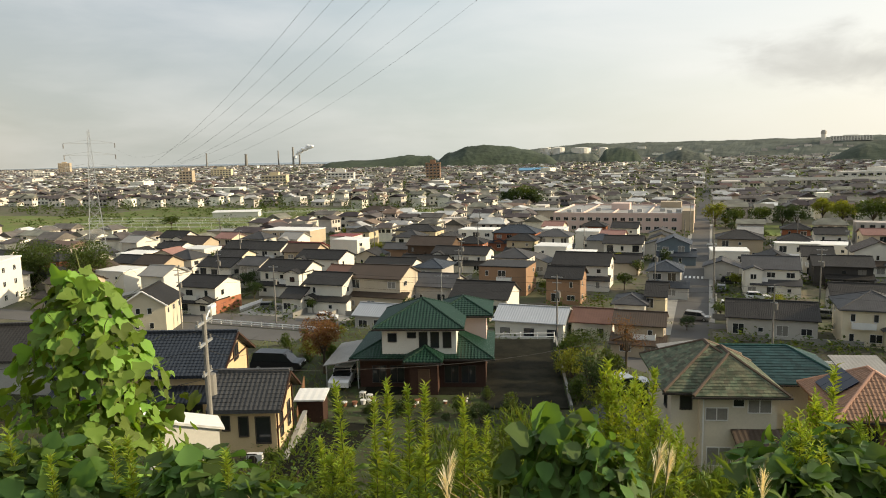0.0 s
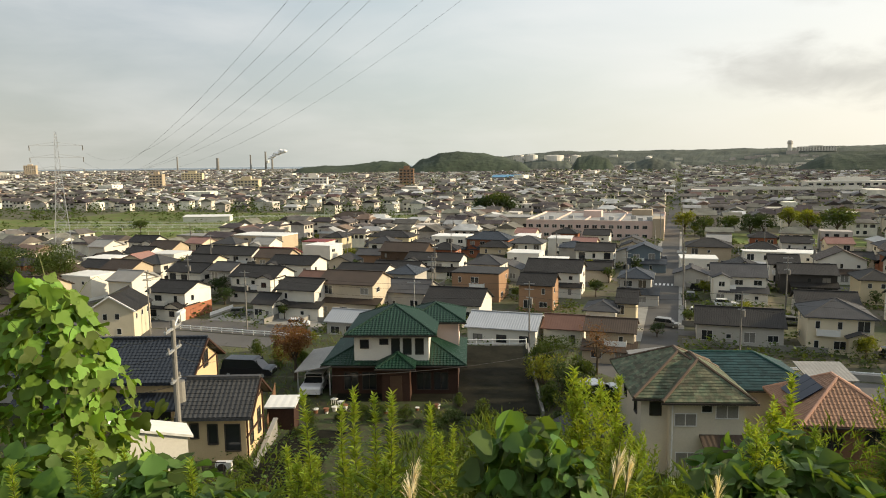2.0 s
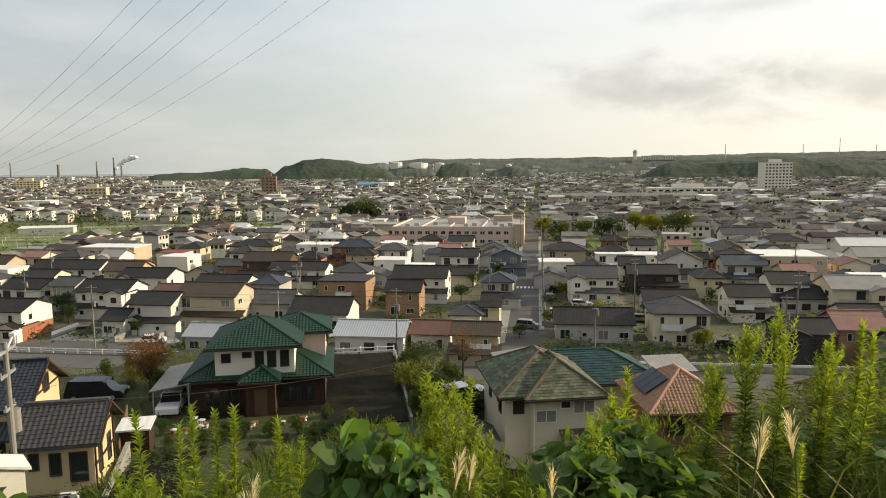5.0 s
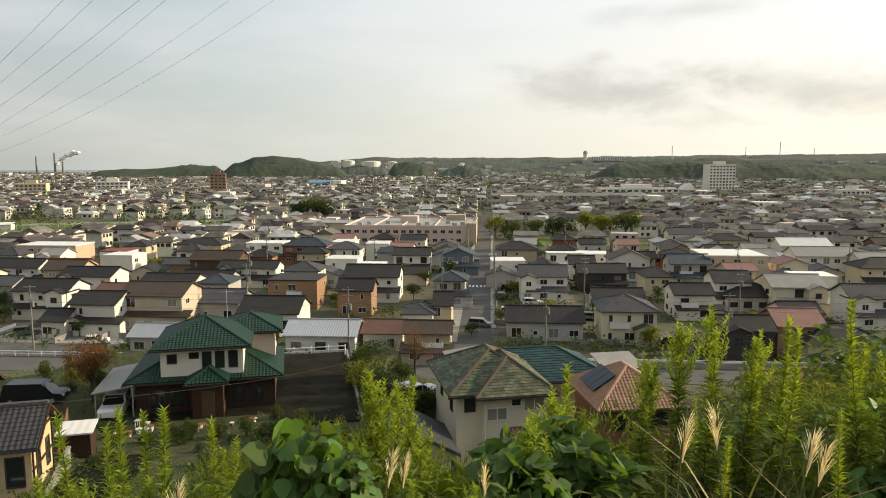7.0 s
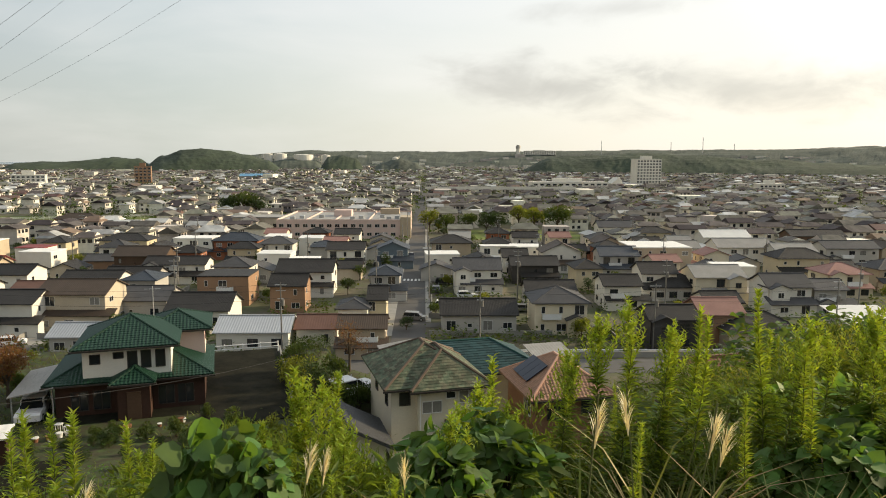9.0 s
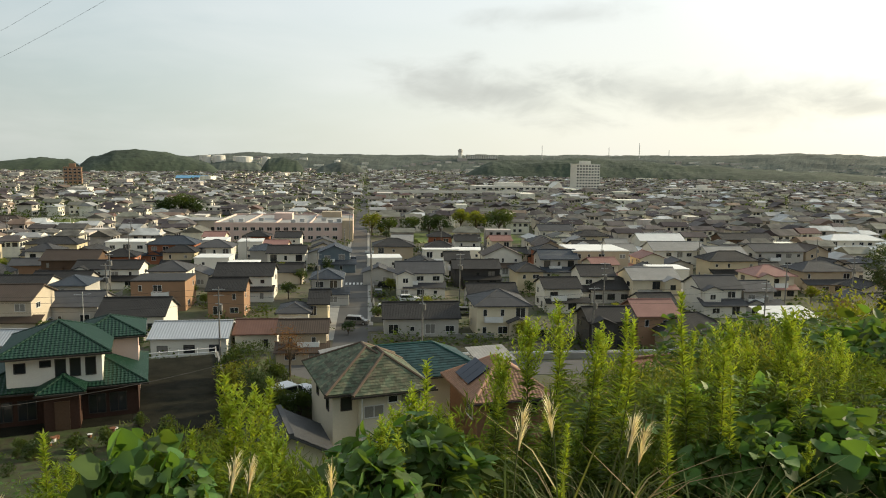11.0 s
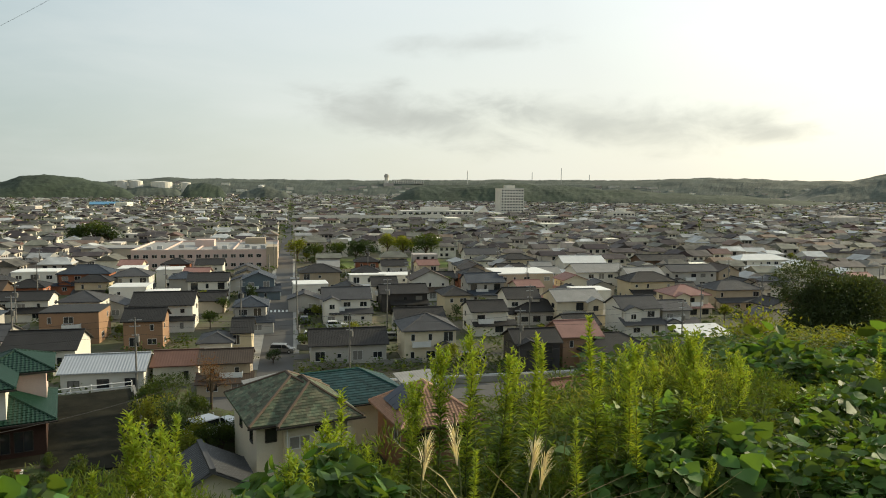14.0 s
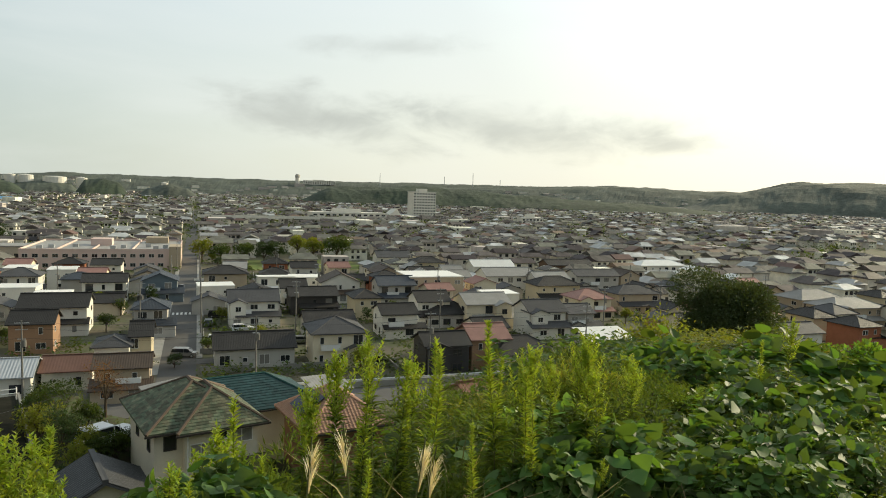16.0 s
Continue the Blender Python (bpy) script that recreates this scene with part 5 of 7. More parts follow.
kerb = Shape().box(0.8, 70, 104.4, 105.2, -0.3, 0.9)
tagged(part("retaining_wall", kerb, M_CONCRETE), "low concrete wall along the road", "wall", kind="structure")

# ---------------------------------------------------------------- public buildings


def school():
    ob = thing("school_building", (-30.5, 275.0, 0.0), "long pink school building with a wide flat roof", "school")
    part("wall", Shape().box(-25, 25, -9, 36, -0.3, 6.6), WALL["pinkish"], ob)
    part("roof", Shape().box(-24.8, 24.8, -8.8, 35.8, 6.604, 6.7), ROOF["lgrey"], ob)
    for b in ((-25.1, 25.1, -9.1, -8.8), (-25.1, 25.1, 35.8, 36.1), (-25.1, -24.8, -8.8, 35.8), (24.8, 25.1, -8.8, 35.8), (-14.2, -13.9, -8.8, 35.8), (-3.2, -2.9, -8.8, 20.0), (9.4, 9.7, -8.8, 35.8)):
        part("parapet", Shape().box(*b, 6.606, 7.3), WALL["pinkish"], ob)
    part("roof_house", Shape().box(-6, 1, 12, 19, 6.7, 9.2), WALL["pinkish"], ob)
    part("roof_house", Shape().box(12, 20, 24, 31, 6.7, 9.0), WALL["tan"], ob)
    part("stair_tower", Shape().box(21.5, 25.4, -9.6, 2.0, -0.3, 8.2), WALL["tan"], ob)
    for k, x in enumerate((-21, -18, -11, 2, 5, 13, 16, 19)):
        part("roof_unit", Shape().box(x, x + 1.8, -3 + 4 * (k % 3), -1.5 + 4 * (k % 3), 6.7, 7.9), M_STEEL, ob)
    for lvl in range(2):
        for k in range(15):
            window(ob, -23.2 + k * 3.0, -9, 1.7 + lvl * 3.2, 1.8, 1.3, "f", M_FRAME)
    wing = thing("hall", (-66.0, 286.0, 0.0), "low hall with an orange wall and pale flat roof", "hall")
    part("wall", Shape().box(-9.5, 9.5, -6, 6, -0.3, 6.6), WALL["beige"], wing)
    part("roof", Shape().box(-9.9, 9.9, -6.4, 6.4, 6.604, 7.0), ROOF["lgrey"], wing)
    for k in range(5):
        window(wing, -7.2 + k * 3.6, -6, 3.6, 2.0, 1.4, "f", M_DARKFRAME)


def slab_block(place, w, d, floors, bays, wall, label, turn=0.0, storey=3.0, name="apartment_building"):
    ob = thing(name, place, label, "building", turn=turn)
    h = floors * storey
    part("wall", Shape().box(-w / 2, w / 2, -d / 2, d / 2, -0.5, h), wall, ob)
    part("roof", Shape().box(-w / 2 - 0.3, w / 2 + 0.3, -d / 2 - 0.3, d / 2 + 0.3, h + 0.004, h + 0.9), wall, ob)
    part("roof_house", Shape().box(-w / 5, w / 6, -d / 4, d / 4, h + 0.9, h + 4.0), wall, ob)
    for lvl in range(floors):
        for k in range(bays):
            window(ob, -w / 2 + (k + 0.5) * w / bays, -d / 2, lvl * storey + 1.6, w / bays * 0.62, 1.6, "f", M_FRAME)
    return ob


school()
slab_block((228, 727, 0), 27, 14, 10, 8, WALL["white"], "tall pale ten-storey apartment block standing over the town", 10.0)
slab_block((-275, 702, 0), 15, 12, 7, 4, WALL["ochre"], "orange-brown seven-storey apartment block", 18.0)
slab_block((-545, 640, 0), 14, 12, 6, 4, WALL["tan"], "tan mid-rise apartment block", 25.0)
slab_block((-1260, 1050, 0), 48, 20, 4, 9, WALL["white"], "long white warehouse in the distance", 30.0)
slab_block((-1700, 1500, 0), 30, 22, 10, 6, WALL["tan"], "tan high-rise far off by the sea", 35.0)
slab_block((-430, 640, 0), 26, 14, 4, 7, WALL["yellow"], "pale yellow four-storey building in the town", 20.0)
slab_block((-395, 720, 0), 30, 14, 4, 7, WALL["white"], "white four-storey building in the town", 20.0)
slab_block((-700, 900, 0), 30, 14, 5, 7, WALL["yellow"], "yellow five-storey building in the distance", 25.0)
slab_block((300, 610, 0), 22, 12, 3, 6, WALL["white"], "white three-storey building among the houses", 0.0)
slab_block((130, 640, 0), 70, 16, 3, 12, WALL["white"], "long white station hall beside the railway", 6.0, name="station_hall")
works = thing("warehouse", (-225, 950, 0), "long warehouse with a bright blue roof", "warehouse", turn=8)
part("wall", Shape().box(-19, 19, -9, 9, -0.3, 6.5), WALL["grey"], works)
part("roof", Shape().prism([(-9.6, 6.4), (0, 9.4), (9.6, 6.4), (9.6, 6.7), (0, 9.8), (-9.6, 6.7)], "x", -19.6, 19.6), matter("blue_sheet_roof", (0.10, 0.24, 0.38), 0.5, 0.2, tiles=(9.0, 0.5, 0.03)), works)
for k in range(6):
    window(works, -15.5 + k * 6.2, -9, 3.4, 3.0, 2.0, "f", M_DARKFRAME)
gab = thing("hall", (186, 690, 0), "white hall with a steep triangular front", "hall", turn=20)
part("wall", Shape().prism([(-7, -0.3), (7, -0.3), (7, 6), (2, 13), (-7, 7)], "y", -5, 5), WALL["white"], gab)
for k in range(3):
    window(gab, -3.5 + k * 3.4, -5, 5.4, 1.4, 1.2, "f", M_DARKFRAME)
train = thing("railway_viaduct", (60, 560, 0), "pale concrete railway viaduct crossing the town", "viaduct", turn=3.0)
part("deck", Shape().box(-60, 60, -5, 5, 6.2, 7.4), M_CONCRETE, train)
part("parapet", Shape().box(-60, 60, -5.2, -5.0, 6.3, 8.6), WALL["white"], train)
for k in range(12):
    part("pier", Shape().box(-57 + k * 10.3, -55 + k * 10.3, -2, 2, -0.5, 6.2), M_CONCRETE, train)

# ---------------------------------------------------------------- masts, chimneys, tanks on the skyline


def chimney(x, y, h, r, label, material):
    ob = thing("chimney", (x, y, 0), label, "chimney")
    part("shaft", Shape().beam((0, 0, -2), (0, 0, h), r, r * 0.7, 12), material, ob)
    part("rim", Shape().beam((0, 0, h), (0, 0, h + r * 0.6), r * 0.85, r * 0.85, 12), material, ob)


def storage_tank(x, y, top, r):
    ob = thing("storage_tank", (x, y, 0), "white storage tank before the ridge", "tank")
    part("shell", Shape().beam((0, 0, top - 26), (0, 0, top - 1.5), r, r, 20), WALL["white"], ob)
    part("lid", Shape().beam((0, 0, top - 1.5), (0, 0, top), r, r * 0.3, 20), WALL["white"], ob)


def water_tower(x, y, top):
    ob = thing("water_tower", (x, y, 0), "grey tower on the ridge with a wide head", "tower")
    # white instead of grey: distance haze is put into the shaft's wall colour
    part("shaft", Shape().beam((0, 0, 0), (0, 0, top - 14), 8, 8, 12), WALL["white"], ob)
    part("head", Shape().beam((0, 0, top - 14), (0, 0, top - 4), 9.5, 9.5, 12), WALL["grey"], ob)
    part("cap", Shape().beam((0, 0, top - 4), (0, 0, top), 7, 6, 12), WALL["grey"], ob)


chimney(-1440, 2265, 68, 4, 'tall grey factory chimney on the coast', M_POLE)
chimney(-1490, 2244, 57, 3, 'thin factory mast on the coast', M_POLE)
chimney(-1737, 2150, 54, 3, 'thin grey chimney in the distance', M_POLE)
chimney(-1601, 2201, 45, 6, 'grey factory stack in the distance', M_POLE)
chimney(-1416, 2270, 40, 4, 'short grey factory chimney', M_POLE)
chimney(701, 2815, 103, 1.6, 'thin steel radio mast on the ridge', M_STEEL)
chimney(1064, 2706, 115, 1.6, 'thin steel radio mast on the ridge', M_STEEL)
chimney(976, 2807, 99, 1.6, 'thin steel radio mast on the ridge', M_STEEL)
chimney(1227, 2800, 92, 1.6, 'thin steel radio mast on the ridge', M_STEEL)
storage_tank(-406, 1862, 43, 11)
storage_tank(-376, 1868, 43, 16)
storage_tank(-318, 1879, 41, 25)
storage_tank(-262, 1890, 40, 12)
storage_tank(-68, 1656, 34, 7)
water_tower(376, 2868, 87)
# its white wall colour includes the paleness of distance haze
slab_block((462, 2863, 48), 128, 20, 5, 14, WALL['white'], 'wide pale building on the ridge', -8.0)

# ---------------------------------------------------------------- pylon and its wires


def pylon(place, height, turn):
    ob = thing("power_pylon", place, "slender steel lattice power pylon above the houses", "pylon", turn=turn)

    def half(z):
        return 2.4 * (1 - z / height) ** 1.25 + 0.2
    for sx, sy in ((-1, -1), (1, -1), (1, 1), (-1, 1)):
        leg = Shape()
        zs = [height * k / 10 for k in range(11)]
        for a, b in zip(zs, zs[1:]):
            leg.beam((sx * half(a), sy * half(a), a), (sx * half(b), sy * half(b), b), 0.08, 0.07, 4)
        part("leg", leg, M_STEEL, ob)
    for k in range(13):
        z0, z1 = height * k / 13, height * (k + 1) / 13
        a, b = half(z0), half(z1)
        s = Shape()
        for p, q in (((-1, -1), (1, -1)), ((1, -1), (1, 1)), ((1, 1), (-1, 1)), ((-1, 1), (-1, -1))):
            s.beam((p[0] * a, p[1] * a, z0), (q[0] * b, q[1] * b, z1), 0.035, sides=4).beam((q[0] * a, q[1] * a, z0), (p[0] * b, p[1] * b, z1), 0.035, sides=4)
            s.beam((p[0] * b, p[1] * b, z1), (q[0] * b, q[1] * b, z1), 0.03, sides=4)
        part("bracing", s, M_STEEL, ob)
    for z in (35, 32, 29):
        part("crossarm", Shape().beam((-6.2, 0, z), (6.2, 0, z), 0.05, sides=4).beam((-6.2, 0, z), (0, 0, z + 0.9), 0.05, sides=4).beam((6.2, 0, z), (0, 0, z + 0.9), 0.05, sides=4), M_STEEL, ob)
        for sx in (-1, 1):
            part("insulator", Shape().beam((sx * 6.0, 0, z), (sx * 6.0, 0, z - 1.2), 0.12, sides=6), M_POLE, ob)
    return ob


pylon((-150.7, 141.0, 0), 38.5, 45.0)


def cable(points, label, r, group="overhead wires"):
    s = Shape().tube(points, [r] * len(points), 4)
    return tagged(part("overhead_wire", s, M_WIRE), label, "wire", group)


for near, far_end, sag in (((-21.42, 36.33, 38.85), (-154.9, 136.8, 33.8), 9.0), ((-25.28, 45.97, 41.03), (-146.5, 145.2, 33.8), 6.0), ((-18.28, 37.51, 38.77), (-154.9, 136.8, 30.8), 8.0),
                           ((-25.84, 56.85, 43.12), (-146.5, 145.2, 30.8), 7.0), ((-36.32, 97.25, 51.72), (-154.9, 136.8, 27.8), 9.0), ((-25.16, 79.27, 47.28), (-146.5, 145.2, 27.8), 7.0)):
    p, q = Vector(near), Vector(far_end)
    pts = []
    for k in range(46):
        u = -0.55 + 1.55 * k / 45
        w = p.lerp(q, u)
        w.z -= 4 * sag * u * (1 - u)
        pts.append(w)
    cable(pts, "high-voltage wire sagging from the pylon across the sky", 0.0045 * (1 + p.y / 50))

# ---------------------------------------------------------------- street poles


def street_pole(place, turn=0.0, h=11.0, lamp=False, near=False):
    ob = thing("utility_pole", place, "grey concrete utility pole with crossarms and a transformer" if near else "grey concrete utility pole with crossarms", "utility pole", "utility poles", turn=turn)
    part("pole", Shape().beam((0, 0, -0.5), (0, 0, h), 0.15, 0.09, 10), M_POLE, ob)
    for z, w in ((h - 0.4, 0.9), (h - 1.3, 0.75), (h - 2.6, 0.5)):
        part("crossarm", Shape().box(-w, w, -0.05, 0.05, z, z + 0.1), M_STEEL, ob)
        for x in (-w * 0.85, 0.0, w * 0.85) if near else ():
            part("insulator", Shape().beam((x, 0, z + 0.1), (x, 0, z + 0.26), 0.04, sides=6), M_POLE, ob)
    part("transformer", Shape().beam((0.32, 0, h - 3.6), (0.32, 0, h - 2.7), 0.24, sides=12), M_POLE, ob)
    return ob


first_pole = street_pole((-88.4, 99.7, 0), 20.0)
for x, y, a in ((-73.3, 106.9, 10), (8.8, 107.0, 0), (66.9, 110.5, 5), (-47.2, 133.5, 0), (-54.2, 155.4, 0), (-98.8, 123.8, 15), (1.2, 150.0, 90), (1.2, 178.0, 90), (-6.2, 205.0, 90), (1.2, 232.0, 90), (-6.2, 262, 90), (1.2, 300, 90),
                (36.0, 106.8, 0), (-22.0, 108.0, 0), (-120, 160, 10), (-90, 182, 10), (-60, 186, 10), (-30, 182, 0), (30, 182, 0), (60, 174, 0), (90, 182, 0), (120, 176, 0), (20, 148, 0), (47, 134, 0), (84, 132, 0), (105, 141, 0),
                (-150, 190, 10), (-115, 240, 10), (-75, 235, 10), (25, 235, 0), (70, 235, 0), (115, 242, 0), (-10, 148, 0), (145, 150, 0)):
    copy_thing(first_pole, pose(x, y, 0, 0, 0, a))
near_pole = street_pole((-19.75, 23.6, 13.6), 110.0, 10.0, near=True)
part("street_lamp", Shape().beam((0, 0, 9.6), (0.9, 0.0, 10.1), 0.04).box(0.7, 1.35, -0.1, 0.1, 10.05, 10.17), M_RAIL, near_pole)


def hang(a, b, sag, r=0.012, n=12):
    a, b = Vector(a), Vector(b)
    pts = []
    for k in range(n + 1):
        u = k / n
        w = a.lerp(b, u)
        w.z -= 4 * sag * u * (1 - u)
        pts.append(w)
    cable(pts, "thin black service cable strung between poles", r, "street cables")


for z in (10.9, 10.0, 8.6):
    hang((-88.4, 99.7, z), (-73.3, 106.9, z), 0.5, 0.02)
    hang((-73.3, 106.9, z), (-22, 108, z), 1.2, 0.02)
    hang((-22, 108, z), (8.8, 107, z), 0.8, 0.02)
    hang((8.8, 107, z), (36, 106.8, z), 0.7, 0.02)
    hang((36, 106.8, z), (66.9, 110.5, z), 0.8, 0.02)
    hang((1.2, 150, z), (1.2, 178, z), 0.7, 0.02)
for z in (22.9, 22.1, 20.8):
    hang((-19.75, 23.6, z), (-26.5, 36.5, z - 4), 0.4)
    hang((-19.75, 23.6, z), (-42, 8.0, z - 1), 0.8)
hang((-19.75, 23.6, 21.2), (-4, 60, 15.5), 1.2)
hang((8, 62, 14.2), (40, 74, 14.4), 0.6, 0.015)
hang((8, 62, 13.7), (40, 74, 13.9), 0.6, 0.015)

# ---------------------------------------------------------------- cars


def car(place, turn, paint, label, length=4.4, tall=1.5, van=False):
    ob = thing("car", place, label, "car", "parked cars", turn=turn)
    L, W = length / 2, 0.84
    body = Shape().prism([(-L, 0.32), (L, 0.32), (L, 0.75), (L - 0.25, 0.88), (-L + 0.2, 0.95), (-L, 0.8)], "y", -W, W)
    part("body", body, paint, ob)
    front = L - (0.75 if van else 1.25)
    part("cabin", Shape().prism([(-L + 0.1, 0.9), (front, 0.88), (front - 0.75, tall - 0.06), (-L + 0.35, tall - 0.03)], "y", -W + 0.10, W - 0.10), M_PANE, ob)
    part("roof", Shape().prism([(-L + 0.3, tall - 0.06), (front - 0.72, tall - 0.08), (front - 0.85, tall), (-L + 0.45, tall + 0.03)], "y", -W + 0.08, W - 0.08), paint, ob)
    for x in (-L + 0.1, 0.1, front - 0.35):
        for s in (-1, 1):
            part("pillar", Shape().beam((x, s * (W - 0.1), 0.9), (x * 0.86 - 0.05, s * (W - 0.12), tall - 0.04), 0.045, sides=4), paint, ob)
    for x in (-L + 0.8, L - 0.8):
        for s in (-1, 1):
            wheel = part("wheel", Shape().beam((x, s * (W - 0.2), 0.31), (x, s * (W + 0.01), 0.31), 0.31, sides=14), M_TYRE, ob)
            part("rim", Shape().beam((x, s * (W + 0.005), 0.31), (x, s * (W + 0.02), 0.31), 0.19, sides=10), M_STEEL, wheel)
    for s in (-1, 1):
        part("headlight", Shape().box(L - 0.12, L + 0.01, s * 0.62 - 0.16, s * 0.62 + 0.16, 0.62, 0.76), M_RAIL, ob)
    return ob


car((-1.6, 129.6, 0.06), -12, M_BODYS, "silver-grey minivan parked on the street", 4.4, 1.6, True)
car((-36.3, 52.9, 11.0), 12, M_BODYK, "black station wagon parked on the grass", 4.7, 1.7, True)
car((-28.6, 51.0, 10.95), -74, M_BODYW, "white hatchback parked under the carport", 3.9, 1.5)
car((-66.0, 112.5, 0), 20, M_BODYW, "white car parked by a house", 4.0, 1.5)
for x, y, a, mm, lab in ((4.5, 141, 0, M_BODYW, "white compact car parked in a yard"), (5.0, 168.0, 0, M_BODYK, "dark car parked in a yard"), (9.5, 151.0, 5, M_BODYW, "white car parked beside a house"), (-82, 118, 30, M_BODYS, "silver car by a house"),
                         (2.8, 158.5, 90, M_BODYS, "silver car beside the street"), (31, 118.0, 0, M_BODYK, "dark car beside a white house"), (60, 130, 0, M_BODYW, "white car in a yard"), (20, 137, 0, M_BODYS, "silver car in a yard"),
                         (-9.5, 122.5, 90, M_BODYK, "dark car parked in the yard"), (45, 168, 0, M_BODYW, "white car parked between houses"), (-47, 178.5, 0, M_BODYW, "white car on a side street"), (-3.9, 215, 90, M_BODYK, "dark car driving lane of the street")):
    car((x, y, 0.06), a, mm, lab)
car((-5.8, 56.8, ground_z(-5.8, 56.8) - 0.05), 40, M_BODYW, "white car half hidden by bushes")

# the meadow's long shed and wire trellises
shed_ = thing("farm_shed", (-233.1, 310.0, 0), "long white low shed in the meadow", "shed", turn=20.0)
part("wall", Shape().box(-12, 12, -3, 3, -0.2, 2.6), WALL["white"], shed_)
part("roof", Shape().prism([(-3.4, 2.604), (3.4, 3.3), (3.4, 3.45), (-3.4, 2.75)], "x", -12.4, 12.4), ROOF["white"], shed_)
for x0, y0, x1, y1 in ((-285, 262, -190, 280), (-280, 250, -190, 268), (-230, 318, -140, 352), (-225, 326, -135, 360), (-300, 276, -195, 292), (-260, 236, -180, 252)):
    railing((x0, y0), (x1, y1), 0.0, 0.0, 16, "pale wire trellis in the meadow", 1.9, 0.06)

# ---------------------------------------------------------------- growing things
LANCE = (((0, 0, 0), (-0.5, 0.40, 0.10), (0, 0.45, 0.0), (0.5, 0.40, 0.10), (0, 1.0, -0.18)), ((0, 2, 1), (0, 3, 2), (1, 2, 4), (2, 3, 4)))
OVATE = (((0, 0, 0), (-0.40, 0.10, 0.05), (-0.52, 0.42, 0.07), (-0.30, 0.78, 0.02), (0, 1.05, -0.12), (0.30, 0.78, 0.02), (0.52, 0.42, 0.07), (0.40, 0.10, 0.05), (0, 0.45, -0.03)),
         tuple((8, k, (k + 1) % 8) for k in range(8)))
LOBED = (((0, 0, 0), (-0.34, -0.06, 0.04), (-0.55, 0.22, 0.06), (-0.50, 0.48, 0.0), (-0.28, 0.60, 0.05), (-0.22, 0.84, 0.02), (0, 1.08, -0.12), (0.22, 0.84, 0.02), (0.28, 0.60, 0.05), (0.50, 0.48, 0.0), (0.55, 0.22, 0.06), (0.34, -0.06, 0.04), (0, 0.42, -0.05)),
         tuple((12, k, (k + 1) % 12) for k in range(12)))
OVAL = (((0, 0, 0), (-0.42, 0.5, 0.06), (0, 1.0, -0.08), (0.42, 0.5, 0.06)), ((0, 3, 2), (0, 2, 1)))
BLADE = (((-0.5, 0, 0), (0.5, 0, 0), (-0.45, 0.4, 0.10), (0.45, 0.4, 0.10), (-0.3, 0.75, 0.06), (0.3, 0.75, 0.06), (0, 1.0, -0.14)), ((0, 1, 3, 2), (2, 3, 5, 4), (4, 5, 6)))


def leaves(name, shape, at, way, up, size, width, material, parent=None):
    """One mesh of many leaves: where each begins, which way it points, which side is up, its length and width."""
    at, way, up = (np.asarray(a, float) for a in (at, way, up))
    size, width = np.broadcast_to(size, len(at)), np.broadcast_to(width, len(at))
    way = way / np.linalg.norm(way, axis=1)[:, None]
    side = np.cross(way, up)
    side /= np.linalg.norm(side, axis=1)[:, None] + 1e-9
    top = np.cross(side, way)
    base = np.array(shape[0], float)
    v = at[:, None, :] + base[None, :, 0:1] * (side * (width)[:, None])[:, None, :] + base[None, :, 1:2] * (way * size[:, None])[:, None, :] + base[None, :, 2:3] * (top * size[:, None])[:, None, :]
    n = len(base)
    lens = np.array([len(f) for f in shape[1]])
    flat = np.concatenate([np.array(f) for f in shape[1]])
    idx = (np.arange(len(at))[:, None] * n + flat[None, :]).ravel()
    total = np.tile(lens, len(at))
    me = bpy.data.meshes.new(name)
    me.vertices.add(len(at) * n)
    me.vertices.foreach_set("co", v.reshape(-1))
    me.loops.add(len(idx))
    me.loops.foreach_set("vertex_index", idx.astype(np.int32))
    me.polygons.add(len(total))
    me.polygons.foreach_set("loop_start", np.concatenate(([0], np.cumsum(total)[:-1])).astype(np.int32))
    me.polygons.foreach_set("loop_total", total.astype(np.int32))
    me.update(calc_edges=True)
    me.materials.append(material)
    me.shade_smooth()
    ob = new(name, me)
    if parent is not None:
        ob.parent = parent
    return ob


def any_way(rng, n, lift=0.3):
    a = rng.uniform(0, 2 * np.pi, n)
    z = rng.uniform(-0.5, 1.0, n) * lift
    return np.stack((np.cos(a), np.sin(a), z), 1)


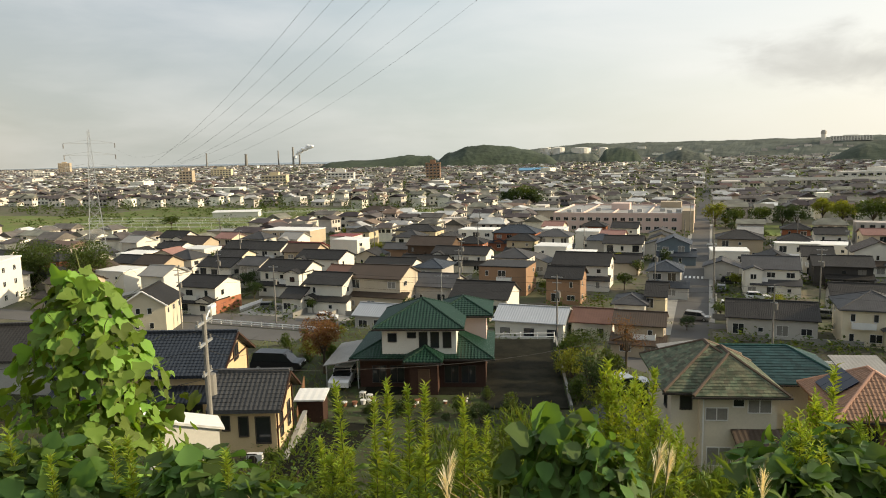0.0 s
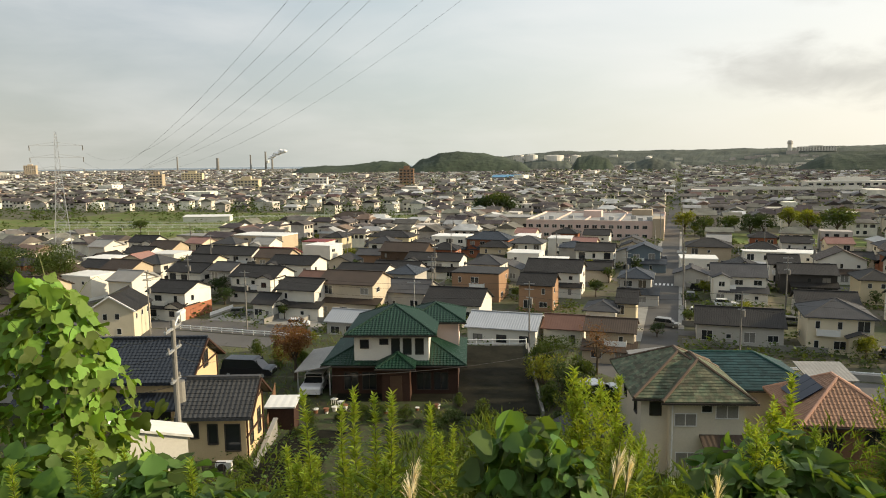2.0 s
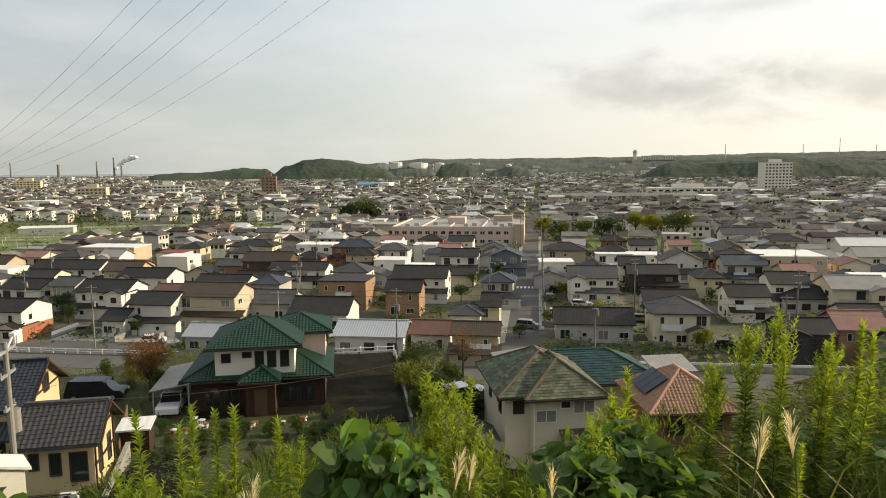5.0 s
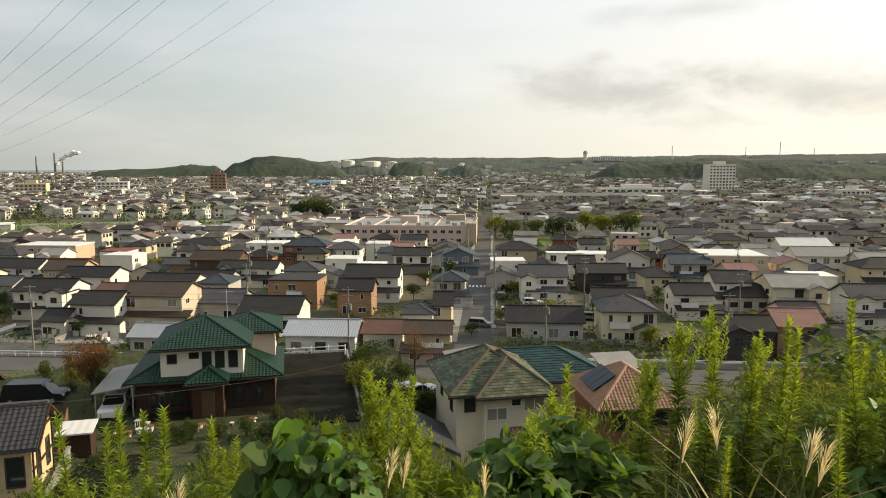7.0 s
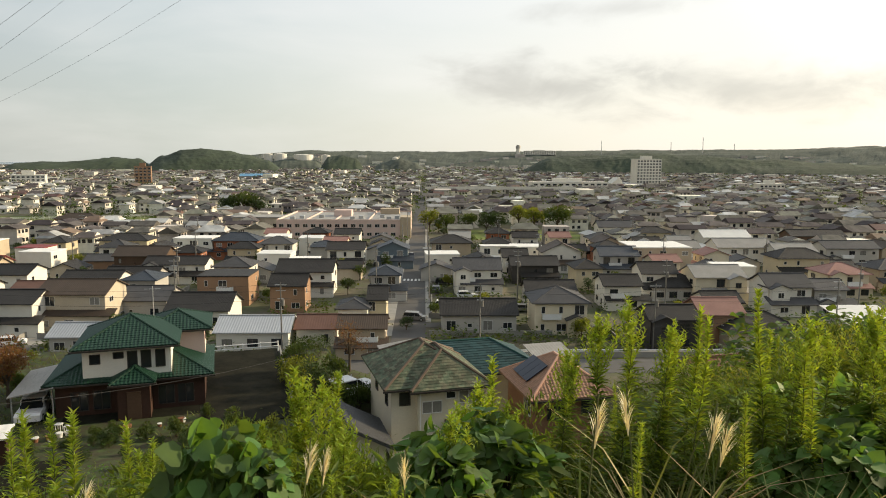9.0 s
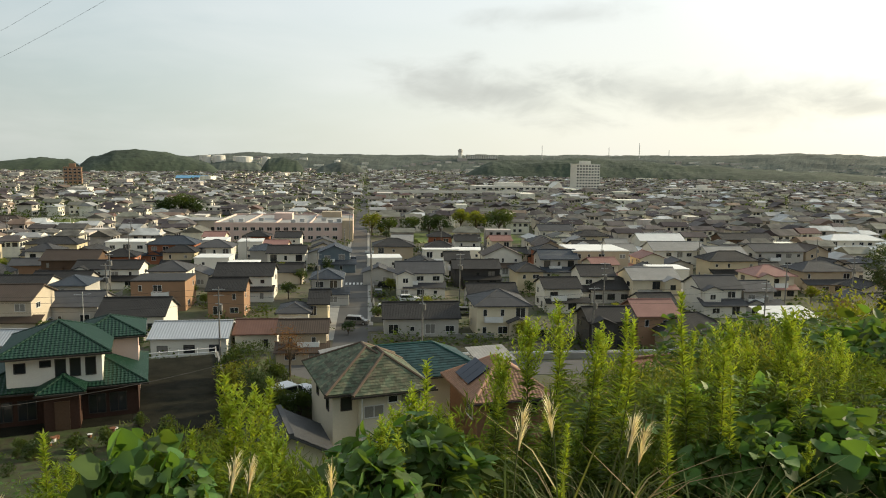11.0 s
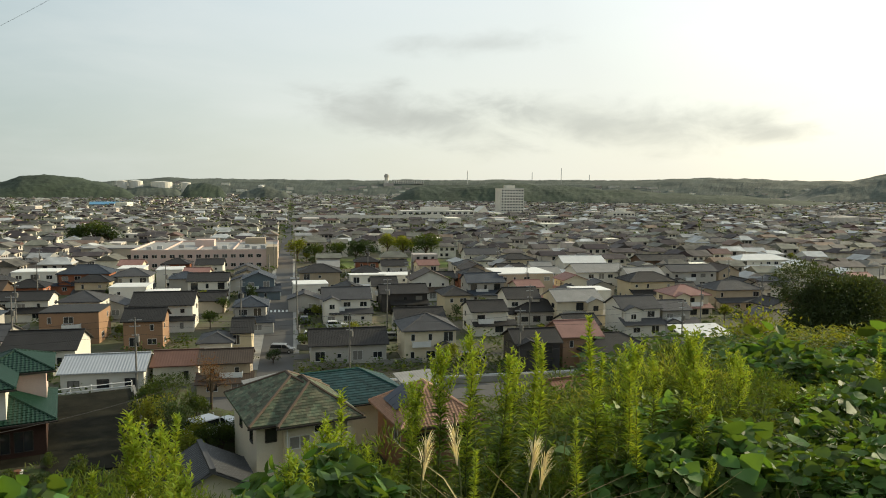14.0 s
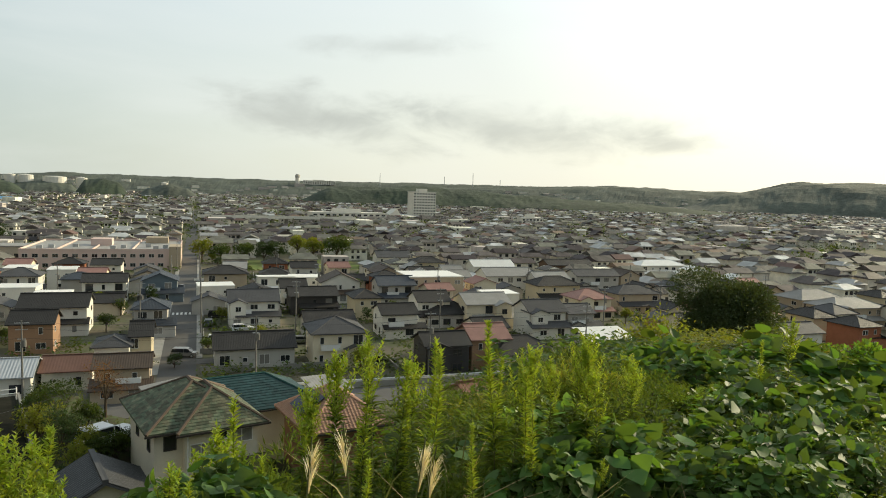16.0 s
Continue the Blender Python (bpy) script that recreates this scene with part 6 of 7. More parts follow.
def goldenrod(seed, name="goldenrod"):
    """A tall stalk, 1.8 m, thick with arching narrow leaves, that parts into a spray of leafy side shoots at the top."""
    rng = np.random.default_rng(seed)
    ob = thing(name, (0, 0, 0), "tall goldenrod stalk with narrow leaves and pale yellow-green tip", "wild plant", "goldenrod stand")
    H = 1.8
    bx, by = rng.normal(0, 0.08, 2)

    def spine(z):
        k = z / H
        return np.stack((bx * k * k + 0.012 * np.sin(z * 5 + seed), by * k * k + 0.012 * np.cos(z * 4), z), -1)
    s = Shape()
    zs = np.linspace(-0.2, H * 0.97, 12)
    s.tube(spine(zs), [0.0065 * (1 - 0.8 * k / 11) + 0.001 for k in range(12)], 4)
    spire = seed % 2 == 0
    n = 420 if spire else 300
    z = np.sort(rng.uniform(0.12, 1.0, n)) * H
    a = np.arange(n) * 2.399 + rng.normal(0, 0.3, n)
    k = z / H
    way = np.stack((np.cos(a), np.sin(a), (0.42 if spire else 0.35) + 0.7 * k + rng.normal(0, 0.2, n)), 1)
    size = 0.175 * np.clip(1.25 - k, 0.3, 0.75) ** 0.8 * np.clip(0.6 + k, 0, 1) * rng.uniform(0.7, 1.2, n)
    up = np.tile((0, 0, 1.0), (n, 1)) + rng.normal(0, 0.3, (n, 3))
    split = k < (0.50 if spire else 0.72) + 0.1 * rng.normal(0, 1, n)
    at = spine(z)
    droop = (tuple((p[0], p[1], p[2] - 0.28 * p[1] ** 2) for p in LANCE[0]), LANCE[1])
    leaves("foliage", droop, at[split], way[split], up[split], size[split], 0.022, LEAF_GOLD, ob)
    tips = [(at[~split], way[~split], size[~split] * 0.8)]
    shoots = 0 if spire else 7 + 3 * (seed % 4)
    for b in range(shoots):
        f = b / shoots
        root = spine(np.array([H * (0.70 + 0.24 * f)]))[0]
        ab = b * 2.399 + seed
        reach = (0.34 - 0.22 * f) * rng.uniform(0.7, 1.15)
        u = np.linspace(0.12, 1, 24)
        out = reach * (0.62 * u - 0.16 * u * u)
        p = root + np.stack((math.cos(ab) * out, math.sin(ab) * out, reach * (0.42 * u + 0.45 * u * u)), 1)
        s.tube([root, p[8], p[-1]], [0.003, 0.002, 0.0008], 3)
        t_ = np.arange(24) * 2.4 + b
        tips.append((p, np.stack((np.cos(t_), np.sin(t_), 0.9 + 0.5 * u), 1), 0.07 * (1.2 - 0.7 * u)))
    part("stem", s, M_STEM, ob)
    at, ways, sz = (np.concatenate(q) for q in zip(*tips))
    leaves("flower_head", LANCE, at, ways, np.tile((0, 0, 1.0), (len(at), 1)) + rng.normal(0, 0.3, (len(at), 3)), sz, 0.015, LEAF_TIP, ob)
    return ob


def plant_at(model, x, y, top, rng, tall):
    """A copy whose tip stands at the given height above its own root on the slope."""
    g = ground_z(x, y) - 0.05
    k = min(2.2, max(0.35, (top - g) / tall))
    return copy_thing(model, pose(x, y, g, rng.uniform(-3, 3), rng.uniform(-3, 3), rng.uniform(0, 360)) @ Matrix.Scale(k, 4))


def pampas(seed):
    rng = np.random.default_rng(seed)
    ob = thing("pampas_grass", (0, 0, 0), "silver grass stalk with a pale silky plume", "wild grass", "pampas plumes")
    s = Shape()
    H = 1.6
    lean = np.array((0.10, 0.0))
    zs = np.linspace(0, H, 10)
    pts = [(lean[0] * (z / H) ** 2, lean[1] * (z / H) ** 2, z) for z in zs]
    s.tube(pts, [0.004] * 10)
    part("stem", s, M_STEM, ob)
    n = 60
    u = np.sort(rng.uniform(0, 1, n))
    at = np.stack((lean[0] * (0.80 + 0.18 * u), 0 * u, H * (0.83 + 0.10 * u)), 1)
    a = rng.uniform(0, 6.283, n)
    way = np.stack((0.11 * np.cos(a) + 0.10, 0.11 * np.sin(a), 1.0 + 0 * a), 1)
    fall = (tuple((p[0], p[1], -0.30 * p[1] ** 2) for p in BLADE[0]), BLADE[1])
    leaves("plume", fall, at, way, np.stack((-np.cos(a) - 0.8, -np.sin(a), 0.3 + 0 * a), 1), rng.uniform(0.10, 0.15, n) * (1.1 - 0.4 * u), 0.0045, M_PLUME, ob)
    m = 9
    a = rng.uniform(0, 6.28, m)
    leaves("blade", BLADE, np.stack((0 * a, 0 * a, rng.uniform(0.1, 0.8, m)), 1), np.stack((np.cos(a) * 0.5, np.sin(a) * 0.5, 1.0 + 0 * a), 1), np.tile((0, 0, 1.0), (m, 1)), rng.uniform(0.5, 0.85, m), 0.014, LEAF_GRASS, ob)
    return ob


def grass_tuft(seed):
    rng = np.random.default_rng(seed)
    ob = thing("grass_tuft", (0, 0, 0), "tuft of long arching grass blades, partly dry", "wild grass", "grass tufts")
    for name, mat, n in (("blade", LEAF_GRASS, 60), ("dry_blade", LEAF_DRY, 14)):
        a = rng.uniform(0, 6.28, n)
        r = rng.uniform(0.2, 0.9, n)
        size = rng.uniform(0.45, 1.0, n)
        way = np.stack((np.cos(a) * r, np.sin(a) * r, 1.0 + 0 * a), 1)
        droop = (tuple((p[0], p[1], p[2] - 0.55 * max(0, p[1] - 0.3) ** 1.5) for p in BLADE[0]), BLADE[1])
        leaves(name, droop, np.stack((np.cos(a) * 0.06, np.sin(a) * 0.06, 0 * a), 1), way, np.tile((0, 0, 1.0), (n, 1)), size, 0.013, mat, ob)
    return ob


def shrub(seed, material, name="shrub", label="dense green shrub on the slope", n=2600, shape=None, leaf=0.085, wide=0.045):
    """A bush 2 m high and wide, of several uneven lobes on branching stems."""
    rng = np.random.default_rng(seed)
    ob = thing(name, (0, 0, 0), label, "shrub", "shrubs of the slope")
    s = Shape()
    lobes = []
    for k in range(11):
        a, r = rng.uniform(0, 6.28), rng.uniform(0.1, 0.75)
        z = rng.uniform(0.75, 1.75) * (1 - 0.25 * r)
        c = np.array((math.cos(a) * r, math.sin(a) * r, z))
        lobes.append((c, rng.uniform(0.26, 0.46)))
        s.beam((0, 0, -0.3), c * np.array((0.5, 0.5, 0.55)), 0.03, 0.018, 5).beam(c * np.array((0.5, 0.5, 0.55)), c, 0.018, 0.006, 5)
    if leaf > 0.26:
        s.beam((0, 0, -4.5), (0, 0, 0.2), 0.05, 0.03, 5)
    part("stem", s, M_BARK, ob)
    at, ways = [], []
    per = n // len(lobes)
    for c, r in lobes:
        d = rng.normal(0, 1, (per, 3))
        d /= np.linalg.norm(d, axis=1)[:, None]
        rad = r * rng.uniform(0.45, 1.15, per) ** 0.7
        at.append(c + d * rad[:, None] * np.array((1, 1, 0.85)))
        ways.append(d + rng.normal(0, 0.5, (per, 3)) + np.array((0, 0, 0.25)))
    at, ways = np.concatenate(at), np.concatenate(ways)
    if leaf > 0.26:
        ways[:, 2] = rng.normal(-0.2, 0.3, len(at))
    leaves("foliage", shape or OVAL, at, ways, np.tile((0, 0, 1.0), (len(at), 1)) + rng.normal(0, 0.5 if leaf < 0.26 else 0.25, (len(at), 3)), rng.uniform(0.7, 1.3, len(at)) * leaf, wide, material, ob)
    return ob


def vine_heap(seed, material, label, leaf=0.13, n=620):
    """Vines heaped over a bush, a metre high: many broad leaves that hang in layers, with dark gaps between."""
    rng = np.random.default_rng(seed)
    ob = thing("kudzu_vine", (0, 0, 0), label, "vine", "vine heaps")
    s = Shape()
    for k in range(6):
        a = k * 1.05 + rng.uniform(0, 0.5)
        s.tube([(0, 0, -3.0), (0.1 * math.cos(a), 0.1 * math.sin(a), 0.0), (0.55 * math.cos(a), 0.55 * math.sin(a), rng.uniform(0.4, 0.8))], [0.03, 0.02, 0.006], 4)
    part("stem", s, M_BARK, ob)
    a = rng.uniform(0, 6.283, n)
    e = np.arcsin(rng.uniform(-0.35, 1.0, n))
    lump = 1 + 0.20 * np.sin(3 * a + seed) * np.cos(e) + 0.16 * np.sin(5 * e + 2 * a + seed)
    r = lump * rng.uniform(0.35, 1.0, n) ** 0.35
    at = np.stack((np.cos(a) * np.cos(e) * r, np.sin(a) * np.cos(e) * r, 0.12 + np.sin(e) * r * 0.85), 1)
    out = np.stack((np.cos(a) * np.cos(e), np.sin(a) * np.cos(e), np.sin(e)), 1)
    way = out * rng.uniform(0.2, 0.9, n)[:, None] + rng.normal(0, 0.55, (n, 3)) - np.array((0, 0, 0.35))
    up = out + np.array((0, 0, 0.7)) + rng.normal(0, 0.45, (n, 3))
    size = leaf * rng.uniform(0.55, 1.25, n)
    leaves("foliage", OVATE, at, way, up, size, size * 1.05, material, ob)
    return ob


def tree(seed, material, label, name="tree", n=2600, height=6.0, spread=2.4, leaf=0.26, low=0.35, group="town trees", full=1.0):
    rng = np.random.default_rng(seed)
    ob = thing(name, (0, 0, 0), label, "tree", group)
    s = Shape()
    fork = height * low
    s.beam((0, 0, -0.6), (0.05, 0, fork), 0.03 * height, 0.02 * height, 8)
    lobes = []
    for k in range(13):
        a, r = k * 2.4 + rng.uniform(-0.4, 0.4), spread * rng.uniform(0.15, 0.75)
        z = rng.uniform(low + 0.1, 0.92) * height
        r *= 1.1 - 0.55 * abs(z / height - 0.55)
        c = np.array((math.cos(a) * r, math.sin(a) * r, z))
        mid = np.array((c[0] * 0.4, c[1] * 0.4, fork + (z - fork) * 0.45))
        s.beam((0.05, 0, fork * 0.9), mid, 0.012 * height, 0.007 * height, 6).beam(mid, c, 0.007 * height, 0.002 * height, 5)
        lobes.append((c, full * spread * rng.uniform(0.26, 0.44)))
    if full > 1.2:
        core = np.array((0, 0, height * 0.66))
        lobes = [(core + (c - core) * 0.68, r * 0.8) for c, r in lobes] + [(core + rng.normal(0, 0.16, 3) * spread, spread * rng.uniform(0.5, 0.75)) for _ in range(7)]
    part("trunk", s, M_BARK, ob)
    per = n // len(lobes)
    at, ways = [], []
    for c, r in lobes:
        d = rng.normal(0, 1, (per, 3))
        d /= np.linalg.norm(d, axis=1)[:, None]
        at.append(c + d * (r * rng.uniform(0.3, 1.15, per) ** 0.6)[:, None] * np.array((1, 1, 0.8)))
        ways.append(d + rng.normal(0, 0.6, (per, 3)))
    at, ways = np.concatenate(at), np.concatenate(ways)
    leaves("crown", OVAL, at, ways, np.tile((0, 0, 1.0), (len(at), 1)) + rng.normal(0, 0.6, (len(at), 3)), rng.uniform(0.7, 1.3, len(at)) * leaf, leaf * 0.55, material, ob)
    return ob


def put_away(ob):
    for o in (*ob.children_recursive, ob):
        bpy.data.objects.remove(o)


def grow():
    rng = random.Random(11)
    stalks = [goldenrod(k) for k in range(6)]
    for group in GOLD:
        for x, y, top in group:
            plant_at(stalks[2 * rng.randrange(3) + (0 if x < -0.6 else rng.choice((0, 1, 1)))], x, y, top, rng, 1.8)
    # younger stalks fill the stand
    for group in GOLD:
        for x, y, top in group:
            for _ in range(1 if x < 2.6 else 0):
                px, py = x + rng.gauss(0, 0.22), y + rng.gauss(0, 0.30)
                plant_at(stalks[2 * rng.randrange(3) + (0 if x < -0.2 else rng.randrange(2))], px, py, top - rng.uniform(0.22, 0.7), rng, 1.8)
    for k in range(34):
        a, d = radians(rng.uniform(-34, 16)), rng.uniform(2.4, 6.0)
        x, y = math.sin(a) * d, math.cos(a) * d
        plant_at(stalks[rng.randrange(6)], x, y, 30 - d * rng.uniform(0.40, 0.56), rng, 1.8)
    for k in range(5):
        a, d = radians(rng.uniform(24, 48)), rng.uniform(6.0, 12.0)
        x, y = math.sin(a) * d, math.cos(a) * d
        plant_at(stalks[rng.randrange(6)], x, y, 30 - d * rng.uniform(0.20, 0.30), rng, 1.8)
    for o in stalks:
        put_away(o)
    plumes = [pampas(k) for k in range(3)]
    for x, y, top in PLUMES:
        plant_at(plumes[rng.randrange(3)], x, y, top, rng, 1.62)
    for o in plumes:
        put_away(o)
    tufts = [grass_tuft(k) for k in range(4)]
    for k in range(64):
        a, d = radians(rng.uniform(-36, 50)), rng.uniform(1.9, 6.5)
        x, y = math.sin(a) * d, math.cos(a) * d
        copy_thing(tufts[rng.randrange(4)], pose(x, y, ground_z(x, y) - 0.05, 0, 0, rng.uniform(0, 360)) @ Matrix.Scale(rng.uniform(0.6, 1.1), 4))
    for o in tufts:
        put_away(o)
    bushes = [shrub(1, LEAF_LIGHT, "shrub", "yellow-green leafy shrub on the slope", shape=LANCE, leaf=0.12, wide=0.022), shrub(2, LEAF_TREE, leaf=0.09), shrub(3, LEAF_KUDZU, "shrub", "shrub overgrown with broad vine leaves", 1500, OVATE, 0.14, 0.12),
              shrub(4, LEAF_GOLD, "shrub", "feathery bright green thicket", 3200, LANCE, 0.11, 0.016)]
    # heaps use the darker kudzu colour that stands in for slope shade
    broad = [vine_heap(k, LEAF_HEAP_SHADED, "heap of broad kudzu leaves on the slope, coloured as if shaded", 0.30, 400) for k in (51, 52)]
    fine = [vine_heap(k, LEAF_HEAP_SHADED, "bush smothered in small vine leaves", 0.15, 1500) for k in (53, 54)]
    big = [vine_heap(k, LEAF_HEAP_SHADED, "few very broad kudzu leaves on the slope", 0.46, 170) for k in (55, 56)]
    vines = broad + fine + big
    airy = [shrub(61, LEAF_GOLD, "shrub", "feathery bright green thicket", 3600, LANCE, 0.13, 0.015), shrub(62, LEAF_LIGHT, "shrub", "yellow-green feathery shrub on the slope", 3600, LANCE, 0.13, 0.020)]
    bushes += airy
    for x, y, top, kind_, wide in HEAPS:
        turn = rng.uniform(0, 360)
        g = ground_z(x, y)
        if kind_ in (2, 3):
            tall = min(wide * 1.15, top - g + 0.3)
            copy_thing((big if wide < 0.2 else broad if kind_ == 2 and wide < 0.42 else fine)[rng.randrange(2)], pose(x, y, top - tall, 0, 0, turn) @ Matrix.Diagonal((wide * 1.3, wide * 0.9, tall * 0.9, 1)))
        else:
            model = {4: bushes[0], 5: bushes[1], 6: airy[0]}[kind_]
            copy_thing(model, pose(x, y, g - 0.1, 0, 0, turn) @ Matrix.Diagonal((wide * 1.1, wide * 1.1, (top - g + 0.1) / 2.0, 1)))
    for group in BUSHES:
        for x, y, top, kind_ in group:
            g = ground_z(x, y)
            k = max(0.5, (top - g) / 2.0)
            copy_thing(bushes[int(kind_)], pose(x, y, g - 0.1, 0, 0, rng.uniform(0, 360)) @ Matrix.Diagonal((max(k * 0.85, 0.8), max(k * 0.85, 0.8), k, 1)))
    for k in range(44):
        a = rng.uniform(-40, 48)
        d = rng.uniform(9, 24)
        x, y = math.sin(radians(a)) * d, math.cos(radians(a)) * d
        g = ground_z(x, y)
        limit = 30 - d * (0.40 if a < 20 else 0.27)
        k_ = min(1.5, (limit - g) / 2.0)
        if k_ > 0.3 and math.hypot(x + 19.7, y - 22.6) > 4:
            copy_thing(bushes[rng.randrange(4)], pose(x, y, g - 0.1, 0, 0, rng.uniform(0, 360)) @ Matrix.Scale(k_, 4))
    for o in bushes + vines:
        put_away(o)


def vine_mound():
    """Kudzu that has climbed over a small dead tree beside the path."""
    rng = np.random.default_rng(4)
    cx, cy, top = MOUND
    g = ground_z(cx, cy)
    ob = thing("kudzu_vine", (cx, cy, g), "tall mound of broad-leaved kudzu vine over a dead tree", "vine")
    H = top - g
    s = Shape()
    for k in range(7):
        a = k * 0.9
        s.beam((math.cos(a) * 0.1, math.sin(a) * 0.1, -0.3), (math.cos(a) * 0.13, math.sin(a) * 0.13, H * rng.uniform(0.6, 0.85)), 0.025, 0.008, 5)
    part("stem", s, M_BARK, ob)
    n = 1700
    z = rng.uniform(0.0, 1.0, n) ** 0.85
    a = rng.uniform(0, 6.283, n)
    lump = 1 + 0.20 * np.sin(3 * a + 5 * z) + 0.20 * np.sin(9 * z + 2 * a) + 0.1 * np.sin(17 * z - 3 * a)
    r = (0.57 - 0.27 * z) * np.sqrt(np.clip(1.03 - z ** 6, 0, 1)) * lump * rng.uniform(0.25, 1.15, n) ** 0.5
    lean = -0.10 * z ** 2
    at = np.stack((np.cos(a) * r + lean, np.sin(a) * r, z * H), 1)
    turn = rng.normal(0, 1.1, n)
    way = np.stack((-np.sin(a) * np.sin(turn), np.cos(a) * np.sin(turn), -np.cos(turn)), 1) + np.stack((np.cos(a), np.sin(a), 0 * a), 1) * rng.uniform(0.0, 0.9, n)[:, None]
    up = np.stack((np.cos(a), np.sin(a), 0.6 + z), 1) + rng.normal(0, 0.95, (n, 3))
    size = 0.045 + 0.08 * rng.uniform(0, 1, n) ** 1.4
    leaves("foliage", LOBED, at, way, up, size, size * 1.15, LEAF_KUDZU, ob)
    m = 26
    t_ = rng.uniform(0, 6.283, m)
    leaves("tendril", BLADE, np.stack((np.cos(t_) * 0.2, np.sin(t_) * 0.2, H * rng.uniform(0.6, 1.0, m)), 1), np.stack((np.cos(t_), np.sin(t_), rng.uniform(0.2, 1.2, m)), 1), np.tile((0, 0, 1.0), (m, 1)), rng.uniform(0.2, 0.45, m), 0.006, M_STEM, ob)


def ground_cover():
    """Vine leaves and low herbs all over the hilltop."""
    rng = np.random.default_rng(9)
    rnd = random.Random(3)
    for name, label, n, shape, mat, lo, hi, ratio, d0, d1, tall in (
            ("kudzu_cover", "broad kudzu leaves covering the hillside", 15000, OVATE, LEAF_VINE, 0.06, 0.13, 0.95, 1.6, 16, 0.55),
            ("vine_cover", "small dark vine leaves covering the far slope", 30000, OVATE, LEAF_VINE, 0.10, 0.20, 0.95, 12, 52, 0.9),
            ("herb_cover", "low feathery herbs between the vines", 36000, LANCE, LEAF_GOLD, 0.06, 0.12, 0.2, 1.6, 14, 0.75),
            ("grass_cover", "long grass blades on the hilltop", 9000, BLADE, LEAF_GRASS, 0.25, 0.55, 0.028, 1.6, 14, 0.15),
            ("herb_cover", "weeds on the slope below", 22000, LANCE, LEAF_GOLD, 0.14, 0.34, 0.2, 12, 48, 0.8)):
        at = []
        while len(at) < n:
            a = radians(rnd.uniform(-48, 58))
            d = d0 + (d1 - d0) * rnd.random() ** (1.0 if d1 > 30 else 0.8)
            if d1 > 30 and rnd.random() > 0.35 + 0.65 * smooth(math.degrees(a), 5, 32):
                continue
            if shape is OVATE and d1 < 30 and rnd.random() > 0.05 + 0.95 * smooth(math.degrees(a), 12, 30) + 0.5 * smooth(-math.degrees(a), 28, 36):
                continue
            x, y = math.sin(a) * d, math.cos(a) * d
            g = ground_z(x, y)
            if g < 12.5 and d > 24:
                if rnd.random() < 0.9:
                    continue
            heap = max(0.0, noise.noise((x * 0.5, y * 0.5, 2.0)) + 0.35)
            at.append((x, y, g + rnd.random() ** 0.6 * tall * (0.35 + heap)))
        at = np.array(at)
        way = any_way(rng, n, 0.9 if shape is LANCE else 0.3) + (np.array((0, 0, 1.6)) if shape is BLADE else 0)
        size = rng.uniform(lo, hi, n)
        ob = leaves(name, shape, at, way, np.tile((0, 0, 1.0), (n, 1)) + rng.normal(0, 0.45, (n, 3)), size, size * ratio, mat)
        tagged(ob, label, "plants", kind="stuff")


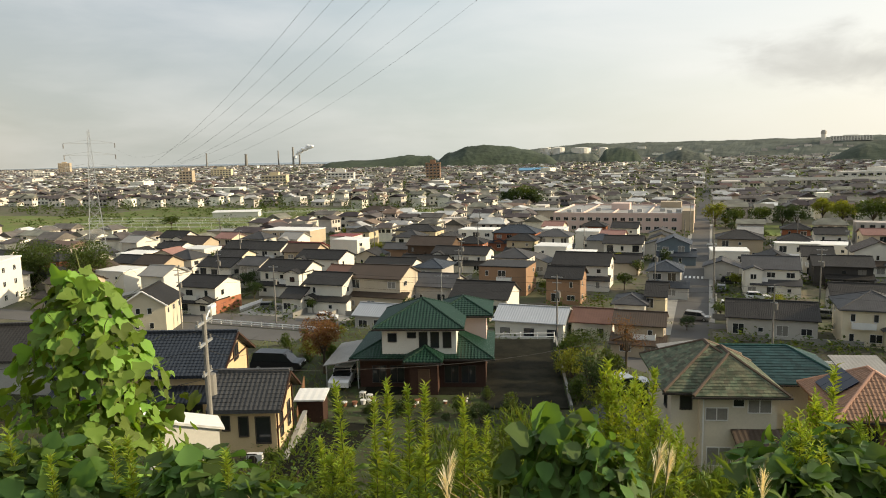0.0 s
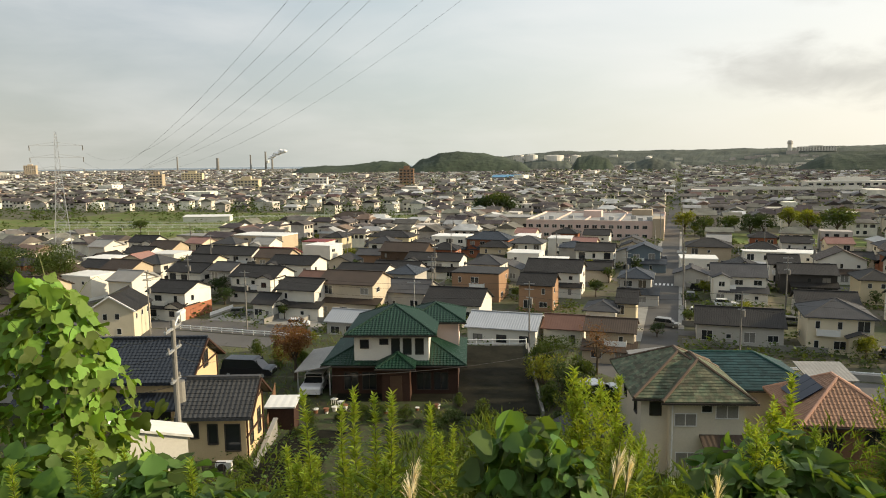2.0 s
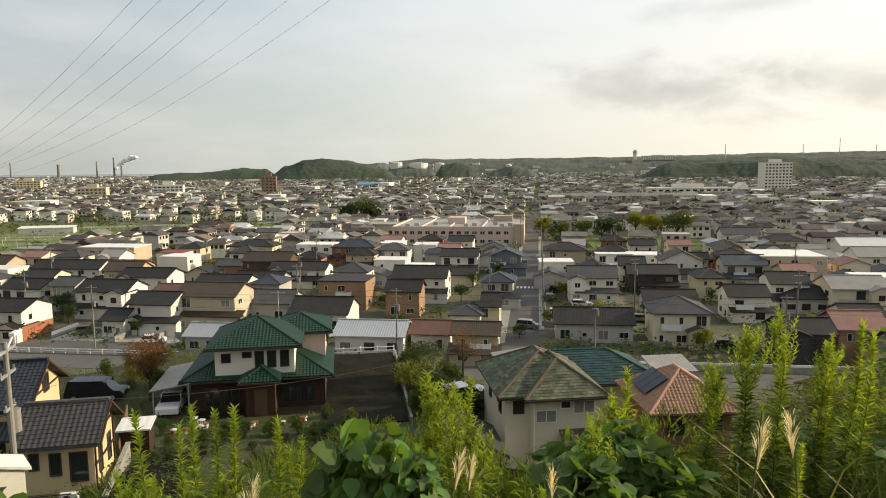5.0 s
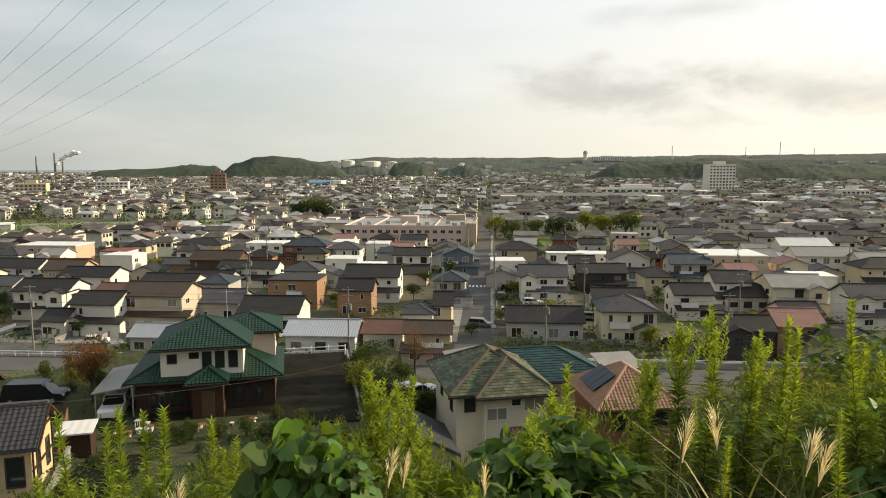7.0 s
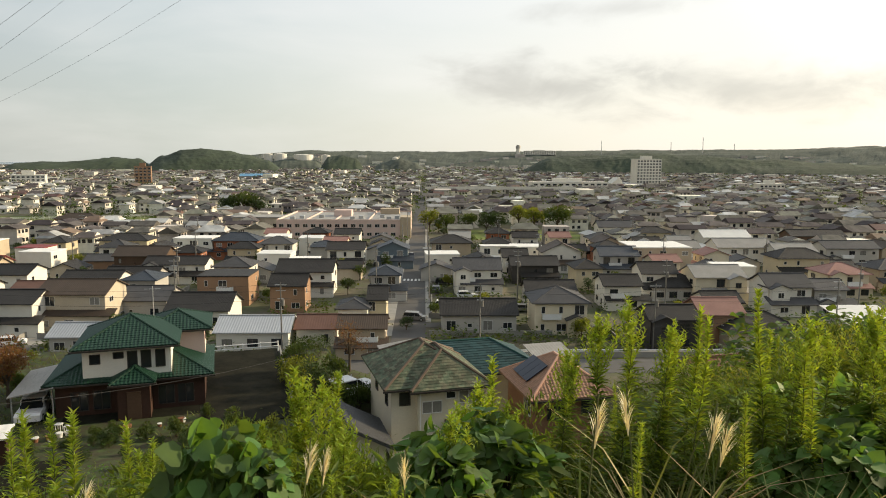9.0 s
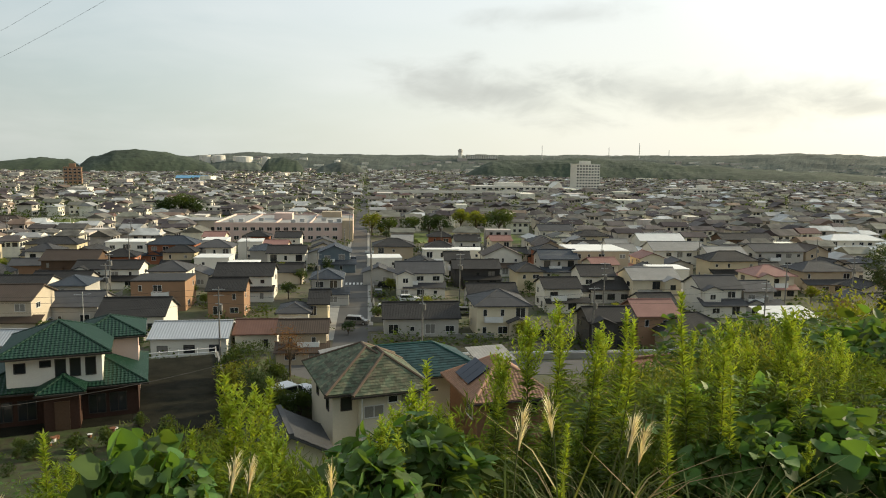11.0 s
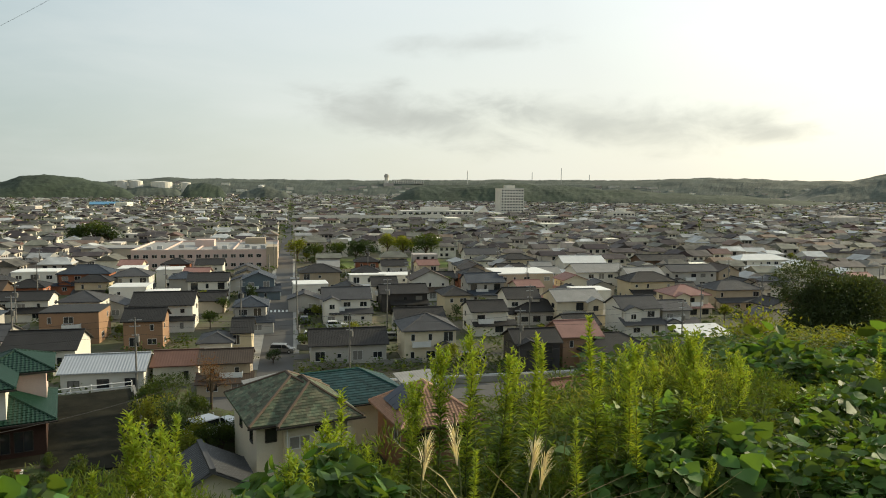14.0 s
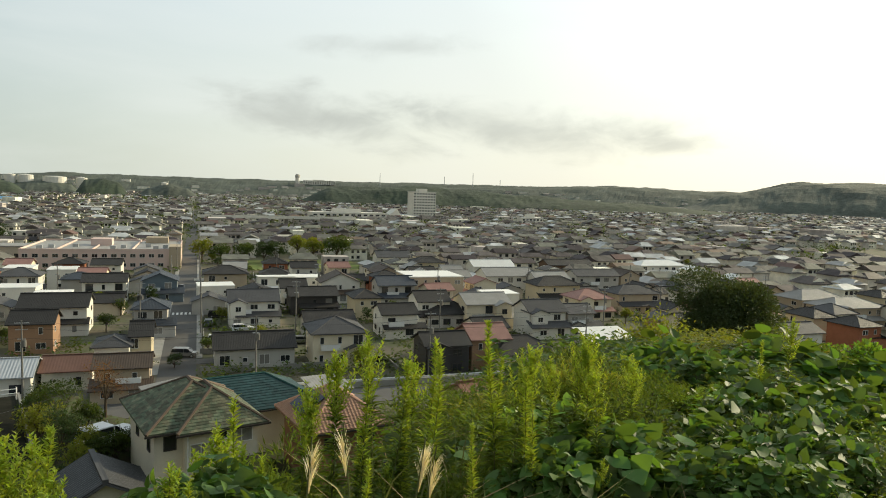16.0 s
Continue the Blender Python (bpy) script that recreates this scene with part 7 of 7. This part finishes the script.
def town_green():
    """Garden trees, park trees and hedges among the houses."""
    rng = random.Random(21)
    kinds = [tree(1, LEAF_TREE, "round green tree in a garden", n=1500, leaf=0.42), tree(2, LEAF_LIGHT, "light green broadleaf tree", n=1500, leaf=0.42), tree(3, LEAF_DARK, "dark evergreen garden tree", n=1500, leaf=0.40, low=0.2),
             tree(5, LEAF_DARK, "clipped dark pine in a garden", n=1300, leaf=0.36, low=0.25, spread=1.8)]

    def put(k, x, y, h, wide=1.0, z=0.0):
        copy_thing(kinds[k], pose(x, y, z, 0, 0, rng.uniform(0, 360)) @ Matrix.Diagonal((h / 6 * wide, h / 6 * wide, h / 6, 1)))
    for group in TREES:
        for k, x, y, h, wide in group:
            put(int(k), x, y, h, wide)
    n = 0
    while n < 130:
        a, d = radians(rng.uniform(-50, 48)), rng.uniform(112, 420)
        x, y = math.sin(a) * d, math.cos(a) * d
        if y < 108 or -7 < x < 2 or on_field(x, y) or any((x - p) ** 2 + (y - q) ** 2 < (r * 0.80) ** 2 for p, q, r in taken):
            continue
        put(rng.choice((0, 0, 1, 2, 3)), x, y, rng.uniform(2.2, 5.0), 1.1)
        n += 1
    for o in kinds:
        put_away(o)
    at = []
    npr = np.random.default_rng(2)
    while len(at) < 64000:
        a = radians(rng.uniform(-52, 50))
        d = 106 + 700 * rng.random() ** 1.6
        x, y = math.sin(a) * d, math.cos(a) * d
        if y < 106 or -6.8 < x < 1.6 or 175 < y < 182:
            continue
        if on_field(x, y) and rng.random() < 0.5:
            continue
        if noise.noise((x * 0.11, y * 0.11, 7)) < -0.03:
            continue
        if d < 420 and any((x - p) ** 2 + (y - q) ** 2 < (r * 0.72) ** 2 for p, q, r in taken):
            continue
        hh = rng.uniform(0.6, 2.4) * (1.0 if d < 300 else 1.8)
        for _ in range(16):
            at.append((x + rng.gauss(0, 0.6 + d * 0.0018), y + rng.gauss(0, 0.6 + d * 0.0018), rng.random() * hh * (0.5 if on_field(x, y) else 1)))
    at = np.array(at)
    far_ = np.hypot(at[:, 0], at[:, 1])
    size = (0.35 + far_ * 0.0024) * npr.uniform(0.7, 1.3, len(at))
    ob = leaves("garden_hedges", OVAL, at, any_way(npr, len(at), 0.9), np.tile((0, 0, 1.0), (len(at), 1)) + npr.normal(0, 0.5, (len(at), 3)), size, size * 0.7, LEAF_TREE)
    tagged(ob, "hedges and shrubs in the gardens of the town", "hedges", kind="stuff")
    at = []
    while len(at) < 66000:
        d = rng.uniform(380, 1900)
        a = radians(rng.uniform(-50, 48))
        x, y = math.sin(a) * d, math.cos(a) * d
        if noise.noise((x * 0.03, y * 0.03, 3)) < 0.02:
            continue
        hh = rng.uniform(3, 8)
        for _ in range(14):
            at.append((x + rng.gauss(0, 3.0), y + rng.gauss(0, 3.0), rng.random() * hh))
    at = np.array(at)
    size = npr.uniform(1.2, 2.6, len(at)) * (0.6 + np.hypot(at[:, 0], at[:, 1]) / 1400)
    tagged(leaves("distant_trees", OVAL, at, any_way(npr, len(at), 0.9), np.tile((0, 0, 1.0), (len(at), 1)) + npr.normal(0, 0.5, (len(at), 3)), size, size * 0.7, LEAF_TREE), "groves and tree rows in the far town", "trees", kind="stuff")


def terrace_green():
    """Weeds, garden shrubs and grass round the first houses."""
    rng = random.Random(41)
    npr = np.random.default_rng(6)
    bushes = [shrub(11, LEAF_TREE, "garden_shrub", "green garden shrub beside the houses", 1300, leaf=0.17, wide=0.09), shrub(12, LEAF_LIGHT, "garden_shrub", "yellow-green shrub beside the houses", 1300, leaf=0.17, wide=0.08),
              shrub(13, LEAF_DARK, "garden_shrub", "dark clipped shrub beside the houses", 1300, leaf=0.15, wide=0.08)]

    def clear(x, y):
        for cx, cy, r in ((-22.5, 55, 7.2), (-28.9, 52.9, 2.6), (-36.2, 38, 6.5), (-24.6, 33.4, 3.2), (0.2, 51, 5.0), (4.6, 58.4, 5.6), (10.2, 52, 4.4), (-5, 44.8, 3.2), (-36.3, 52.9, 2.8), (-20, 21.5, 2.2), (-48.5, 40, 6)):
            if (x - cx) ** 2 + (y - cy) ** 2 < r * r:
                return False
        return not (48 < y < 70 and -15.6 - (y - 48.6) * 0.29 < x < -9.0 - (y - 50) * 0.27)
    for x, y, k, h in TERRACE:
        copy_thing(bushes[int(k)], pose(x, y, ground_z(x, y) - 0.1, 0, 0, rng.uniform(0, 360)) @ Matrix.Scale(h / 2, 4))
    n = 0
    while n < 70:
        x, y = rng.uniform(-50, 16), rng.uniform(30, 68)
        if clear(x, y) and not (-21 < x < -17 and y < 44):
            copy_thing(bushes[rng.randrange(3)], pose(x, y, ground_z(x, y) - 0.1, 0, 0, rng.uniform(0, 360)) @ Matrix.Scale(rng.uniform(0.35, 0.75), 4))
            n += 1
    n = 0
    while n < 46:
        x, y = rng.uniform(-25, -7), rng.uniform(37, 49.5)
        if clear(x, y):
            copy_thing(bushes[rng.choice((0, 2, 2))], pose(x, y, ground_z(x, y) - 0.1, 0, 0, rng.uniform(0, 360)) @ Matrix.Scale(rng.uniform(0.3, 0.6), 4))
            n += 1
    for o in bushes:
        put_away(o)
    at = []
    while len(at) < 30000:
        x, y = rng.uniform(-75, 45), rng.uniform(26, 98)
        if clear(x, y) and y < 94 and not (-27 < x < -10 and y < 47) and noise.noise((x * 0.15, y * 0.15, 5)) > -0.25:
            at.append((x, y, ground_z(x, y) + rng.random() ** 2 * 0.5))
    at = np.array(at)
    n = len(at)
    size = npr.uniform(0.2, 0.5, n)
    ob = leaves("weed_cover", BLADE, at, any_way(npr, n, 0.5) + np.array((0, 0, 1.0)), np.tile((0, 0, 1.0), (n, 1)) + npr.normal(0, 0.4, (n, 3)), size, size * 0.16, LEAF_GRASS)
    tagged(ob, "rough grass and weeds on the terrace", "grass", kind="stuff")


TERRACE = ((-10.6, 58.0, 1, 3.0), (-11.4, 61.0, 0, 3.2), (-8.6, 55.5, 2, 3.0), (-7.6, 59.5, 0, 2.6), (-9.0, 52.5, 0, 2.2), (-12.6, 46.5, 0, 2.4), (-10.2, 46.0, 1, 2.0), (-14.6, 45.6, 2, 1.8), (-16.8, 47.0, 0, 1.6), (-18.6, 46.4, 0, 1.4),
           (-20.6, 45.2, 2, 1.4), (-22.6, 44.4, 0, 1.2), (-7.0, 50.5, 1, 2.4), (-6.0, 53.0, 0, 2.2), (-33.0, 56.5, 0, 2.0), (-36.0, 57.5, 1, 1.8), (-39.0, 58.5, 0, 2.0), (-26.5, 45.5, 2, 1.4), (-15.8, 50.8, 0, 1.2), (-6.8, 54.2, 1, 2.2), (-5.0, 54.0, 0, 2.4), (-4.4, 56.0, 2, 2.0))


def near_trees():
    a = tree(31, LEAF_RUST, "small autumn tree with rusty brown leaves beside the house", n=4200, height=5.2, spread=2.5, leaf=0.19, group="")
    a.matrix_basis = pose(-31.6, 53.0, 11.0)
    b = tree(32, foliage("dull_green_leaf", (0.050, 0.072, 0.028), 0.45, 0.02, 0.3), "large dark evergreen tree on the slope", n=60000, height=9.5, spread=4.5, leaf=0.22, low=0.1, group="", full=1.5)
    b.matrix_basis = pose(41.8, 47.0, 14.2) @ Matrix.Scale(1.1, 4)
    c = tree(33, LEAF_TREE, "round green bush at the edge of the plot", n=2200, height=3.6, spread=2.4, leaf=0.15, low=0.12, group="")
    c.matrix_basis = pose(-9.6, 60.5, ground_z(-9.6, 60.5))
    d = tree(34, LEAF_RUST, "thin brownish tree by the road", n=900, height=4.6, spread=2.2, leaf=0.15, group="")
    d.matrix_basis = pose(-6.6, 62.5, ground_z(-6.6, 62.5))
    e = tree(35, LEAF_TREE, "wide green tree clump below the pylon", n=9000, height=11.0, spread=8.0, leaf=0.5, low=0.1, group="", full=1.4)
    e.matrix_basis = pose(-136.0, 124.0, 0)
    g = copy_thing(e, pose(-152.0, 122.0, 0, 0, 0, 70))
    tagged(g, "wide green tree clump among the houses")
    f = tree(36, LEAF_LIGHT, "yellow-green bamboo-like clump on the slope", n=7000, height=4.6, spread=3.0, leaf=0.24, low=0.1, group="", full=1.4)
    f.matrix_basis = pose(24.0, 32.5, ground_z(24.0, 32.5) - 0.4)


GOLD = (
    ((-1.40, 2.60, 29.05), (-1.39, 2.70, 28.94), (-1.26, 2.65, 29.04), (-1.20, 2.67, 29.00), (-1.17, 2.74, 29.00), (-1.34, 2.38, 28.85), (-1.44, 2.45, 28.85), (-1.11, 2.25, 28.85), (-1.10, 3.11, 28.80), (-1.05, 3.12, 28.73), (-1.02, 3.24, 28.68), (-0.80, 3.10, 28.69)),
    ((-0.56, 4.59, 28.63), (-0.48, 4.51, 28.60), (-0.41, 4.43, 28.63), (-0.33, 4.43, 28.40), (-0.36, 4.76, 28.52), (0.67, 4.63, 28.67), (0.72, 4.41, 28.54), (0.39, 3.25, 28.82), (-0.03, 3.71, 28.64), (0.41, 4.92, 28.38), (-0.12, 3.26, 28.73)),
    ((1.21, 3.92, 29.17), (1.35, 3.81, 29.13), (1.49, 4.02, 29.20), (1.53, 3.90, 29.10), (1.79, 4.00, 29.15), (1.77, 3.80, 29.15), (1.74, 4.19, 28.99), (2.35, 4.10, 29.22), (1.12, 4.09, 28.91), (2.29, 3.89, 29.13), (0.75, 4.06, 28.61), (0.48, 3.28, 28.74)),
    ((2.98, 4.36, 29.09), (3.01, 4.14, 29.06), (4.12, 5.00, 28.75), (2.89, 4.38, 28.89), (3.03, 3.91, 28.92), (2.38, 3.82, 29.01), (3.65, 4.63, 28.79), (7.63, 6.95, 28.63), (7.23, 7.07, 28.33), (2.43, 3.69, 28.90)),
    ((-2.53, 1.95, 28.95), (-2.06, 2.02, 28.96), (-2.02, 2.13, 28.90), (-2.16, 1.97, 28.93), (-1.51, 1.91, 29.02), (-2.15, 1.76, 28.94), (-3.13, 2.36, 28.89)),
)
PLUMES = ((0.83, 2.40, 29.20), (1.07, 2.52, 29.20), (1.14, 2.32, 29.20), (1.22, 2.42, 29.17), (-0.32, 2.57, 28.95), (-0.17, 2.52, 28.95), (-0.74, 2.10, 29.04), (-0.26, 2.38, 28.97), (-0.85, 2.06, 29.03), (0.15, 2.53, 28.97), (-0.24, 2.40, 29.05), )
BUSHES = (
    ((-3.08, 8.10, 26.63, 3), (-3.19, 10.13, 26.04, 1), (-2.85, 11.31, 25.86, 3), (-2.60, 12.44, 25.60, 1), (-1.43, 8.73, 26.69, 3), (-0.76, 7.94, 26.95, 0), (-0.21, 6.07, 27.49, 1)),
    ((-3.12, 3.45, 28.18, 1), (1.09, 5.59, 28.23, 3), (3.04, 6.72, 27.81, 3), (3.26, 6.26, 28.17, 0), (4.10, 6.76, 28.31, 3), (4.14, 6.29, 28.59, 0), (4.03, 5.78, 28.51, 3)),
    ((4.09, 6.04, 28.43, 3), (5.19, 7.78, 28.33, 0), (9.81, 13.47, 26.78, 0), (15.56, 19.85, 25.37, 3), (20.77, 25.38, 24.28, 2), (25.37, 28.00, 24.02, 0), (26.71, 26.53, 24.67, 3), (20.45, 18.17, 25.73, 2), (18.33, 14.73, 26.57, 2), (3.44, 5.20, 28.37, 2), (10.87, 10.99, 26.93, 2)),
    ((2.99, 5.35, 28.26, 3), (4.12, 4.96, 28.30, 1), (6.62, 7.22, 27.66, 2), (7.30, 6.99, 27.76, 2), (7.98, 6.76, 27.78, 2), (9.49, 7.29, 27.71, 2), (5.25, 4.56, 28.24, 1), (5.71, 4.40, 28.26, 1)),
)
HEAPS = (
    (-0.21, 4.61, 28.25, 6, 0.26), (0.14, 4.33, 28.21, 6, 0.21), (-0.68, 5.35, 28.13, 6, 0.39), (1.06, 4.96, 28.21, 6, 0.32), (-0.09, 3.61, 28.47, 6, 0.17), (0.36, 3.02, 28.73, 2, 0.17), (-0.13, 3.80, 28.47, 6, 0.27), (-1.73, 4.63, 28.06, 6, 0.32), (-1.74, 4.07, 28.18, 6, 0.29),
    (3.17, 4.16, 28.52, 2, 0.40), (2.55, 3.83, 28.50, 2, 0.25), (3.79, 4.46, 28.27, 2, 0.40), (9.14, 10.94, 27.46, 3, 1.46), (8.19, 9.14, 27.66, 3, 0.86), (13.96, 14.71, 26.99, 4, 2.24),
    (13.11, 12.76, 27.09, 5, 1.73), (5.07, 7.69, 28.26, 5, 0.58), (4.10, 5.94, 28.33, 6, 0.67), (3.63, 5.64, 28.30, 6, 0.47), (5.69, 7.28, 28.08, 6, 0.72), (12.11, 10.92, 27.37, 3, 1.66),
    (6.68, 6.46, 27.90, 3, 0.94), (7.79, 6.75, 27.93, 3, 1.12), (5.07, 5.22, 28.10, 2, 0.67), (4.77, 4.13, 28.35, 3, 0.62), (6.83, 7.66, 27.71, 6, 0.80), (8.52, 8.85, 27.58, 5, 1.15),
    (2.66, 4.45, 28.36, 6, 0.36), (2.17, 4.02, 28.43, 6, 0.32), (5.65, 4.65, 28.31, 2, 0.56), (3.92, 3.56, 28.45, 2, 0.44), (-0.50, 2.52, 29.01, 2, 0.19), (-0.32, 2.36, 29.00, 2, 0.12),
    (0.51, 3.61, 28.66, 2, 0.26), (0.66, 3.40, 28.66, 2, 0.19), (0.32, 3.32, 28.63, 2, 0.18), (-0.97, 5.91, 27.89, 6, 0.53), (-1.35, 5.82, 27.84, 6, 0.43), (-0.48, 5.48, 27.95, 6, 0.40),
    (-1.74, 5.70, 27.83, 6, 0.38), (0.02, 4.52, 28.08, 6, 0.29), (1.18, 4.53, 28.25, 6, 0.33), (-2.50, 2.00, 28.87, 2, 0.26), (-1.71, 1.96, 28.97, 2, 0.12), (-1.44, 1.92, 28.92, 2, 0.10),
    (-2.20, 2.04, 28.80, 2, 0.19),
)
MOUND = (-3.28, 3.01, 29.35)
TREES = (
    ((1, 2.2, 290.4, 9.0, 1.3), (0, 9.1, 287.2, 8.0, 1.3), (0, 18.2, 292.7, 8.0, 1.4), (2, 25.8, 289.6, 9.0, 1.2), (2, 30.6, 290.3, 9.0, 1.2), (1, 41.1, 306.5, 10.0, 1.2), (1, 45.7, 292.4, 10.0, 1.3), (0, 54.4, 286.0, 12.0, 1.4), (0, -90.7, 357.5, 14.0, 1.2), (2, -83.9, 358.0, 12.0, 1.2), (2, -98.1, 356.9, 12.0, 1.1)),
    ((2, 24.2, 213.7, 5.0, 1.2), (0, -68.0, 207.2, 4.0, 1.3), (0, 2.3, 131.8, 3.0, 1.2), (2, -3.0, 121.9, 2.6, 1.4), (2, 14.7, 121.9, 2.4, 1.3), (0, 26.4, 208.9, 5.0, 1.0), (0, -162.7, 412.3, 7.0, 1.3), (2, -150.8, 455.4, 8.0, 1.3), (2, -91.4, 125.7, 4.0, 1.4), (0, 19.2, 212.7, 5.0, 1.0)),
    ((0, -224.7, 251.5, 6.0, 1.5), (2, -99.1, 134.6, 4.5, 1.5), (0, -44.3, 194.5, 4.0, 1.2), (0, 43.5, 198.6, 5.0, 1.0), (0, 23.1, 220.0, 5.0, 1.0), (0, -188.6, 152.3, 6.0, 1.8), (2, -171.7, 145.5, 8.0, 1.6)),
)


grow()
vine_mound()
ground_cover()
town_green()
terrace_green()
near_trees()


SMOKE = (-1431, 2261, 20)


def smoke():
    """White smoke that trails from a factory chimney by the sea."""
    x, y, top = SMOKE
    ob = thing("smoke_plume", (x, y, top), "small white smoke plume over the far factory", "smoke")
    rng = random.Random(2)
    white_ = matter("white_smoke", (0.85, 0.85, 0.85), 1.0, 0.05, bump=0.0)
    for k in range(16):
        s = Shape()
        u = k / 15
        c = (u * 75 + rng.uniform(-3, 3), 0, 8 + 46 * u ** 0.5 + rng.uniform(-4, 4))
        r = 5 + 9 * u ** 0.7 * (1 - 0.5 * u)
        ring = []
        for j in range(7):
            for i in range(10):
                a, b = 2 * math.pi * i / 10, math.pi * j / 6
                q = r * (1 + 0.25 * noise.noise((c[0] + i, c[2] + j, k)))
                ring.append((c[0] + q * math.sin(b) * math.cos(a), q * math.sin(b) * math.sin(a), c[2] + q * 0.6 * math.cos(b)))
        s.add(ring, [(j * 10 + i, j * 10 + (i + 1) % 10, (j + 1) * 10 + (i + 1) % 10, (j + 1) * 10 + i) for j in range(6) for i in range(10)])
        part("puff", s, white_, ob, smooth=True)


smoke()
